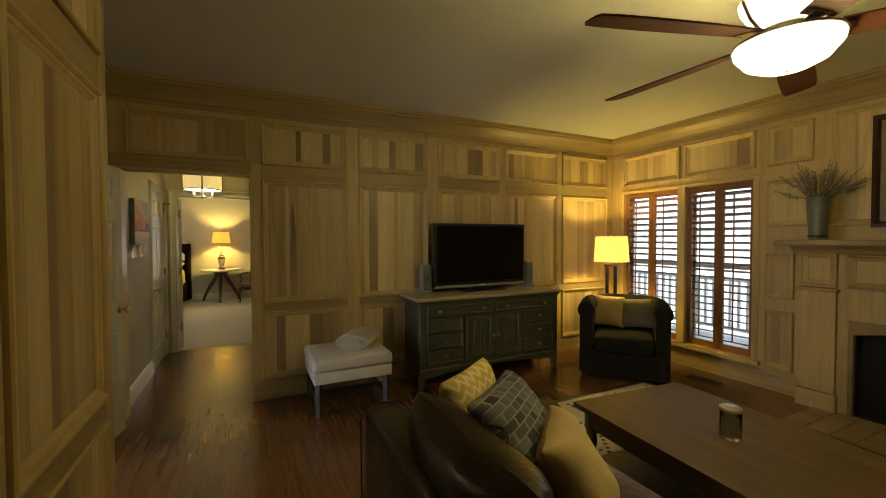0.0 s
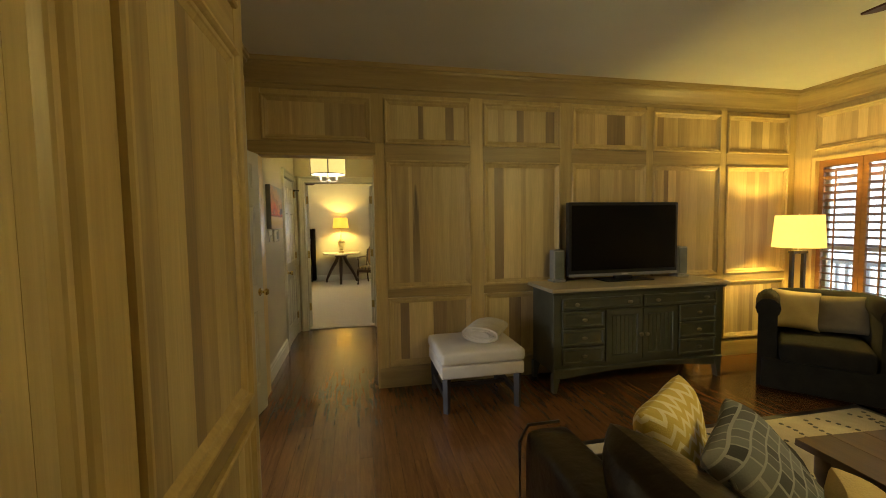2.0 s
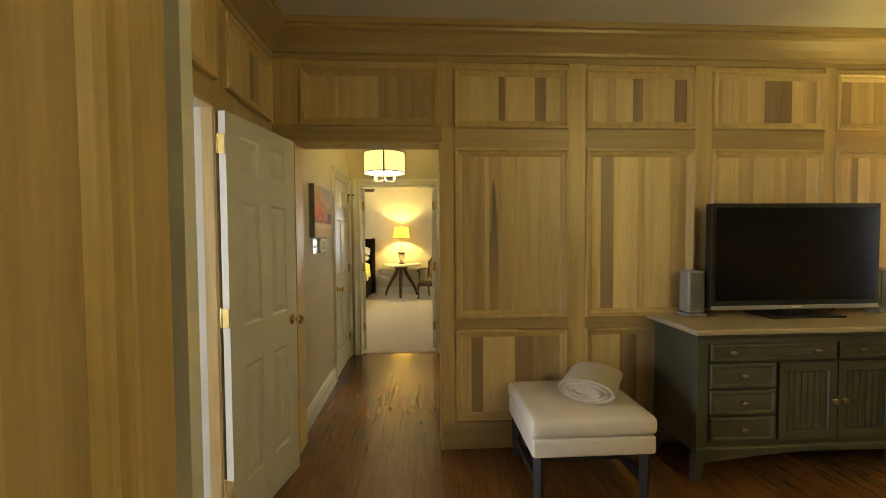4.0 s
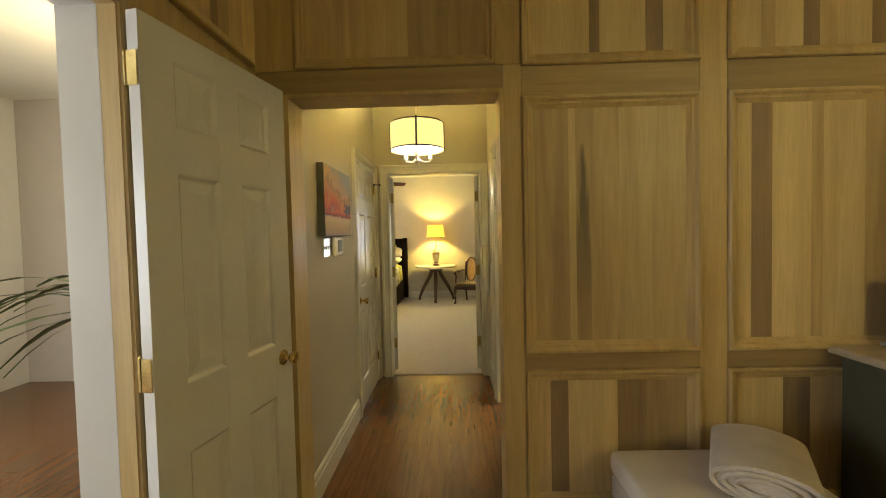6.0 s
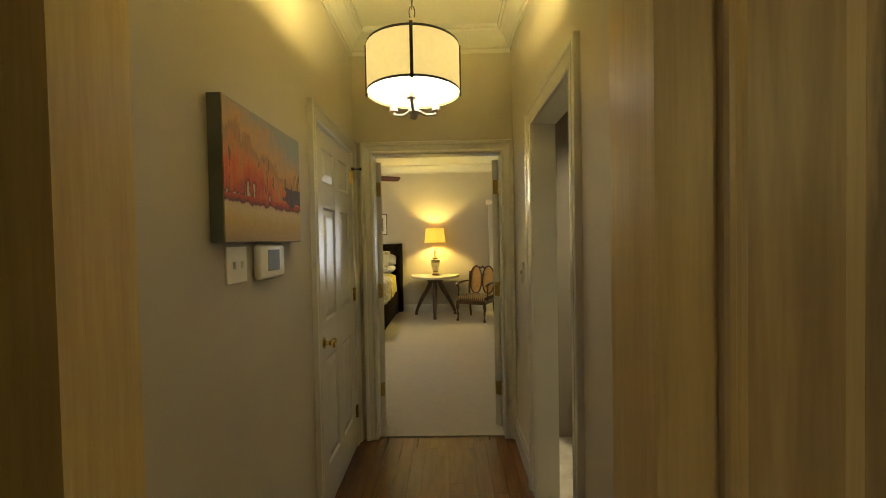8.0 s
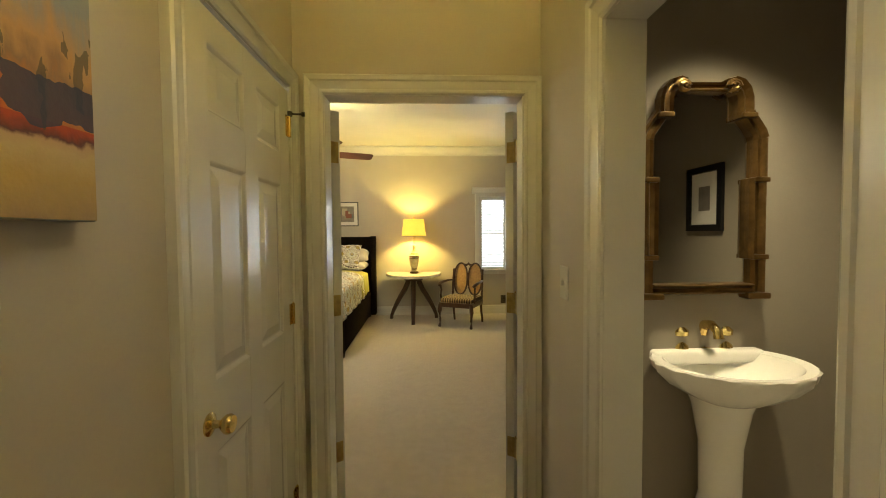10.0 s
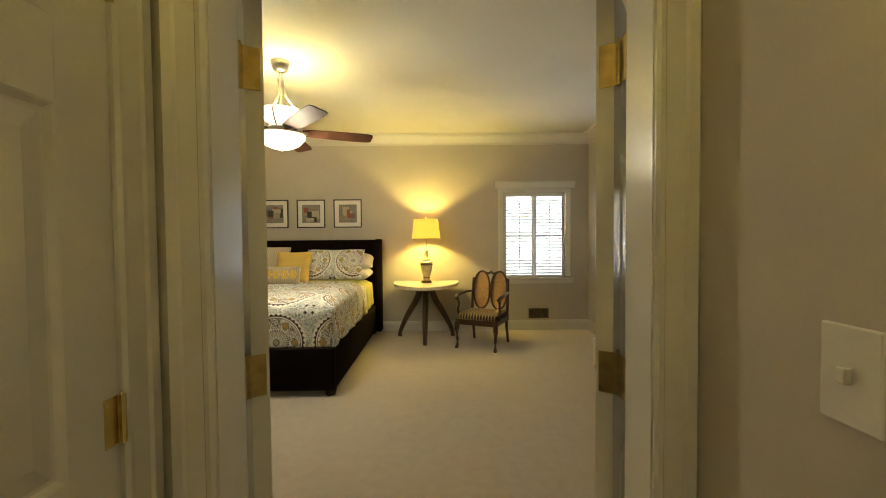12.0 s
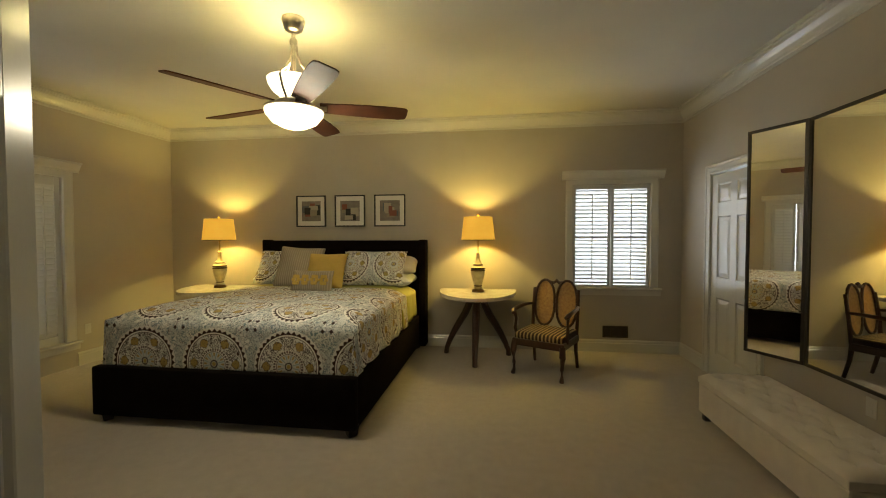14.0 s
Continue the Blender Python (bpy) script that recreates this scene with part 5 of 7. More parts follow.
# ---- bedroom furniture ----
def bed():
    x0, x1, y0, y1 = -3.15, -1.07, 9.02, 11.46
    b_ = thing("bed", "large bed with dark brown velvet upholstered frame", "bed")
    b = box(B(), (x0, y1 - 0.10, 0.06), (x1 + 0.06, y1, 1.375), 0.02, 2)
    part("headboard", b, VELVET, b_, smooth=True)
    for xa, xb in ((x0 - 0.012, x0 + 0.06), (x1, x1 + 0.085)):
        part("headboard_wing", box(B(), (xa, y1 - 0.17, 0.05), (xb, y1 + 0.005, 1.385), 0.015, 2), VELVET, b_, smooth=True)
    part("footboard", box(B(), (x0 - 0.02, y0, 0.06), (x1, y0 + 0.075, 0.435), 0.014, 2), VELVET, b_, smooth=True)
    for xa, xb in ((x0 - 0.02, x0 + 0.055), (x1 - 0.075, x1)):
        part("side_rail", box(B(), (xa, y0 + 0.075, 0.06), (xb, y1 - 0.10, 0.43), 0.014, 2), VELVET, b_, smooth=True)
    for x in (x0 + 0.06, x1 - 0.05):
        for y in (y0 + 0.06, y1 - 0.1):
            part("foot", cyl(B(), (x, y, 0.005), (x, y, 0.09), 0.042, 0.058, 4), EBONY, b_)
    m = thing("mattress", "white mattress and box spring in the velvet bed frame", "mattress")
    soft(part("mattress_body", box(B(), (x0 + 0.07, y0 + 0.145, 0.40), (x1 - 0.09, y1 - 0.10, 0.80), 0.05, 3), WHITE_CLOTH, m, smooth=True))
    part("box_spring", box(B(), (x0 + 0.07, y0 + 0.145, 0.14), (x1 - 0.09, y1 - 0.10, 0.41)), WHITE_CLOTH, m)

    def cover(name, ya, yb, mt, top, drop, label, grow, front):
        bm = B()
        uv = bm.loops.layers.uv.new("UVMap")
        xa, xb = x0 + 0.05 - grow, x1 - 0.07 + grow
        us, vs = [], []
        nx, ny, nd = 26, 26, 7
        for i in range(nd):
            us.append((xa - 0.015 * (1 - i / nd), top - drop * (1 - i / nd), -drop * (1 - i / nd)))
        for i in range(nx + 1):
            us.append((xa + (xb - xa) * i / nx, top, (xb - xa) * i / nx))
        for i in range(1, nd + 1):
            us.append((xb + 0.015 * i / nd, top - drop * i / nd, (xb - xa) + drop * i / nd))
        if front:
            for i in range(nd):
                vs.append((ya - 0.012 * (1 - i / nd), -0.37 * (1 - i / nd), -0.37 * (1 - i / nd)))
        for j in range(ny + 1):
            vs.append((ya + (yb - ya) * j / ny, 0.0, (yb - ya) * j / ny))
        g = {}
        for i, (x, z, u) in enumerate(us):
            for j, (y, dz, v) in enumerate(vs):
                ex = min(1.0, min(abs(x - xa), abs(x - xb)) / 0.22) if xa < x < xb else 0
                ey = min(1.0, abs(y - ya) / 0.22) if (front and y > ya) else (1 if y > ya or not front else 0)
                zz = min(z, top + dz)
                zz += 0.07 * math.sin(math.pi / 2 * min(ex, ey)) - 0.048
                if x <= xa + 0.01 or x >= xb - 0.01:
                    x2 = x + (0.012 * math.sin(v * 17 + 1) + 0.008 * math.sin(v * 41)) * (top - zz) / drop * (1 if x > xa + 0.01 else -1)
                else:
                    x2 = x
                y2 = y - (0.008 * math.sin(u * 15) + 0.004 * math.sin(u * 33)) * (-dz) / 0.37 if dz < 0 else y
                zz += 0.006 * noise.noise(Vector((u * 3, v * 3, 0.5)))
                g[i, j] = (bm.verts.new((x2, y2, zz)), (u, v))
        for i in range(len(us) - 1):
            for j in range(len(vs) - 1):
                q = (g[i, j], g[i + 1, j], g[i + 1, j + 1], g[i, j + 1])
                fc = bm.faces.new([p[0] for p in q])
                for lp, p in zip(fc.loops, q):
                    lp[uv].uv = (p[1][0] - 0.05, p[1][1])
        ob = part(name, bm, mt, smooth=True)
        if "sharp_edge" in ob.data.attributes:
            ob.data.attributes.remove(ob.data.attributes["sharp_edge"])
        md = ob.modifiers.new("thick", "SOLIDIFY")
        md.thickness, md.offset = 0.012, 1
        return tagged(ob, label, "bedding")

    cover("bedspread", y0 + 0.10, 10.72, MEDAL, 0.815, 0.33, "white quilted bedspread with brown, gold and blue medallions", 0.03, True)
    cover("quilt", 10.50, 11.25, GREENQ, 0.806, 0.30, "lime green quilted blanket at the head of the bed", 0.022, False)


bed()


def bed_pillow(name, label, mt, at, w, h, t, tilt, rz=0.0, roll=0.0):
    ob = part(name, pillow(B(), w, h, t), mt, smooth=True)
    ob.matrix_world = Matrix.Translation(at) @ Matrix.Rotation(radians(rz), 4, "Z") @ Matrix.Rotation(radians(-tilt), 4, "X") @ Matrix.Rotation(radians(roll), 4, "Y")
    soft(ob)
    return tagged(ob, label, "pillow")


for x in (-2.72, -1.50):
    bed_pillow("bed_pillow", "plain white sleeping pillow lying on the bed", WHITE_CLOTH, (x, 10.98, 0.89), 0.86, 0.46, 0.17, 88)
    bed_pillow("bed_pillow", "plain white sleeping pillow leaning on the headboard", WHITE_CLOTH, (x + 0.02, 11.12, 0.99), 0.86, 0.44, 0.17, 66)
bed_pillow("pillow_sham", "white sham with brown medallion print", MEDAL_S, (-2.74, 11.0, 0.83), 0.82, 0.50, 0.17, 32)
bed_pillow("pillow_sham", "white sham with brown medallion print", MEDAL_S, (-1.60, 10.98, 0.83), 0.86, 0.50, 0.17, 32)
bed_pillow("throw_pillow", "taupe striped square throw pillow", STRIPE_PILLOW, (-2.42, 10.74, 0.82), 0.58, 0.54, 0.16, 24, 4, 3)
bed_pillow("throw_pillow", "plain yellow square throw pillow", YELLOW, (-2.05, 10.66, 0.82), 0.50, 0.46, 0.15, 24, -3)
lum = bed_pillow("throw_pillow", "small taupe lumbar pillow with yellow flower motifs", STRIPE_PILLOW, (-2.08, 10.44, 0.82), 0.50, 0.26, 0.13, 20)
for i, u in enumerate((-0.155, -0.052, 0.052, 0.155)):
    b = B()
    for k in range(6):
        a = math.pi * k / 3
        cyl(b, (u + 0.028 * math.cos(a), -0.076, 0.13 + 0.04 * math.sin(a)), (u + 0.028 * math.cos(a), -0.058, 0.13 + 0.04 * math.sin(a)), 0.021, n=10)
    part("flower_motif", b, YELLOW, lum, "yellow flower motif")


def bedside(x):
    t = thing("bedside_table", "half-round side table with cream marble top and curved dark legs", "table", (x, 11.46, 0), 0, "bedside tables")
    n = 30
    pts = [(0.47 * math.cos(math.pi * i / n), -0.83 * math.sin(math.pi * i / n) ** 0.9) for i in range(n + 1)]
    b = extrude(B(), [(p, q) for p, q in pts], lambda p, q, z: Vector((p, q, z)), 0.725, 0.765)
    bmesh.ops.bevel(b, geom=[e for e in b.edges if abs(e.verts[0].co.z - e.verts[1].co.z) < 1e-4], offset=0.008, segments=2, affect="EDGES")
    part("marble_top", b, MARBLE, t, "cream marble top with worn edge")
    part("apron", lathe(B(), ((0.0, 0.66), (0.15, 0.66), (0.17, 0.70), (0.17, 0.725), (0.0, 0.725)), 24, (0, -0.36, 0)), DARKWOOD, t, smooth=True)
    for a in (-90, 16, 164):
        d = Vector((math.cos(radians(a)), math.sin(radians(a)), 0))
        c = Vector((0, -0.36, 0))
        path = [c + d * r + Vector((0, 0, z)) for r, z in ((0.07, 0.71), (0.10, 0.62), (0.15, 0.51), (0.22, 0.40), (0.285, 0.29), (0.345, 0.17), (0.385, 0.07), (0.39, 0.006))]
        part("leg", tube(B(), path, [0.040, 0.044, 0.044, 0.042, 0.038, 0.033, 0.028, 0.030], 8), DARKWOOD, t, smooth=True)
    l = thing("table_lamp", "cream ceramic urn table lamp with glowing yellow shade", "lamp", (x + 0.01, 11.18, 0.7655), 0, "bedside lamps")
    part("foot", lathe(B(), ((0.0, 0), (0.075, 0), (0.075, 0.018), (0.066, 0.03), (0.06, 0.034), (0.0, 0.034)), 24), GOLD_OLD, l, smooth=True)
    part("urn", lathe(B(), ((0.045, 0.034), (0.05, 0.05), (0.04, 0.07), (0.062, 0.13), (0.082, 0.21), (0.085, 0.245), (0.07, 0.265), (0.083, 0.275), (0.083, 0.29), (0.06, 0.305), (0.05, 0.32), (0.058, 0.33), (0.03, 0.36), (0.024, 0.40), (0.02, 0.45), (0.026, 0.46), (0.012, 0.48)), 28), LAMP_GLAZE, l, smooth=True)
    for r, z in ((0.086, 0.255), (0.085, 0.283), (0.056, 0.322), (0.045, 0.072)):
        part("gilt_band", lathe(B(), ((r - 0.004, z - 0.008), (r + 0.003, z - 0.006), (r + 0.004, z), (r + 0.003, z + 0.006), (r - 0.004, z + 0.008)), 28), GOLD_OLD, l, smooth=True)
    part("stem", cyl(B(), (0, 0, 0.47), (0, 0, 0.905), 0.006), BRASS, l)
    part("finial", lathe(B(), ((0.004, 0.895), (0.012, 0.905), (0.014, 0.915), (0.006, 0.925), (0.0, 0.93)), 12), BRASS, l, smooth=True)
    part("shade", shell(B(), ((0.20, 0.615), (0.17, 0.89)), 36), SHADE_W, l, "glowing yellow fabric shade", True)
    part("shade_trim", shell(B(), ((0.202, 0.612), (0.202, 0.622)), 36), GOLD_OLD, l)


bedside(-0.34)
bedside(-3.70)


def framed_print(x):
    f = lambda u, v, h: Vector((u, RY1 - h, v))
    p = thing("framed_print", "small abstract print in thin black frame with white mat", "picture", group="prints over the bed")
    u0, u1, v0, v1 = x, x + 0.415, 1.556, 1.972
    part("frame", nest(B(), u0, u1, v0, v1, ((0, 0), (0, 0.022), (0.016, 0.022), (0.016, 0.008)), f, False), BLACK, p)
    part("mat_board", box(B(), (u0 + 0.012, RY1 - 0.008, v0 + 0.012), (u1 - 0.012, RY1 - 0.003, v1 - 0.012)), WHITE_CLOTH, p)
    r = random.Random(int(x * 100))
    a0, a1, c0, c1 = u0 + 0.075, u1 - 0.075, v0 + 0.075, v1 - 0.075
    part("image", box(B(), (a0, RY1 - 0.010, c0), (a1, RY1 - 0.007, c1)), PRINT_A, p)
    for k in range(7):
        w, h = 0.05 + 0.08 * r.random(), 0.05 + 0.09 * r.random()
        a, c = a0 + r.random() * (a1 - a0 - w), c0 + r.random() * (c1 - c0 - h)
        part("colour_block", box(B(), (a, RY1 - 0.0112 - 0.0003 * k, c), (a + w, RY1 - 0.0095, c + h)), r.choice(PRINTS), p)


PRINT_A = mat("print_grey", (0.26, 0.23, 0.2), (0.16, 0.14, 0.13), 0.8, scale=12)
PRINTS = [mat("print_black", (0.03, 0.03, 0.03), None, 0.8), mat("print_taupe", (0.3, 0.25, 0.19), None, 0.8), mat("print_rust", (0.25, 0.09, 0.06), None, 0.8), mat("print_slate", (0.12, 0.13, 0.15), None, 0.8), mat("print_sand", (0.42, 0.36, 0.28), None, 0.8)]
for x in (-2.783, -2.242, -1.701):
    framed_print(x)


def carved_chair():
    c = thing("carved_armchair", "antique carved mahogany armchair with caned double back and striped seat", "chair", (0.42, 10.70, 0.008), -27)
    soft(part("seat", box(B(), (-0.26, -0.27, 0.355), (0.26, 0.22, 0.44), 0.035, 3), STRIPE_SEAT, c, "striped gold and brown seat", True))
    b = B()
    for a, d in (((-0.27, -0.28, 0.30), (0.27, -0.245, 0.37)), ((-0.27, -0.25, 0.30), (-0.235, 0.22, 0.37)), ((0.235, -0.25, 0.30), (0.27, 0.22, 0.37)), ((-0.25, 0.19, 0.30), (0.25, 0.225, 0.37))):
        box(b, a, d, 0.006, 1)
    part("seat_rail", b, DARKWOOD, c)
    for s in (-1, 1):
        part("leg", tube(B(), [(s * 0.25, -0.26, 0.34), (s * 0.258, -0.272, 0.24), (s * 0.252, -0.27, 0.12), (s * 0.25, -0.268, 0.05), (s * 0.255, -0.285, 0.012), (s * 0.255, -0.287, 0.0)], [0.03, 0.032, 0.02, 0.016, 0.024, 0.02], 10), DARKWOOD, c, smooth=True)
        part("leg", tube(B(), [(s * 0.235, 0.21, 0.36), (s * 0.235, 0.225, 0.2), (s * 0.24, 0.27, 0.0)], [0.024, 0.02, 0.017], 8), DARKWOOD, c, smooth=True)
        part("back_post", tube(B(), [(s * 0.245, 0.21, 0.34), (s * 0.25, 0.235, 0.6), (s * 0.245, 0.27, 0.84)], [0.02, 0.018, 0.016], 8), DARKWOOD, c, smooth=True)
        part("arm", tube(B(), [(s * 0.25, 0.24, 0.66), (s * 0.285, 0.1, 0.665), (s * 0.295, -0.1, 0.655), (s * 0.29, -0.2, 0.64), (s * 0.275, -0.235, 0.62)], [0.014, 0.018, 0.022, 0.026, 0.02], 10), DARKWOOD, c, smooth=True)
        part("arm_post", tube(B(), [(s * 0.262, -0.16, 0.36), (s * 0.278, -0.185, 0.46), (s * 0.272, -0.17, 0.55), (s * 0.285, -0.19, 0.64)], [0.02, 0.017, 0.014, 0.018], 8), DARKWOOD, c, smooth=True)
        n = 22
        ring = [(s * 0.122 + 0.112 * math.cos(2 * math.pi * i / n), 0.225 + 0.06 * (0.5 + 0.5 * math.sin(2 * math.pi * i / n)), 0.68 + 0.25 * math.copysign(abs(math.sin(2 * math.pi * i / n)) ** 0.8, math.sin(2 * math.pi * i / n))) for i in range(n + 1)]
        part("back_frame", tube(B(), ring, 0.014, 8), DARKWOOD, c, smooth=True)
        bm = B()
        vs = [bm.verts.new(p) for p in ring[:-1]]
        bm.faces.new(vs)
        r = bmesh.ops.extrude_face_region(bm, geom=bm.faces[:])
        bmesh.ops.translate(bm, vec=(0, 0.006, 0), verts=[v for v in r["geom"] if isinstance(v, bmesh.types.BMVert)])
        part("cane_panel", bm, CANE, c, "woven cane panel")
    part("crest", tube(B(), [(-0.09, 0.285, 0.915), (-0.03, 0.288, 0.90), (0, 0.29, 0.925), (0.03, 0.288, 0.90), (0.09, 0.285, 0.915)], [0.012, 0.018, 0.024, 0.018, 0.012], 8), DARKWOOD, c, smooth=True)


carved_chair()


def storage_bench():
    s = thing("storage_bench", "long cream storage bench with button-tufted lid under the mirror", "bench", (1.71, 9.035, 0.008))
    w, l = 0.25, 0.685
    part("box_body", box(B(), (-w, -l, 0.055), (w, l, 0.275), 0.012), CREAM, s)
    bm = B()
    nx, ny = 28, 84
    g = {}
    tufts = [(-0.14 + 0.14 * i + (0.07 if j % 2 else 0.0), -0.56 + 0.14 * j) for j in range(9) for i in range(3 - j % 2)]
    for i in range(nx + 1):
        for j in range(ny + 1):
            x, y = -w - 0.004 + (2 * w + 0.008) * i / nx, -l - 0.004 + (2 * l + 0.008) * j / ny
            e = min(1, min(i, nx - i) / 3.2) * min(1, min(j, ny - j) / 3.2)
            z = 0.325 + 0.042 * e ** 0.6
            for a, c in tufts:
                z -= 0.040 * math.exp(-((x - a) ** 2 + (y - c) ** 2) / 0.0013)
                for du in (-1, 1):
                    p, q = (x - a), (y - c) * du
                    if 0 <= q <= 0.14 and abs(p) < 0.09:
                        z -= 0.007 * math.exp(-((abs(p) - q * 0.5) ** 2) / 0.00012) * e
            g[i, j] = bm.verts.new((x, y, z))
    for i in range(nx):
        for j in range(ny):
            bm.faces.new((g[i, j], g[i + 1, j], g[i + 1, j + 1], g[i, j + 1]))
    part("tufted_lid", bm, CREAM, s, "button-tufted lid", True)
    part("lid_edge", box(B(), (-w - 0.004, -l - 0.004, 0.281), (w + 0.004, l + 0.004, 0.327), 0.006), CREAM, s)
    for a, c in tufts:
        part("button", lathe(B(), ((0.011, 0.0), (0.009, 0.005), (0.0, 0.007)), 10, (a, c, 0.334)), CREAM, s, smooth=True)
    for x in (-w + 0.04, w - 0.04):
        for y in (-l + 0.05, l - 0.05):
            part("foot", box(B(), (x - 0.022, y - 0.022, 0), (x + 0.022, y + 0.022, 0.056)), EBONY, s)


storage_bench()


def wall_mirror():
    m = thing("wall_mirror", "three-fold dressing mirror with thin black frames on the wall", "mirror")
    hx, hy, z0, z1 = 2.025, 9.47, 0.52, 2.23

    def panel(p, q):
        p, q = Vector((*p, 0)), Vector((*q, 0))
        d = (q - p).normalized()
        nrm = Vector((d.y, -d.x, 0))
        if nrm.x > 0:
            nrm = -nrm
        L = (q - p).length
        f = lambda u, v, h: p + d * u + nrm * h + Vector((0, 0, v))
        fr = part("frame", nest(B(), 0, L, z0, z1, ((0, -0.018), (0, 0.006), (0.022, 0.006), (0.022, -0.002)), f, False), EBONY, m)
        bm = B()
        vs = [bm.verts.new(f(*c)) for c in ((0.018, z0 + 0.018, 0), (L - 0.018, z0 + 0.018, 0), (L - 0.018, z1 - 0.018, 0), (0.018, z1 - 0.018, 0))]
        bm.faces.new(vs)
        part("mirror_pane", bm, MIRROR, fr, "silvered glass")
        bm = B()
        vs = [bm.verts.new(f(*c)) for c in ((0, z0, -0.018), (L, z0, -0.018), (L, z1, -0.018), (0, z1, -0.018))]
        bm.faces.new(vs)
        part("backing", bm, EBONY, fr)

    panel((hx, hy), (1.838, 9.825))
    panel((hx + 0.003, hy - 0.006), (hx + 0.003, 8.42))
    panel((hx, 8.41), (1.838, 8.06))


wall_mirror()


# ---- ceiling fans ----
def ceiling_fan(name, x, y, zc, drop, label, r0, angles, blade_len):
    f = thing(name, label, "ceiling fan", (x, y, zc))
    part("canopy", lathe(B(), ((0.0, -0.001), (0.075, -0.001), (0.078, -0.02), (0.06, -0.075), (0.03, -0.095), (0.0, -0.097)), 28), STEEL, f, "brushed nickel canopy", True)
    zb = -drop
    part("downrod", cyl(B(), (0, 0, -0.09), (0, 0, zb - 0.02), 0.013), STEEL, f)
    part("coupler", lathe(B(), ((0.014, -0.13), (0.026, -0.145), (0.026, -0.17), (0.014, -0.185)), 16), STEEL, f, smooth=True)
    for k in range(3):
        a = radians(30 + 120 * k)
        path = [(r * math.cos(a), r * math.sin(a), z) for r, z in ((0.015, -0.15), (0.022, -0.22), (0.045, -0.29), (0.10, -0.36), (0.165, zb + 0.19), (0.182, zb + 0.165), (0.15, zb + 0.09), (0.10, zb + 0.03))]
        part("arm", tube(B(), path, 0.008, 8), STEEL, f, smooth=True)
    part("upper_bowl", shell(B(), ((0.175, zb + 0.18), (0.168, zb + 0.15), (0.14, zb + 0.105), (0.10, zb + 0.075), (0.06, zb + 0.06)), 36), BOWL, f, "lit frosted glass bowl", True)
    part("motor", lathe(B(), ((0.0, zb + 0.055), (0.09, zb + 0.05), (0.12, zb + 0.03), (0.12, zb + 0.005), (0.10, zb - 0.01), (0.0, zb - 0.012)), 32), STEEL, f, smooth=True)
    part("lower_bowl", lathe(B(), ((0.195, zb - 0.025), (0.19, zb - 0.05), (0.15, zb - 0.10), (0.09, zb - 0.13), (0.03, zb - 0.14), (0.0, zb - 0.141)), 36), BOWL, f, "lit frosted glass bowl", True)
    part("bowl_rim", lathe(B(), ((0.185, zb - 0.012), (0.20, zb - 0.014), (0.202, zb - 0.026), (0.185, zb - 0.028)), 36), STEEL, f, smooth=True)
    part("finial", lathe(B(), ((0.014, zb - 0.138), (0.012, zb - 0.15), (0.0, zb - 0.156)), 14), STEEL, f, smooth=True)
    for a in angles:
        m = Matrix.Rotation(radians(a), 4, "Z") @ Matrix.Translation((0, 0, zb + 0.01)) @ Matrix.Rotation(radians(-13), 4, "X")
        n = 10
        pts = []
        for i in range(n + 1):
            u = i / n
            w = 0.058 + 0.022 * math.sin(u * 2.2)
            pts.append((0.17 + u * (blade_len - 0.17), w))
        outline = [(u, -w) for u, w in pts[:-1]] + [(pts[-1][0] - 0.012, -pts[-1][1] + 0.006), (pts[-1][0], -pts[-1][1] + 0.03), (pts[-1][0], pts[-1][1] - 0.03), (pts[-1][0] - 0.012, pts[-1][1] - 0.006)] + [(u, w) for u, w in pts[-2::-1]]
        bm = extrude(B(), outline, lambda p, q, t, m=m: m @ Vector((p, q, t)), -0.004, 0.004)
        bl = part("blade", bm, BLADE, f, "reddish-brown wooden blade")
        bm = extrude(B(), ((0.09, -0.018), (0.215, -0.034), (0.215, 0.034), (0.09, 0.018)), lambda p, q, t, m=m: m @ Vector((p, q, t)), -0.009, -0.0045)
        part("blade_iron", bm, STEEL, bl)


BLADE = mat("fan_blade_wood", (0.11, 0.040, 0.018), (0.06, 0.022, 0.010), 0.6, spec=0.2, scale=3, stretch=(3, 3, 3), bump=0.02)
ceiling_fan("ceiling_fan_bedroom", -1.48, 9.0, ZB, 0.60, "five-blade ceiling fan with two lit glass bowls", 0.2, (22, 94, 166, 238, 310), 0.78)
ceiling_fan("ceiling_fan_den", 2.36, 0.98, ZD, 0.45, "five-blade ceiling fan with lit glass bowls", 0.2, (92, 163, 235, 307, 20), 0.92)


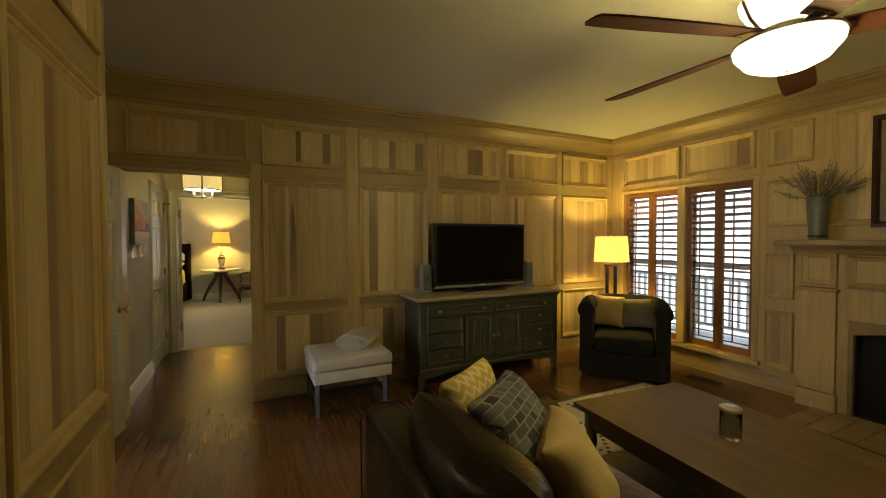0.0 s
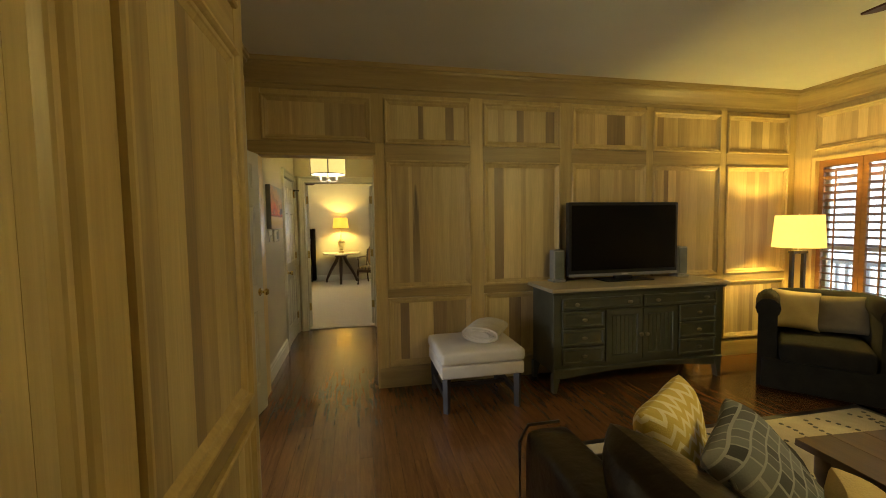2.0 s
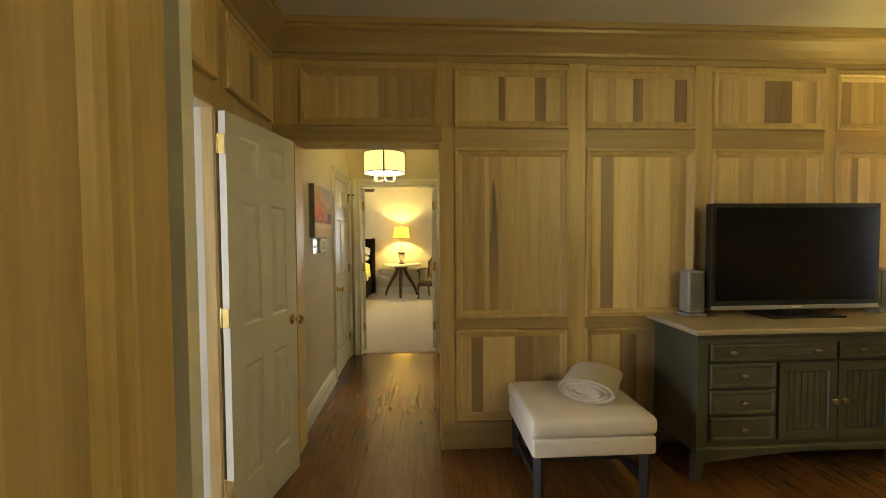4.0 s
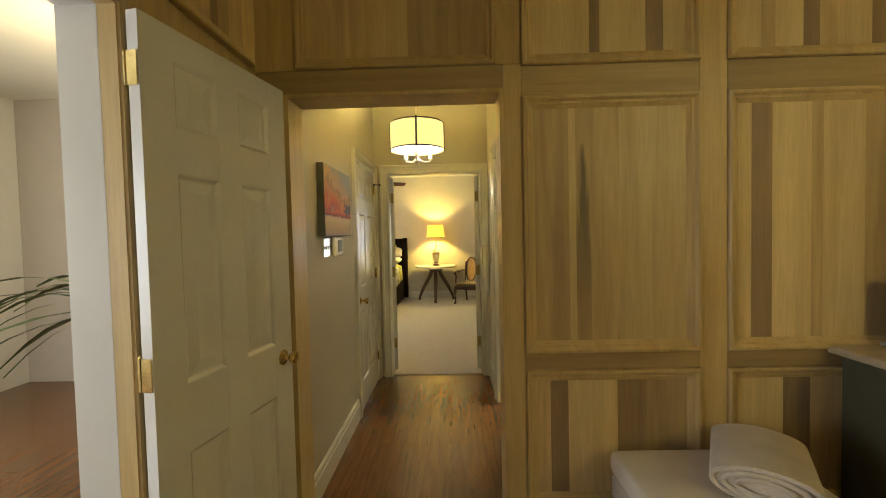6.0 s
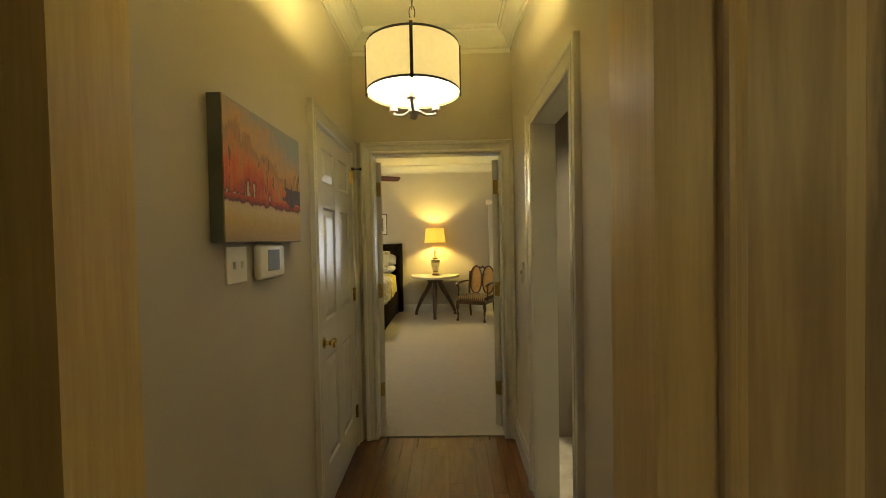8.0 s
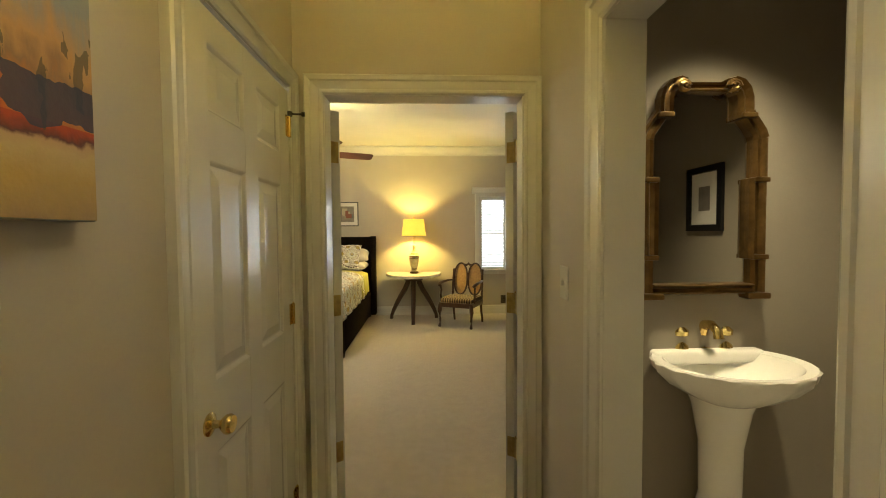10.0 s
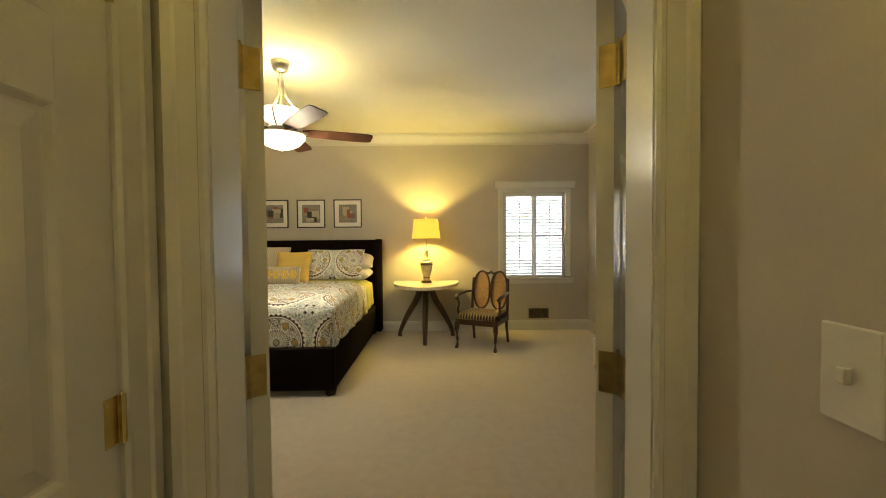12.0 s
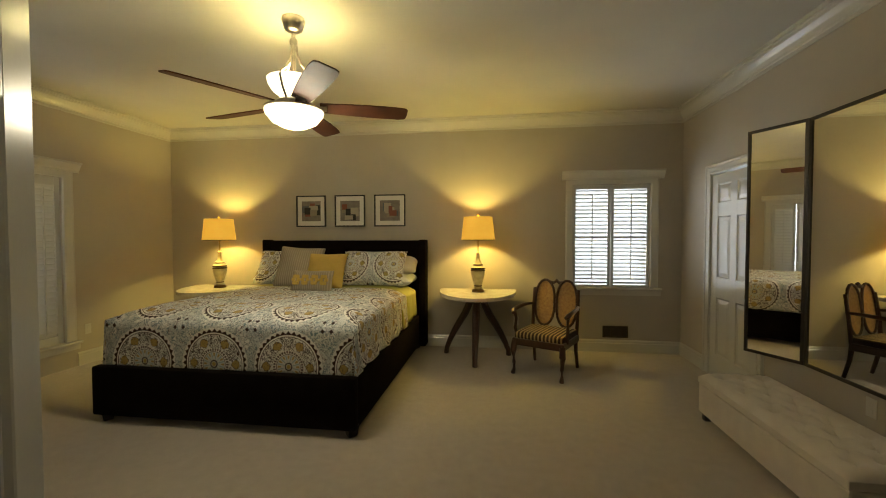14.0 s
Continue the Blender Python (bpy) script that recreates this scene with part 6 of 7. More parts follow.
# ---- hall ----
def pendant():
    p = thing("pendant_light", "drum pendant lamp with cream fabric shade, dark trim and chain", "lamp", (-0.19, 5.04, 0))
    part("shade", shell(B(), ((0.18, 2.005), (0.18, 2.185)), 40), SHADE_D, p, "glowing cream fabric drum", True)
    for z in (2.003, 2.178):
        part("shade_band", shell(B(), ((0.1815, z), (0.1825, z + 0.004), (0.1815, z + 0.009)), 40), EBONY, p)
    for k in range(4):
        a = radians(90 * k + 3 - 90)
        c, s = math.cos(a), math.sin(a)
        part("strap", box(B(), (-0.006, 0.178, 1.998), (0.006, 0.186, 2.192), m=Matrix.Rotation(a, 4, "Z")), EBONY, p)
    part("diffuser", lathe(B(), ((0.0, 2.014), (0.176, 2.014), (0.176, 2.018), (0.0, 2.018)), 36), GLOW, p, "lit white diffuser")
    part("stem", cyl(B(), (0, 0, 1.93), (0, 0, 2.30), 0.008), STEEL, p)
    part("finial", lathe(B(), ((0.0, 1.905), (0.012, 1.912), (0.016, 1.925), (0.024, 1.935), (0.018, 1.95), (0.008, 1.96)), 16), STEEL, p, smooth=True)
    for k in range(3):
        a = radians(120 * k + 30)
        c, s = math.cos(a), math.sin(a)
        arm = part("arm", tube(B(), [(0.01 * c, 0.01 * s, 1.945), (0.05 * c, 0.05 * s, 1.93), (0.095 * c, 0.095 * s, 1.94), (0.10 * c, 0.10 * s, 1.965)], 0.006, 8), STEEL, p, smooth=True)
        part("candle_cup", lathe(B(), ((0.0, 1.955), (0.018, 1.955), (0.014, 1.98), (0.012, 2.01), (0.0, 2.01)), 12, (0.10 * c, 0.10 * s, 0)), STEEL, arm, smooth=True)
    for k in range(14):
        z = 2.30 + k * 0.04
        n = 12
        m = Matrix.Translation((0, 0, z + 0.02)) @ Matrix.Rotation(radians(90 * (k % 2)), 4, "Z")
        ring = [m @ Vector((0.011 * math.cos(2 * math.pi * i / n), 0, 0.026 * math.sin(2 * math.pi * i / n))) for i in range(n + 1)]
        part("chain_link", tube(B(), ring, 0.003, 6), EBONY, p, smooth=True)
    part("canopy", lathe(B(), ((0.0, 2.84), (0.03, 2.845), (0.06, 2.87), (0.065, 2.899), (0.0, 2.899)), 24), EBONY, p, smooth=True)


pendant()
pm = mat("autumn_painting", (0.5, 0.2, 0.05), None, 0.6, bump=0.2)


def painting_material(m):
    """Autumn trees over a tan field, in upright brush strokes."""
    nt = m.node_tree
    N, L = nt.nodes, nt.links

    def calc(op, *args):
        n = N.new("ShaderNodeMath")
        n.operation = op
        for i, v in enumerate(args):
            if isinstance(v, (int, float)):
                n.inputs[i].default_value = v
            else:
                L.new(v, n.inputs[i])
        return n.outputs[0]

    tc, sp = N.new("ShaderNodeTexCoord"), N.new("ShaderNodeSeparateXYZ")
    L.new(tc.outputs["Object"], sp.inputs[0])

    def noise(scale, sy, sz, detail):
        mp, ns = N.new("ShaderNodeMapping"), N.new("ShaderNodeTexNoise")
        mp.inputs["Scale"].default_value = (1, sy, sz)
        ns.inputs["Scale"].default_value, ns.inputs["Detail"].default_value, ns.inputs["Distortion"].default_value = scale, detail, 0.4
        L.new(tc.outputs["Object"], mp.inputs[0])
        L.new(mp.outputs[0], ns.inputs["Vector"])
        return calc("SUBTRACT", ns.outputs[0], 0.5)

    v = calc("DIVIDE", calc("SUBTRACT", sp.outputs[2], 1.44), 0.42)
    u = calc("DIVIDE", calc("SUBTRACT", sp.outputs[1], 4.577), 0.58)
    strokes, patches, ragged = noise(9, 4.5, 0.7, 4), noise(9, 1.2, 1.0, 3), noise(26, 1, 1, 4)
    upper = calc("MULTIPLY", calc("GREATER_THAN", v, 0.34), 1.0)
    move = calc("MULTIPLY_ADD", calc("MULTIPLY_ADD", strokes, 0.36, calc("MULTIPLY", patches, 0.6)), calc("MULTIPLY_ADD", upper, 0.9, 0.1), calc("MULTIPLY", ragged, 0.08))
    slope = calc("MULTIPLY", calc("MULTIPLY", calc("SUBTRACT", u, 0.35), 0.32), upper)
    h = calc("ADD", calc("ADD", v, move), slope)
    rp = N.new("ShaderNodeValToRGB")
    e = rp.color_ramp.elements
    e[0].position, e[0].color = 0.0, (0.32, 0.22, 0.11, 1)
    e[1].position, e[1].color = 1.0, (0.23, 0.25, 0.26, 1)
    for pos, c in ((0.14, (0.42, 0.29, 0.09)), (0.24, (0.50, 0.37, 0.17)), (0.275, (0.48, 0.33, 0.17)), (0.29, (0.10, 0.03, 0.03)), (0.33, (0.42, 0.06, 0.02)), (0.46, (0.52, 0.12, 0.025)), (0.56, (0.46, 0.19, 0.05)), (0.66, (0.30, 0.17, 0.08)), (0.76, (0.46, 0.26, 0.10)), (0.88, (0.36, 0.25, 0.16))):
        x = e.new(pos)
        x.color = (*c, 1)
    L.new(h, rp.inputs[0])
    dark = calc("MULTIPLY", calc("GREATER_THAN", calc("ADD", strokes, calc("MULTIPLY", ragged, 0.3)), 0.09), calc("LESS_THAN", calc("ABSOLUTE", calc("SUBTRACT", calc("ADD", v, patches), 0.52)), 0.13))
    hill = calc("MULTIPLY", calc("GREATER_THAN", calc("MULTIPLY_ADD", ragged, 0.2, u), 0.72), calc("LESS_THAN", calc("ABSOLUTE", calc("SUBTRACT", calc("MULTIPLY_ADD", patches, 0.3, v), 0.41)), 0.07))
    col = rp.outputs[0]
    for fac, c in ((calc("MULTIPLY", dark, 0.75), (0.07, 0.06, 0.035)), (calc("MULTIPLY", hill, 0.9), (0.035, 0.04, 0.075))):
        mx = N.new("ShaderNodeMix")
        mx.data_type = "RGBA"
        L.new(fac, mx.inputs["Factor"])
        L.new(col, mx.inputs["A"])
        mx.inputs["B"].default_value = (*c, 1)
        col = mx.outputs["Result"]
    L.new(col, N["Principled BSDF"].inputs["Base Color"])


painting_material(pm)
pt = thing("canvas_painting", "unframed canvas painting of an autumn landscape in orange and grey", "painting")
part("canvas_edge", box(B(), (HX0, 4.575, 1.438), (HX0 + 0.042, 5.16, 1.86), 0.003), ZINC, pt, "blue-grey painted edge")
part("canvas_face", box(B(), (HX0 + 0.0405, 4.577, 1.44), (HX0 + 0.0435, 5.158, 1.858)), pm, pt)
sw = thing("light_switch", "white double switch plate on the hall wall", "switch")
part("plate", box(B(), (HX0, 4.645, 1.31), (HX0 + 0.008, 4.765, 1.425), 0.003), CERAMIC, sw)
for y in (4.682, 4.728):
    part("toggle", box(B(), (HX0 + 0.007, y - 0.006, 1.355), (HX0 + 0.018, y + 0.006, 1.378), 0.002), CERAMIC, sw)
th = thing("thermostat", "white rounded thermostat with grey display on the hall wall", "thermostat")
part("case", box(B(), (HX0, 4.815, 1.305), (HX0 + 0.03, 5.02, 1.432), 0.014, 3), CERAMIC, th, smooth=True)
part("display", box(B(), (HX0 + 0.029, 4.87, 1.335), (HX0 + 0.0315, 4.965, 1.41)), ZINC, th)
sw = thing("light_switch", "ivory single switch plate beside the bedroom doorway", "switch")
part("plate", box(B(), (HX1 - 0.007, 5.965, 1.155), (HX1, 6.045, 1.285), 0.003), TRIM, sw)
part("toggle", box(B(), (HX1 - 0.018, 6.0, 1.21), (HX1 - 0.006, 6.012, 1.232), 0.002), TRIM, sw)


# ---- powder room ----
def sink():
    s = thing("pedestal_sink", "white shell-fluted pedestal sink with brass taps", "sink", (1.2, 6.44, 0))
    n = 48
    bm = B()
    prof = ((0.10, 0.66), (0.17, 0.69), (0.26, 0.745), (0.315, 0.80), (0.325, 0.835), (0.318, 0.842), (0.275, 0.836), (0.25, 0.80), (0.16, 0.735), (0.04, 0.715), (0.0, 0.714))
    rings = []
    for k, (r, z) in enumerate(prof):
        ring = []
        for i in range(n):
            a = 2 * math.pi * i / n
            fl = 1 + (0.025 * math.cos(a * 18) if 0 < k < 5 else 0)
            y = r * fl * math.sin(a) * 0.80
            ring.append(bm.verts.new((r * fl * math.cos(a) * 1.02, max(-0.27 + y, -0.60), z)))
        rings.append(ring)
    for p, q in zip(rings, rings[1:]):
        for i in range(n):
            bm.faces.new((p[i], p[(i + 1) % n], q[(i + 1) % n], q[i]))
    part("basin", bm, CERAMIC, s, smooth=True)
    part("deck", box(B(), (-0.27, -0.155, 0.785), (0.27, -0.002, 0.852), 0.02, 3), CERAMIC, s, smooth=True)
    part("pedestal", lathe(B(), ((0.14, 0.005), (0.14, 0.04), (0.11, 0.08), (0.085, 0.2), (0.09, 0.45), (0.12, 0.62), (0.15, 0.70)), 28, (0, -0.22, 0)), CERAMIC, s, smooth=True)
    t = part("faucet", tube(B(), [(0, -0.075, 0.85), (0, -0.075, 0.92), (0, -0.10, 0.965), (0, -0.15, 0.975), (0, -0.19, 0.955), (0, -0.20, 0.92)], [0.036, 0.031, 0.027, 0.022, 0.02, 0.022], 12), BRASS, s, "polished brass spout", True)
    part("pop_up_knob", lathe(B(), ((0.004, 0.92), (0.004, 1.0), (0.009, 1.01), (0.009, 1.02), (0.0, 1.028)), 12, (0, -0.045, 0)), BRASS, t, smooth=True)
    for x in (-0.11, 0.11):
        part("tap", lathe(B(), ((0.042, 0.85), (0.038, 0.865), (0.02, 0.885), (0.018, 0.905), (0.04, 0.915), (0.042, 0.935), (0.026, 0.955), (0.0, 0.96)), 20, (x, -0.08, 0)), BRASS, s, "brass tap handle", True)
    part("drain", lathe(B(), ((0.022, 0.716), (0.02, 0.72), (0.0, 0.72)), 16, (0, -0.27, 0)), BRASS, s)


sink()


def gilt_mirror():
    """Stepped and scrolled carved frame standing proud of the wall."""
    g = thing("gilt_mirror", "aged gilt carved wooden mirror with scrolled top over the sink", "mirror")
    y, cx = BY0 - 0.004, 1.158

    def moulding(name, pts, wide, deep, s=1):
        bm = B()
        pts = [Vector((cx + s * u, v)) for u, v in pts]
        prof = ((-0.5, 0.0), (-0.5, 0.6), (-0.36, 0.95), (-0.2, 0.7), (0.1, 0.62), (0.3, 0.9), (0.42, 1.0), (0.5, 0.75), (0.5, 0.0))
        rings = []
        for i, p in enumerate(pts):
            d = (pts[min(i + 1, len(pts) - 1)] - pts[max(i - 1, 0)]).normalized()
            nrm = Vector((d.y, -d.x)) * s
            rings.append([bm.verts.new((p.x + nrm.x * k * wide, y - h * deep, p.y + nrm.y * k * wide)) for k, h in prof])
        n = len(prof)
        for p, q in zip(rings, rings[1:]):
            for i in range(n):
                bm.faces.new((p[i], p[(i + 1) % n], q[(i + 1) % n], q[i]))
        bm.faces.new(rings[0])
        bm.faces.new(rings[-1])
        return part(name, bm, GOLD_OLD, g)

    half = ((0.25, 1.14), (0.25, 1.86), (0.20, 1.93), (0.17, 2.06), (0.09, 2.085))
    bm = B()
    bm.faces.new([bm.verts.new((cx + u, y - 0.012, v)) for u, v in half + tuple((-u, v) for u, v in half[::-1])])
    part("mirror_pane", bm, MIRROR, g, "silvered glass")
    for s in (-1, 1):
        moulding("side_block", ((0.268, 1.115), (0.268, 1.30)), 0.062, 0.052, s)
        moulding("side_block", ((0.252, 1.285), (0.252, 1.66)), 0.066, 0.066, s)
        moulding("side_block", ((0.270, 1.648), (0.270, 1.85)), 0.060, 0.052, s)
        moulding("shoulder", ((0.272, 1.845), (0.262, 1.875), (0.238, 1.91), (0.212, 1.945), (0.203, 1.965)), 0.062, 0.056, s)
        moulding("crest_curve", ((0.186, 1.94), (0.187, 1.99), (0.186, 2.03), (0.176, 2.065), (0.155, 2.09), (0.13, 2.098), (0.11, 2.09)), 0.06, 0.068, s)
        for u, v in ((0.262, 1.295), (0.262, 1.654), (0.197, 1.95)):
            part("collar", box(B(), (cx + s * u - 0.036, y - 0.07, v - 0.012), (cx + s * u + 0.036, y - 0.002, v + 0.012), 0.005), GOLD_OLD, g)
        part("scroll", tube(B(), [(cx + s * (0.118 + 0.034 * (1 - k / 18) * math.cos(k * 0.75)), y - 0.06 - 0.0006 * k, 2.078 + 0.03 * (1 - k / 18) * math.sin(k * 0.75)) for k in range(15)], 0.012, 8), GOLD_OLD, g, smooth=True)
        part("foot_block", box(B(), (cx + s * 0.255 - 0.055, y - 0.075, 1.098), (cx + s * 0.255 + 0.055, y - 0.002, 1.128), 0.008), GOLD_OLD, g)
    moulding("crest_rail", ((-0.11, 2.085), (0.11, 2.085)), 0.045, 0.05)
    moulding("lower_rail", ((0.24, 1.143), (-0.24, 1.143)), 0.05, 0.06)


gilt_mirror()
p = thing("framed_photo", "small photograph in wide black frame with white mat", "picture")
f = lambda u, v, h: Vector((1.95 - h, u, v))
part("frame", nest(B(), 5.06, 5.44, 1.42, 1.90, ((0, 0), (0, 0.025), (0.045, 0.025), (0.05, 0.01)), f, False), BLACK, p)
part("mat_board", box(B(), (1.938, 5.10, 1.46), (1.946, 5.40, 1.86)), WHITE_CLOTH, p)
part("photo", box(B(), (1.9365, 5.19, 1.57), (1.94, 5.31, 1.75)), PRINT_A, p)
tw = thing("hand_towel", "white hand towel hanging on the powder room wall", "towel")
part("cloth", box(B(), (1.86, 5.85, 0.62), (1.94, 6.1, 1.02), 0.03, 3), WHITE_CLOTH, tw, smooth=True)
part("towel_ring", cyl(B(), (1.95, 5.97, 1.02), (1.88, 5.97, 1.02), 0.01), BRASS, tw)


# ---- foyer ----
def palm():
    p = thing("potted_palm", "tall potted palm in a glazed red pot", "plant", (-1.83, 4.76, 0))
    part("pot", lathe(B(), ((0.0, 0.001), (0.13, 0.001), (0.17, 0.12), (0.2, 0.3), (0.21, 0.31), (0.19, 0.31), (0.17, 0.27), (0.0, 0.27)), 24), TERRA, p, smooth=True)
    part("trunk", tube(B(), [(0, 0, 0.26), (0.01, 0.01, 0.6), (0.0, 0.02, 0.9)], [0.05, 0.035, 0.03], 10), CANE, p, smooth=True)
    r = random.Random(3)
    bm = B()
    for k in range(44):
        a = r.random() * 6.28
        L = 0.6 + 0.5 * r.random()
        rise = 0.5 + 0.5 * r.random()
        prev = None
        for i in range(8):
            u = i / 7
            c = Vector((math.cos(a) * L * u, math.sin(a) * L * u, 0.9 + rise * u - 0.7 * u * u))
            w = 0.05 * math.sin(math.pi * min(1, u + 0.06)) + 0.002
            sd = Vector((-math.sin(a), math.cos(a), 0)) * w
            cur = (bm.verts.new(c - sd), bm.verts.new(c + sd + Vector((0, 0, 0.01))))
            if prev:
                bm.faces.new((prev[0], prev[1], cur[1], cur[0]))
            prev = cur
    part("fronds", bm, LEAF, p)


palm()
l = thing("paper_lamp", "tall lit paper column floor lamp", "lamp", (-2.6, 6.1, 0))
part("shade", box(B(), (-0.08, -0.08, 1.06), (0.08, 0.08, 1.97), 0.005), PAPER_LIT, l, "lit white paper")
for a in (90, 210, 330):
    part("leg", cyl(B(), (0.2 * math.cos(radians(a)), 0.2 * math.sin(radians(a)), 0), (0, 0, 1.06), 0.01), STEEL, l)


# ---- fireplace wall and small things of the den ----
def fireplace():
    f = tagged(thing("fireplace", "poplar fireplace surround with mantel shelf, pilasters and black firebox", "fireplace"), kind="structure")
    fx, cy = 4.66, 0.86

    def front(u, v, h):
        return Vector((fx - h, u, v))

    b = B()
    box(b, (fx, cy + 0.69, 0), (EX, cy + 1.01, 1.38))
    box(b, (fx, cy - 1.01, 0), (EX, cy - 0.69, 1.38))
    box(b, (fx, cy - 0.69, 0.80), (EX, cy + 0.69, 1.38))
    part("surround", b, WOOD_V, f)
    b = B()
    n = 20
    arch = [(cy - 0.69, 0.80), (cy - 0.69, 0.0), (cy - 0.66, 0.0)] + [(cy - 0.66 + 1.32 * i / n, 0.68 + 0.09 * math.sin(math.pi * i / n)) for i in range(n + 1)] + [(cy + 0.66, 0.0), (cy + 0.69, 0.0), (cy + 0.69, 0.80)]
    extrude(b, arch, lambda p, q, t: Vector((t, p, q)), fx + 0.005, fx + 0.05)
    part("stone_slip", b, STONE, f)
    b = box(B(), (fx + 0.125, cy - 0.69, 0), (fx + 0.135, cy + 0.69, 0.86))
    for y in (cy - 0.70, cy + 0.66):
        box(b, (fx + 0.05, y, 0), (fx + 0.125, y + 0.04, 0.86))
    box(b, (fx + 0.05, cy - 0.69, 0.79), (fx + 0.125, cy + 0.69, 0.80))
    box(b, (fx + 0.05, cy - 0.69, -0.01), (fx + 0.125, cy + 0.69, 0.008))
    part("firebox", b, BLACKBOX, f, "sooty black firebox")
    for s in (-1, 1):
        y0, y1 = sorted((cy + s * 0.76, cy + s * 1.01))
        pil = part("pilaster", box(B(), (fx - 0.03, y0, 0.16), (fx, y1, 1.02), 0.003, 1), WOOD_V, f)
        part("plinth", box(B(), (fx - 0.045, y0 - 0.012, 0), (fx, y1 + 0.012, 0.155), 0.004, 1), WOOD_V, pil)
        part("cap", box(B(), (fx - 0.05, y0 - 0.02, 1.02), (fx, y1 + 0.02, 1.05), 0.006, 1), WOOD_H, pil)
        part("cap_panel", nest(B(), y0, y1, 1.06, 1.36, MOULD, front, False), WOOD_V, pil)
    part("frieze_panel", nest(B(), cy - 0.70, cy + 0.70, 1.06, 1.34, MOULD, front, False), WOOD_H, f)
    part("shelf_moulding", extrude(B(), ((0, 1.34), (0.03, 1.345), (0.05, 1.375), (0.09, 1.395), (0.10, 1.41), (0, 1.41)), lambda p, q, t: Vector((fx - p, t, q)), cy - 1.06, cy + 1.06), WOOD_H, f)
    part("mantel_shelf", box(B(), (fx - 0.15, cy - 1.16, 1.41), (EX, cy + 1.16, 1.458), 0.008, 2), WOOD_H, f)
    b = box(B(), (4.1, cy - 0.9, -0.005), (fx + 0.05, cy + 0.9, 0.004))
    hearth = structure("hearth", b, STONE, "flush stone-tiled hearth before the fireplace")
    brick = None
    for i in range(5):
        for j in range(12):
            y = cy - 0.895 + j * 0.149
            x = 4.105 + i * 0.111
            if brick is None:
                brick = part("tile", box(B(), (0, 0, 0), (0.105, 0.143, 0.012), 0.003, 1), STONE, hearth)
                brick.location = (x, y, 0.003)
            else:
                share("tile", brick.data, hearth, (x, y, 0.003))


fireplace()


def flower_vase():
    v = thing("zinc_vase", "grey zinc bucket vase with dried lavender on the mantel", "vase", (4.58, 1.73, 1.4585))
    part("bucket", lathe(B(), ((0.0, 0.001), (0.058, 0.001), (0.062, 0.02), (0.06, 0.04), (0.078, 0.34), (0.084, 0.36), (0.079, 0.365), (0.072, 0.33), (0.0, 0.32)), 28), ZINC, v, smooth=True)
    part("band", lathe(B(), ((0.06, 0.02), (0.066, 0.024), (0.066, 0.04), (0.06, 0.044)), 28), BLACK, v, smooth=True)
    r = random.Random(8)
    bm, bl = B(), B()
    for k in range(46):
        a, lean = r.random() * 6.28, 0.15 + 0.85 * r.random()
        L = 0.22 + 0.16 * r.random()
        d = Vector((math.cos(a) * lean * 0.6, math.sin(a) * lean, 1.05 - lean * 0.55)).normalized()
        p0 = Vector((math.cos(a) * 0.04, math.sin(a) * 0.04, 0.33))
        tip = p0 + d * L + Vector((0, 0, -0.05 * lean))
        tube(bm, [p0, (p0 + tip) / 2 + Vector((0, 0, 0.015)), tip], [0.002, 0.002, 0.0015], 4)
        for q in range(7):
            c = p0.lerp(tip, 0.55 + 0.07 * q)
            s = 0.011 * (1 - 0.08 * q)
            bmesh.ops.create_icosphere(bl, subdivisions=1, radius=s, matrix=Matrix.Translation(c + Vector((r.uniform(-1, 1), r.uniform(-1, 1), r.uniform(-1, 1))) * 0.006))
    tagged(part("foliage", bm, LEAF, v, "dry green stems"), kind="stuff")
    tagged(part("dried_lavender", bl, DRY, v, "pale dried flower heads"), kind="stuff")


flower_vase()
p = thing("overmantel_picture", "framed picture with dark wooden frame over the mantel", "picture")
part("frame", nest(B(), 0.30, 1.46, 1.56, 2.45, ((0, 0.004), (0, 0.05), (0.03, 0.055), (0.05, 0.03)), east, False), DARKWOOD, p)
part("image", box(B(), (EX - 0.035, 0.34, 1.60), (EX - 0.02, 1.42, 2.41)), PRINT_A, p)


def rug():
    x0, x1, y0, y1 = 1.38, 3.88, -0.7, 2.85
    g = thing("rug", "cream wool rug with dark dotted vine lines and dark border", "rug")
    part("field", box(B(), (x0 + 0.045, y0 + 0.045, 0.001), (x1 - 0.045, y1 - 0.045, 0.012), 0.003, 1), RUG, g)
    b = B()
    for a, c in (((x0, y0), (x1, y0 + 0.045)), ((x0, y1 - 0.045), (x1, y1)), ((x0, y0 + 0.045), (x0 + 0.045, y1 - 0.045)), ((x1 - 0.045, y0 + 0.045), (x1, y1 - 0.045))):
        box(b, (*a, 0.001), (*c, 0.011))
    part("border", b, EBONY, g)
    b = B()
    for k in range(6):
        xc = x0 + 0.25 + k * 0.42
        for i in range(74):
            t = y0 + 0.12 + i * 0.046
            for s, ph in ((1, 0), (-1, 0.4)):
                c = Vector((xc + s * 0.13 * math.sin(t * 5.2 + k + ph), t, 0.0125))
                if x0 + 0.07 < c.x < x1 - 0.07 and c.y < y1 - 0.08:
                    cyl(b, c, c + Vector((0, 0, 0.0012)), 0.016, n=6)
    part("dotted_lines", b, EBONY, g, "dark dotted vine lines")


RUG = mat("cream_rug_wool", (0.56, 0.49, 0.36), (0.46, 0.40, 0.29), 0.95, scale=10, bump=0.5, fine=150)
rug()


BRONZE = mat("bronze_grille", (0.11, 0.085, 0.055), (0.07, 0.052, 0.034), 0.4, 0.4, scale=20)


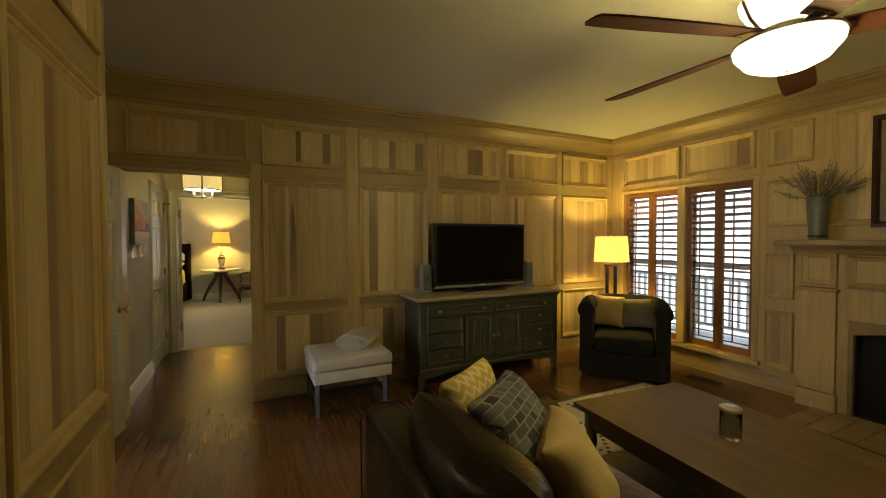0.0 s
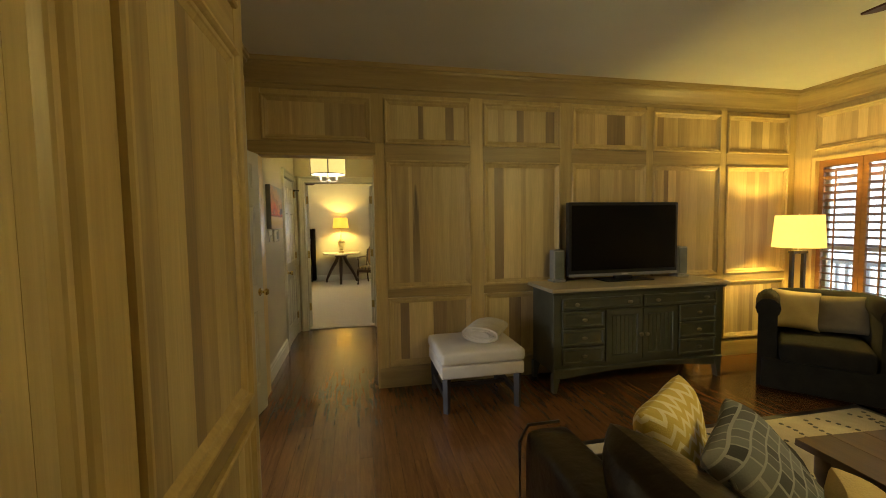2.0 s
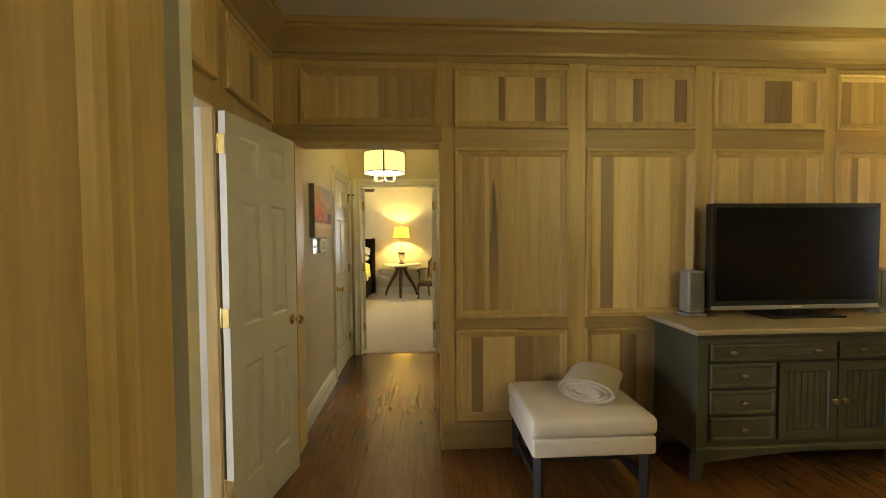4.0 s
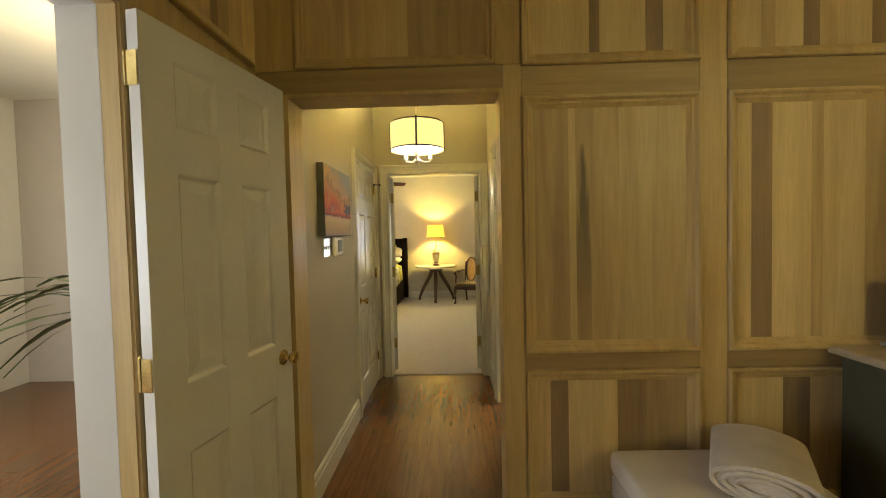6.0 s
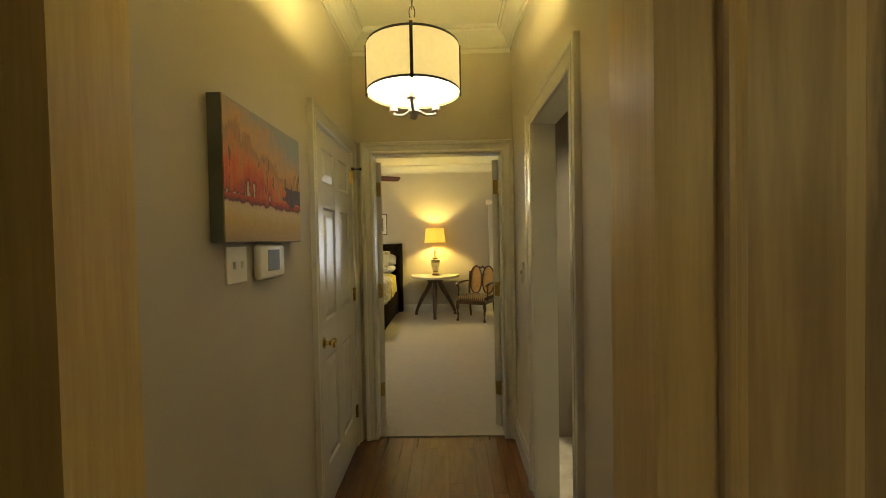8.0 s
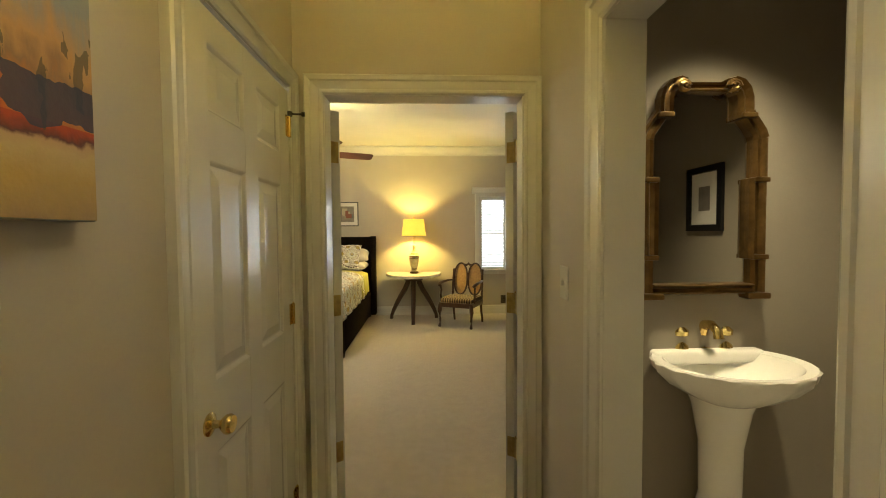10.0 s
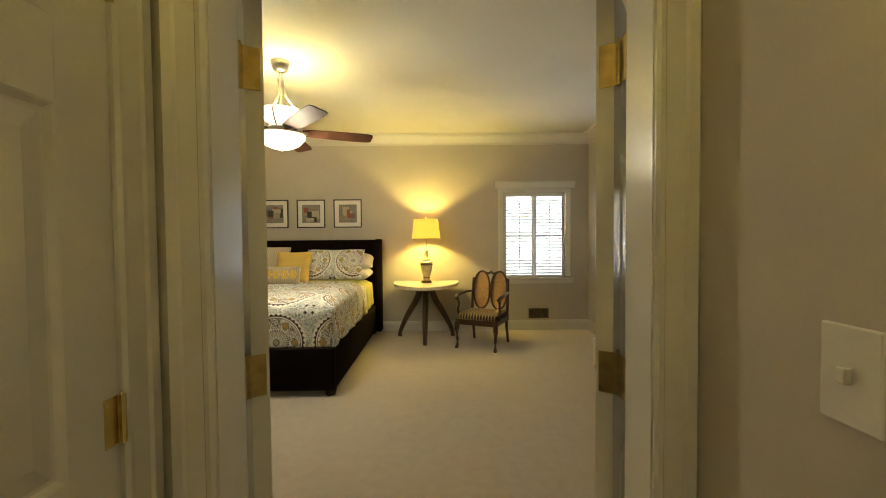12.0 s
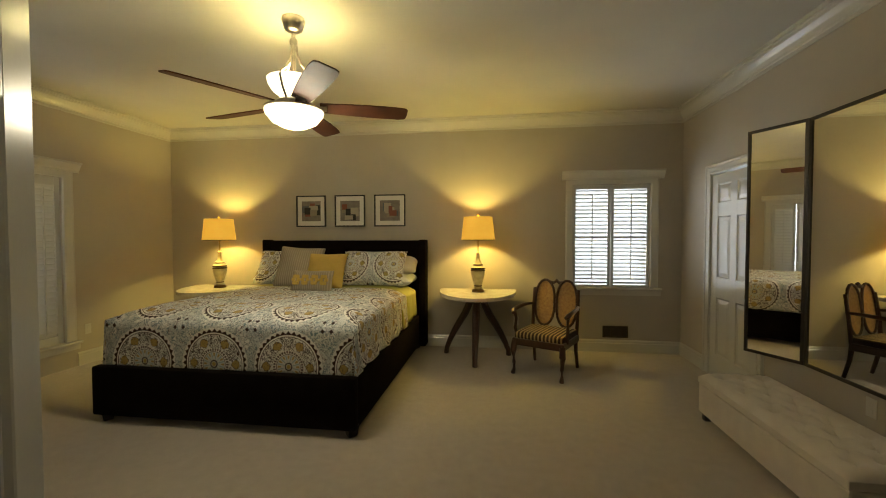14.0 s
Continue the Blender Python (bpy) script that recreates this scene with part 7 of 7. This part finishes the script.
def register(name, label, f, u0, u1, v0, v1, mt, n):
    g = thing(name, label, "vent")
    part("frame", nest(B(), u0, u1, v0, v1, ((0, 0), (0, 0.008), (0.014, 0.008), (0.014, 0.001)), f, False), mt, g)
    bm = B()
    vs = [bm.verts.new(f(*c, 0.0012)) for c in ((u0 + 0.01, v0 + 0.01), (u1 - 0.01, v0 + 0.01), (u1 - 0.01, v1 - 0.01), (u0 + 0.01, v1 - 0.01))]
    bm.faces.new(vs)
    part("backing", bm, BLACK, g)
    for i in range(n):
        u = u0 + 0.014 + (u1 - u0 - 0.028) * (i + 0.5) / n
        vs = (f(u - 0.003, v0 + 0.012, 0.001), f(u + 0.003, v1 - 0.012, 0.006))
        part("slat", box(B(), [min(s, t) for s, t in zip(*vs)], [max(s, t) for s, t in zip(*vs)]), mt, g)
    for u in (u0 + (u1 - u0) / 3, u0 + 2 * (u1 - u0) / 3):
        vs = (f(u - 0.006, v0 + 0.01, 0.001), f(u + 0.006, v1 - 0.01, 0.0075))
        part("divider", box(B(), [min(s, t) for s, t in zip(*vs)], [max(s, t) for s, t in zip(*vs)]), mt, g)


register("wall_register", "dark bronze slotted wall air register above the baseboard", bedn, 1.177, 1.473, 0.186, 0.329, BRONZE, 24)
register("floor_register", "dark brown metal floor air register", lambda u, v, h: Vector((v, u, h)), 2.45, 2.75, 4.42, 4.54, EBONY, 20)


def outlet(f, u, v, mt, label):
    o = thing("wall_outlet", label, "outlet")
    vs = (f(u - 0.057, v - 0.035, 0), f(u + 0.057, v + 0.035, 0.006)) if mt is PALE_TOP else (f(u - 0.035, v - 0.057, 0), f(u + 0.035, v + 0.057, 0.006))
    part("plate", box(B(), [min(s, t) for s, t in zip(*vs)], [max(s, t) for s, t in zip(*vs)], 0.002, 1), mt, o)
    for d in (-0.022, 0.022):
        vs = (f(u - 0.014, v + d - 0.012, 0.005), f(u + 0.014, v + d + 0.012, 0.0085))
        part("socket", box(B(), [min(s, t) for s, t in zip(*vs)], [max(s, t) for s, t in zip(*vs)], 0.002, 1), TRIM if mt is not PALE_TOP else PALE_TOP, o)


outlet(lambda u, v, h: east(u, v, h + 0.022), 2.10, 0.085, PALE_TOP, "pale outlet plate in the den baseboard")
outlet(lambda u, v, h: north(u, v, h + 0.022), 3.58, 0.11, CERAMIC, "white outlet with plugs beside the sideboard")
outlet(bedw, 10.29, 0.395, TRIM, "ivory outlet plate on the bedroom wall")
outlet(bedn, 0.13, 0.36, TRIM, "ivory outlet plate behind the side table")
outlet(lambda u, v, h: Vector((RX1 - h, u, v)), 9.0, 0.42, TRIM, "ivory outlet plate under the dressing mirror")
plug = thing("power_cord", "white power cord and plug beside the sideboard", "cord")
part("cable", tube(B(), [(3.58, NY - 0.035, 0.11), (3.56, NY - 0.07, 0.08), (3.52, NY - 0.06, 0.03), (3.45, NY - 0.04, 0.012)], 0.005, 8), CERAMIC, plug, smooth=True)
part("plug", box(B(), (3.56, NY - 0.06, 0.085), (3.60, NY - 0.032, 0.125), 0.006), CERAMIC, plug)


# ---- strip oak floor ----
floor = structure("floor", box(B(), (WX - 0.05, SY, -0.011), (EX, BY0 + 0.02, -0.006)), EBONY, "strip oak floor of the den and hall")
PWID = 0.083
frng = random.Random(11)
near_mesh = {}
rest_v, rest_f = [], []


def floor_plank(x, y0, y1, near):
    g = 0.0002
    c = 0.0005
    w = PWID - g
    L = y1 - y0 - g
    vs = [(0, 0, -0.006), (w, 0, -0.006), (w, L, -0.006), (0, L, -0.006), (c, c, 0), (w - c, c, 0), (w - c, L - c, 0), (c, L - c, 0)]
    fs = [(0, 1, 5, 4), (1, 2, 6, 5), (2, 3, 7, 6), (3, 0, 4, 7), (4, 5, 6, 7)]
    if near:
        key = round(L, 3)
        if key not in near_mesh:
            me = bpy.data.meshes.new("plank")
            me.from_pydata(vs, [], fs)
            me.materials.append(OAK)
            near_mesh[key] = me
        share("plank", near_mesh[key], floor, (x, y0, 0))
    else:
        k = len(rest_v)
        rest_v.extend((x + a, y0 + d, z) for a, d, z in vs)
        rest_f.extend(tuple(k + i for i in f) for f in fs)


count = 0
x = -4.4
while x < EX:
    y = SY - frng.choice((0.2, 0.5, 0.8, 1.1))
    while y < BY0 + 0.025:
        L = frng.choice((0.6, 0.8, 1.0, 1.2, 1.5))
        y1 = min(y + L, BY0 + 0.025)
        inside = (x > WX - 0.2) if y1 < 1.2 else True
        if inside and y1 - y > 0.02 and not (x > 0.45 and y > HY0 + 0.05):
            near = -0.86 < x < 1.6 and y1 > 0.9 and count < 300 and y < BY0
            count += near
            floor_plank(x, y, y1, near)
        y = y1
    x += PWID
me = bpy.data.meshes.new("floor_planks")
me.from_pydata(rest_v, [], rest_f)
me.materials.append(OAK_I)
ob = new("floor_planks", me)
ob.parent = floor
tagged(ob, kind="stuff")
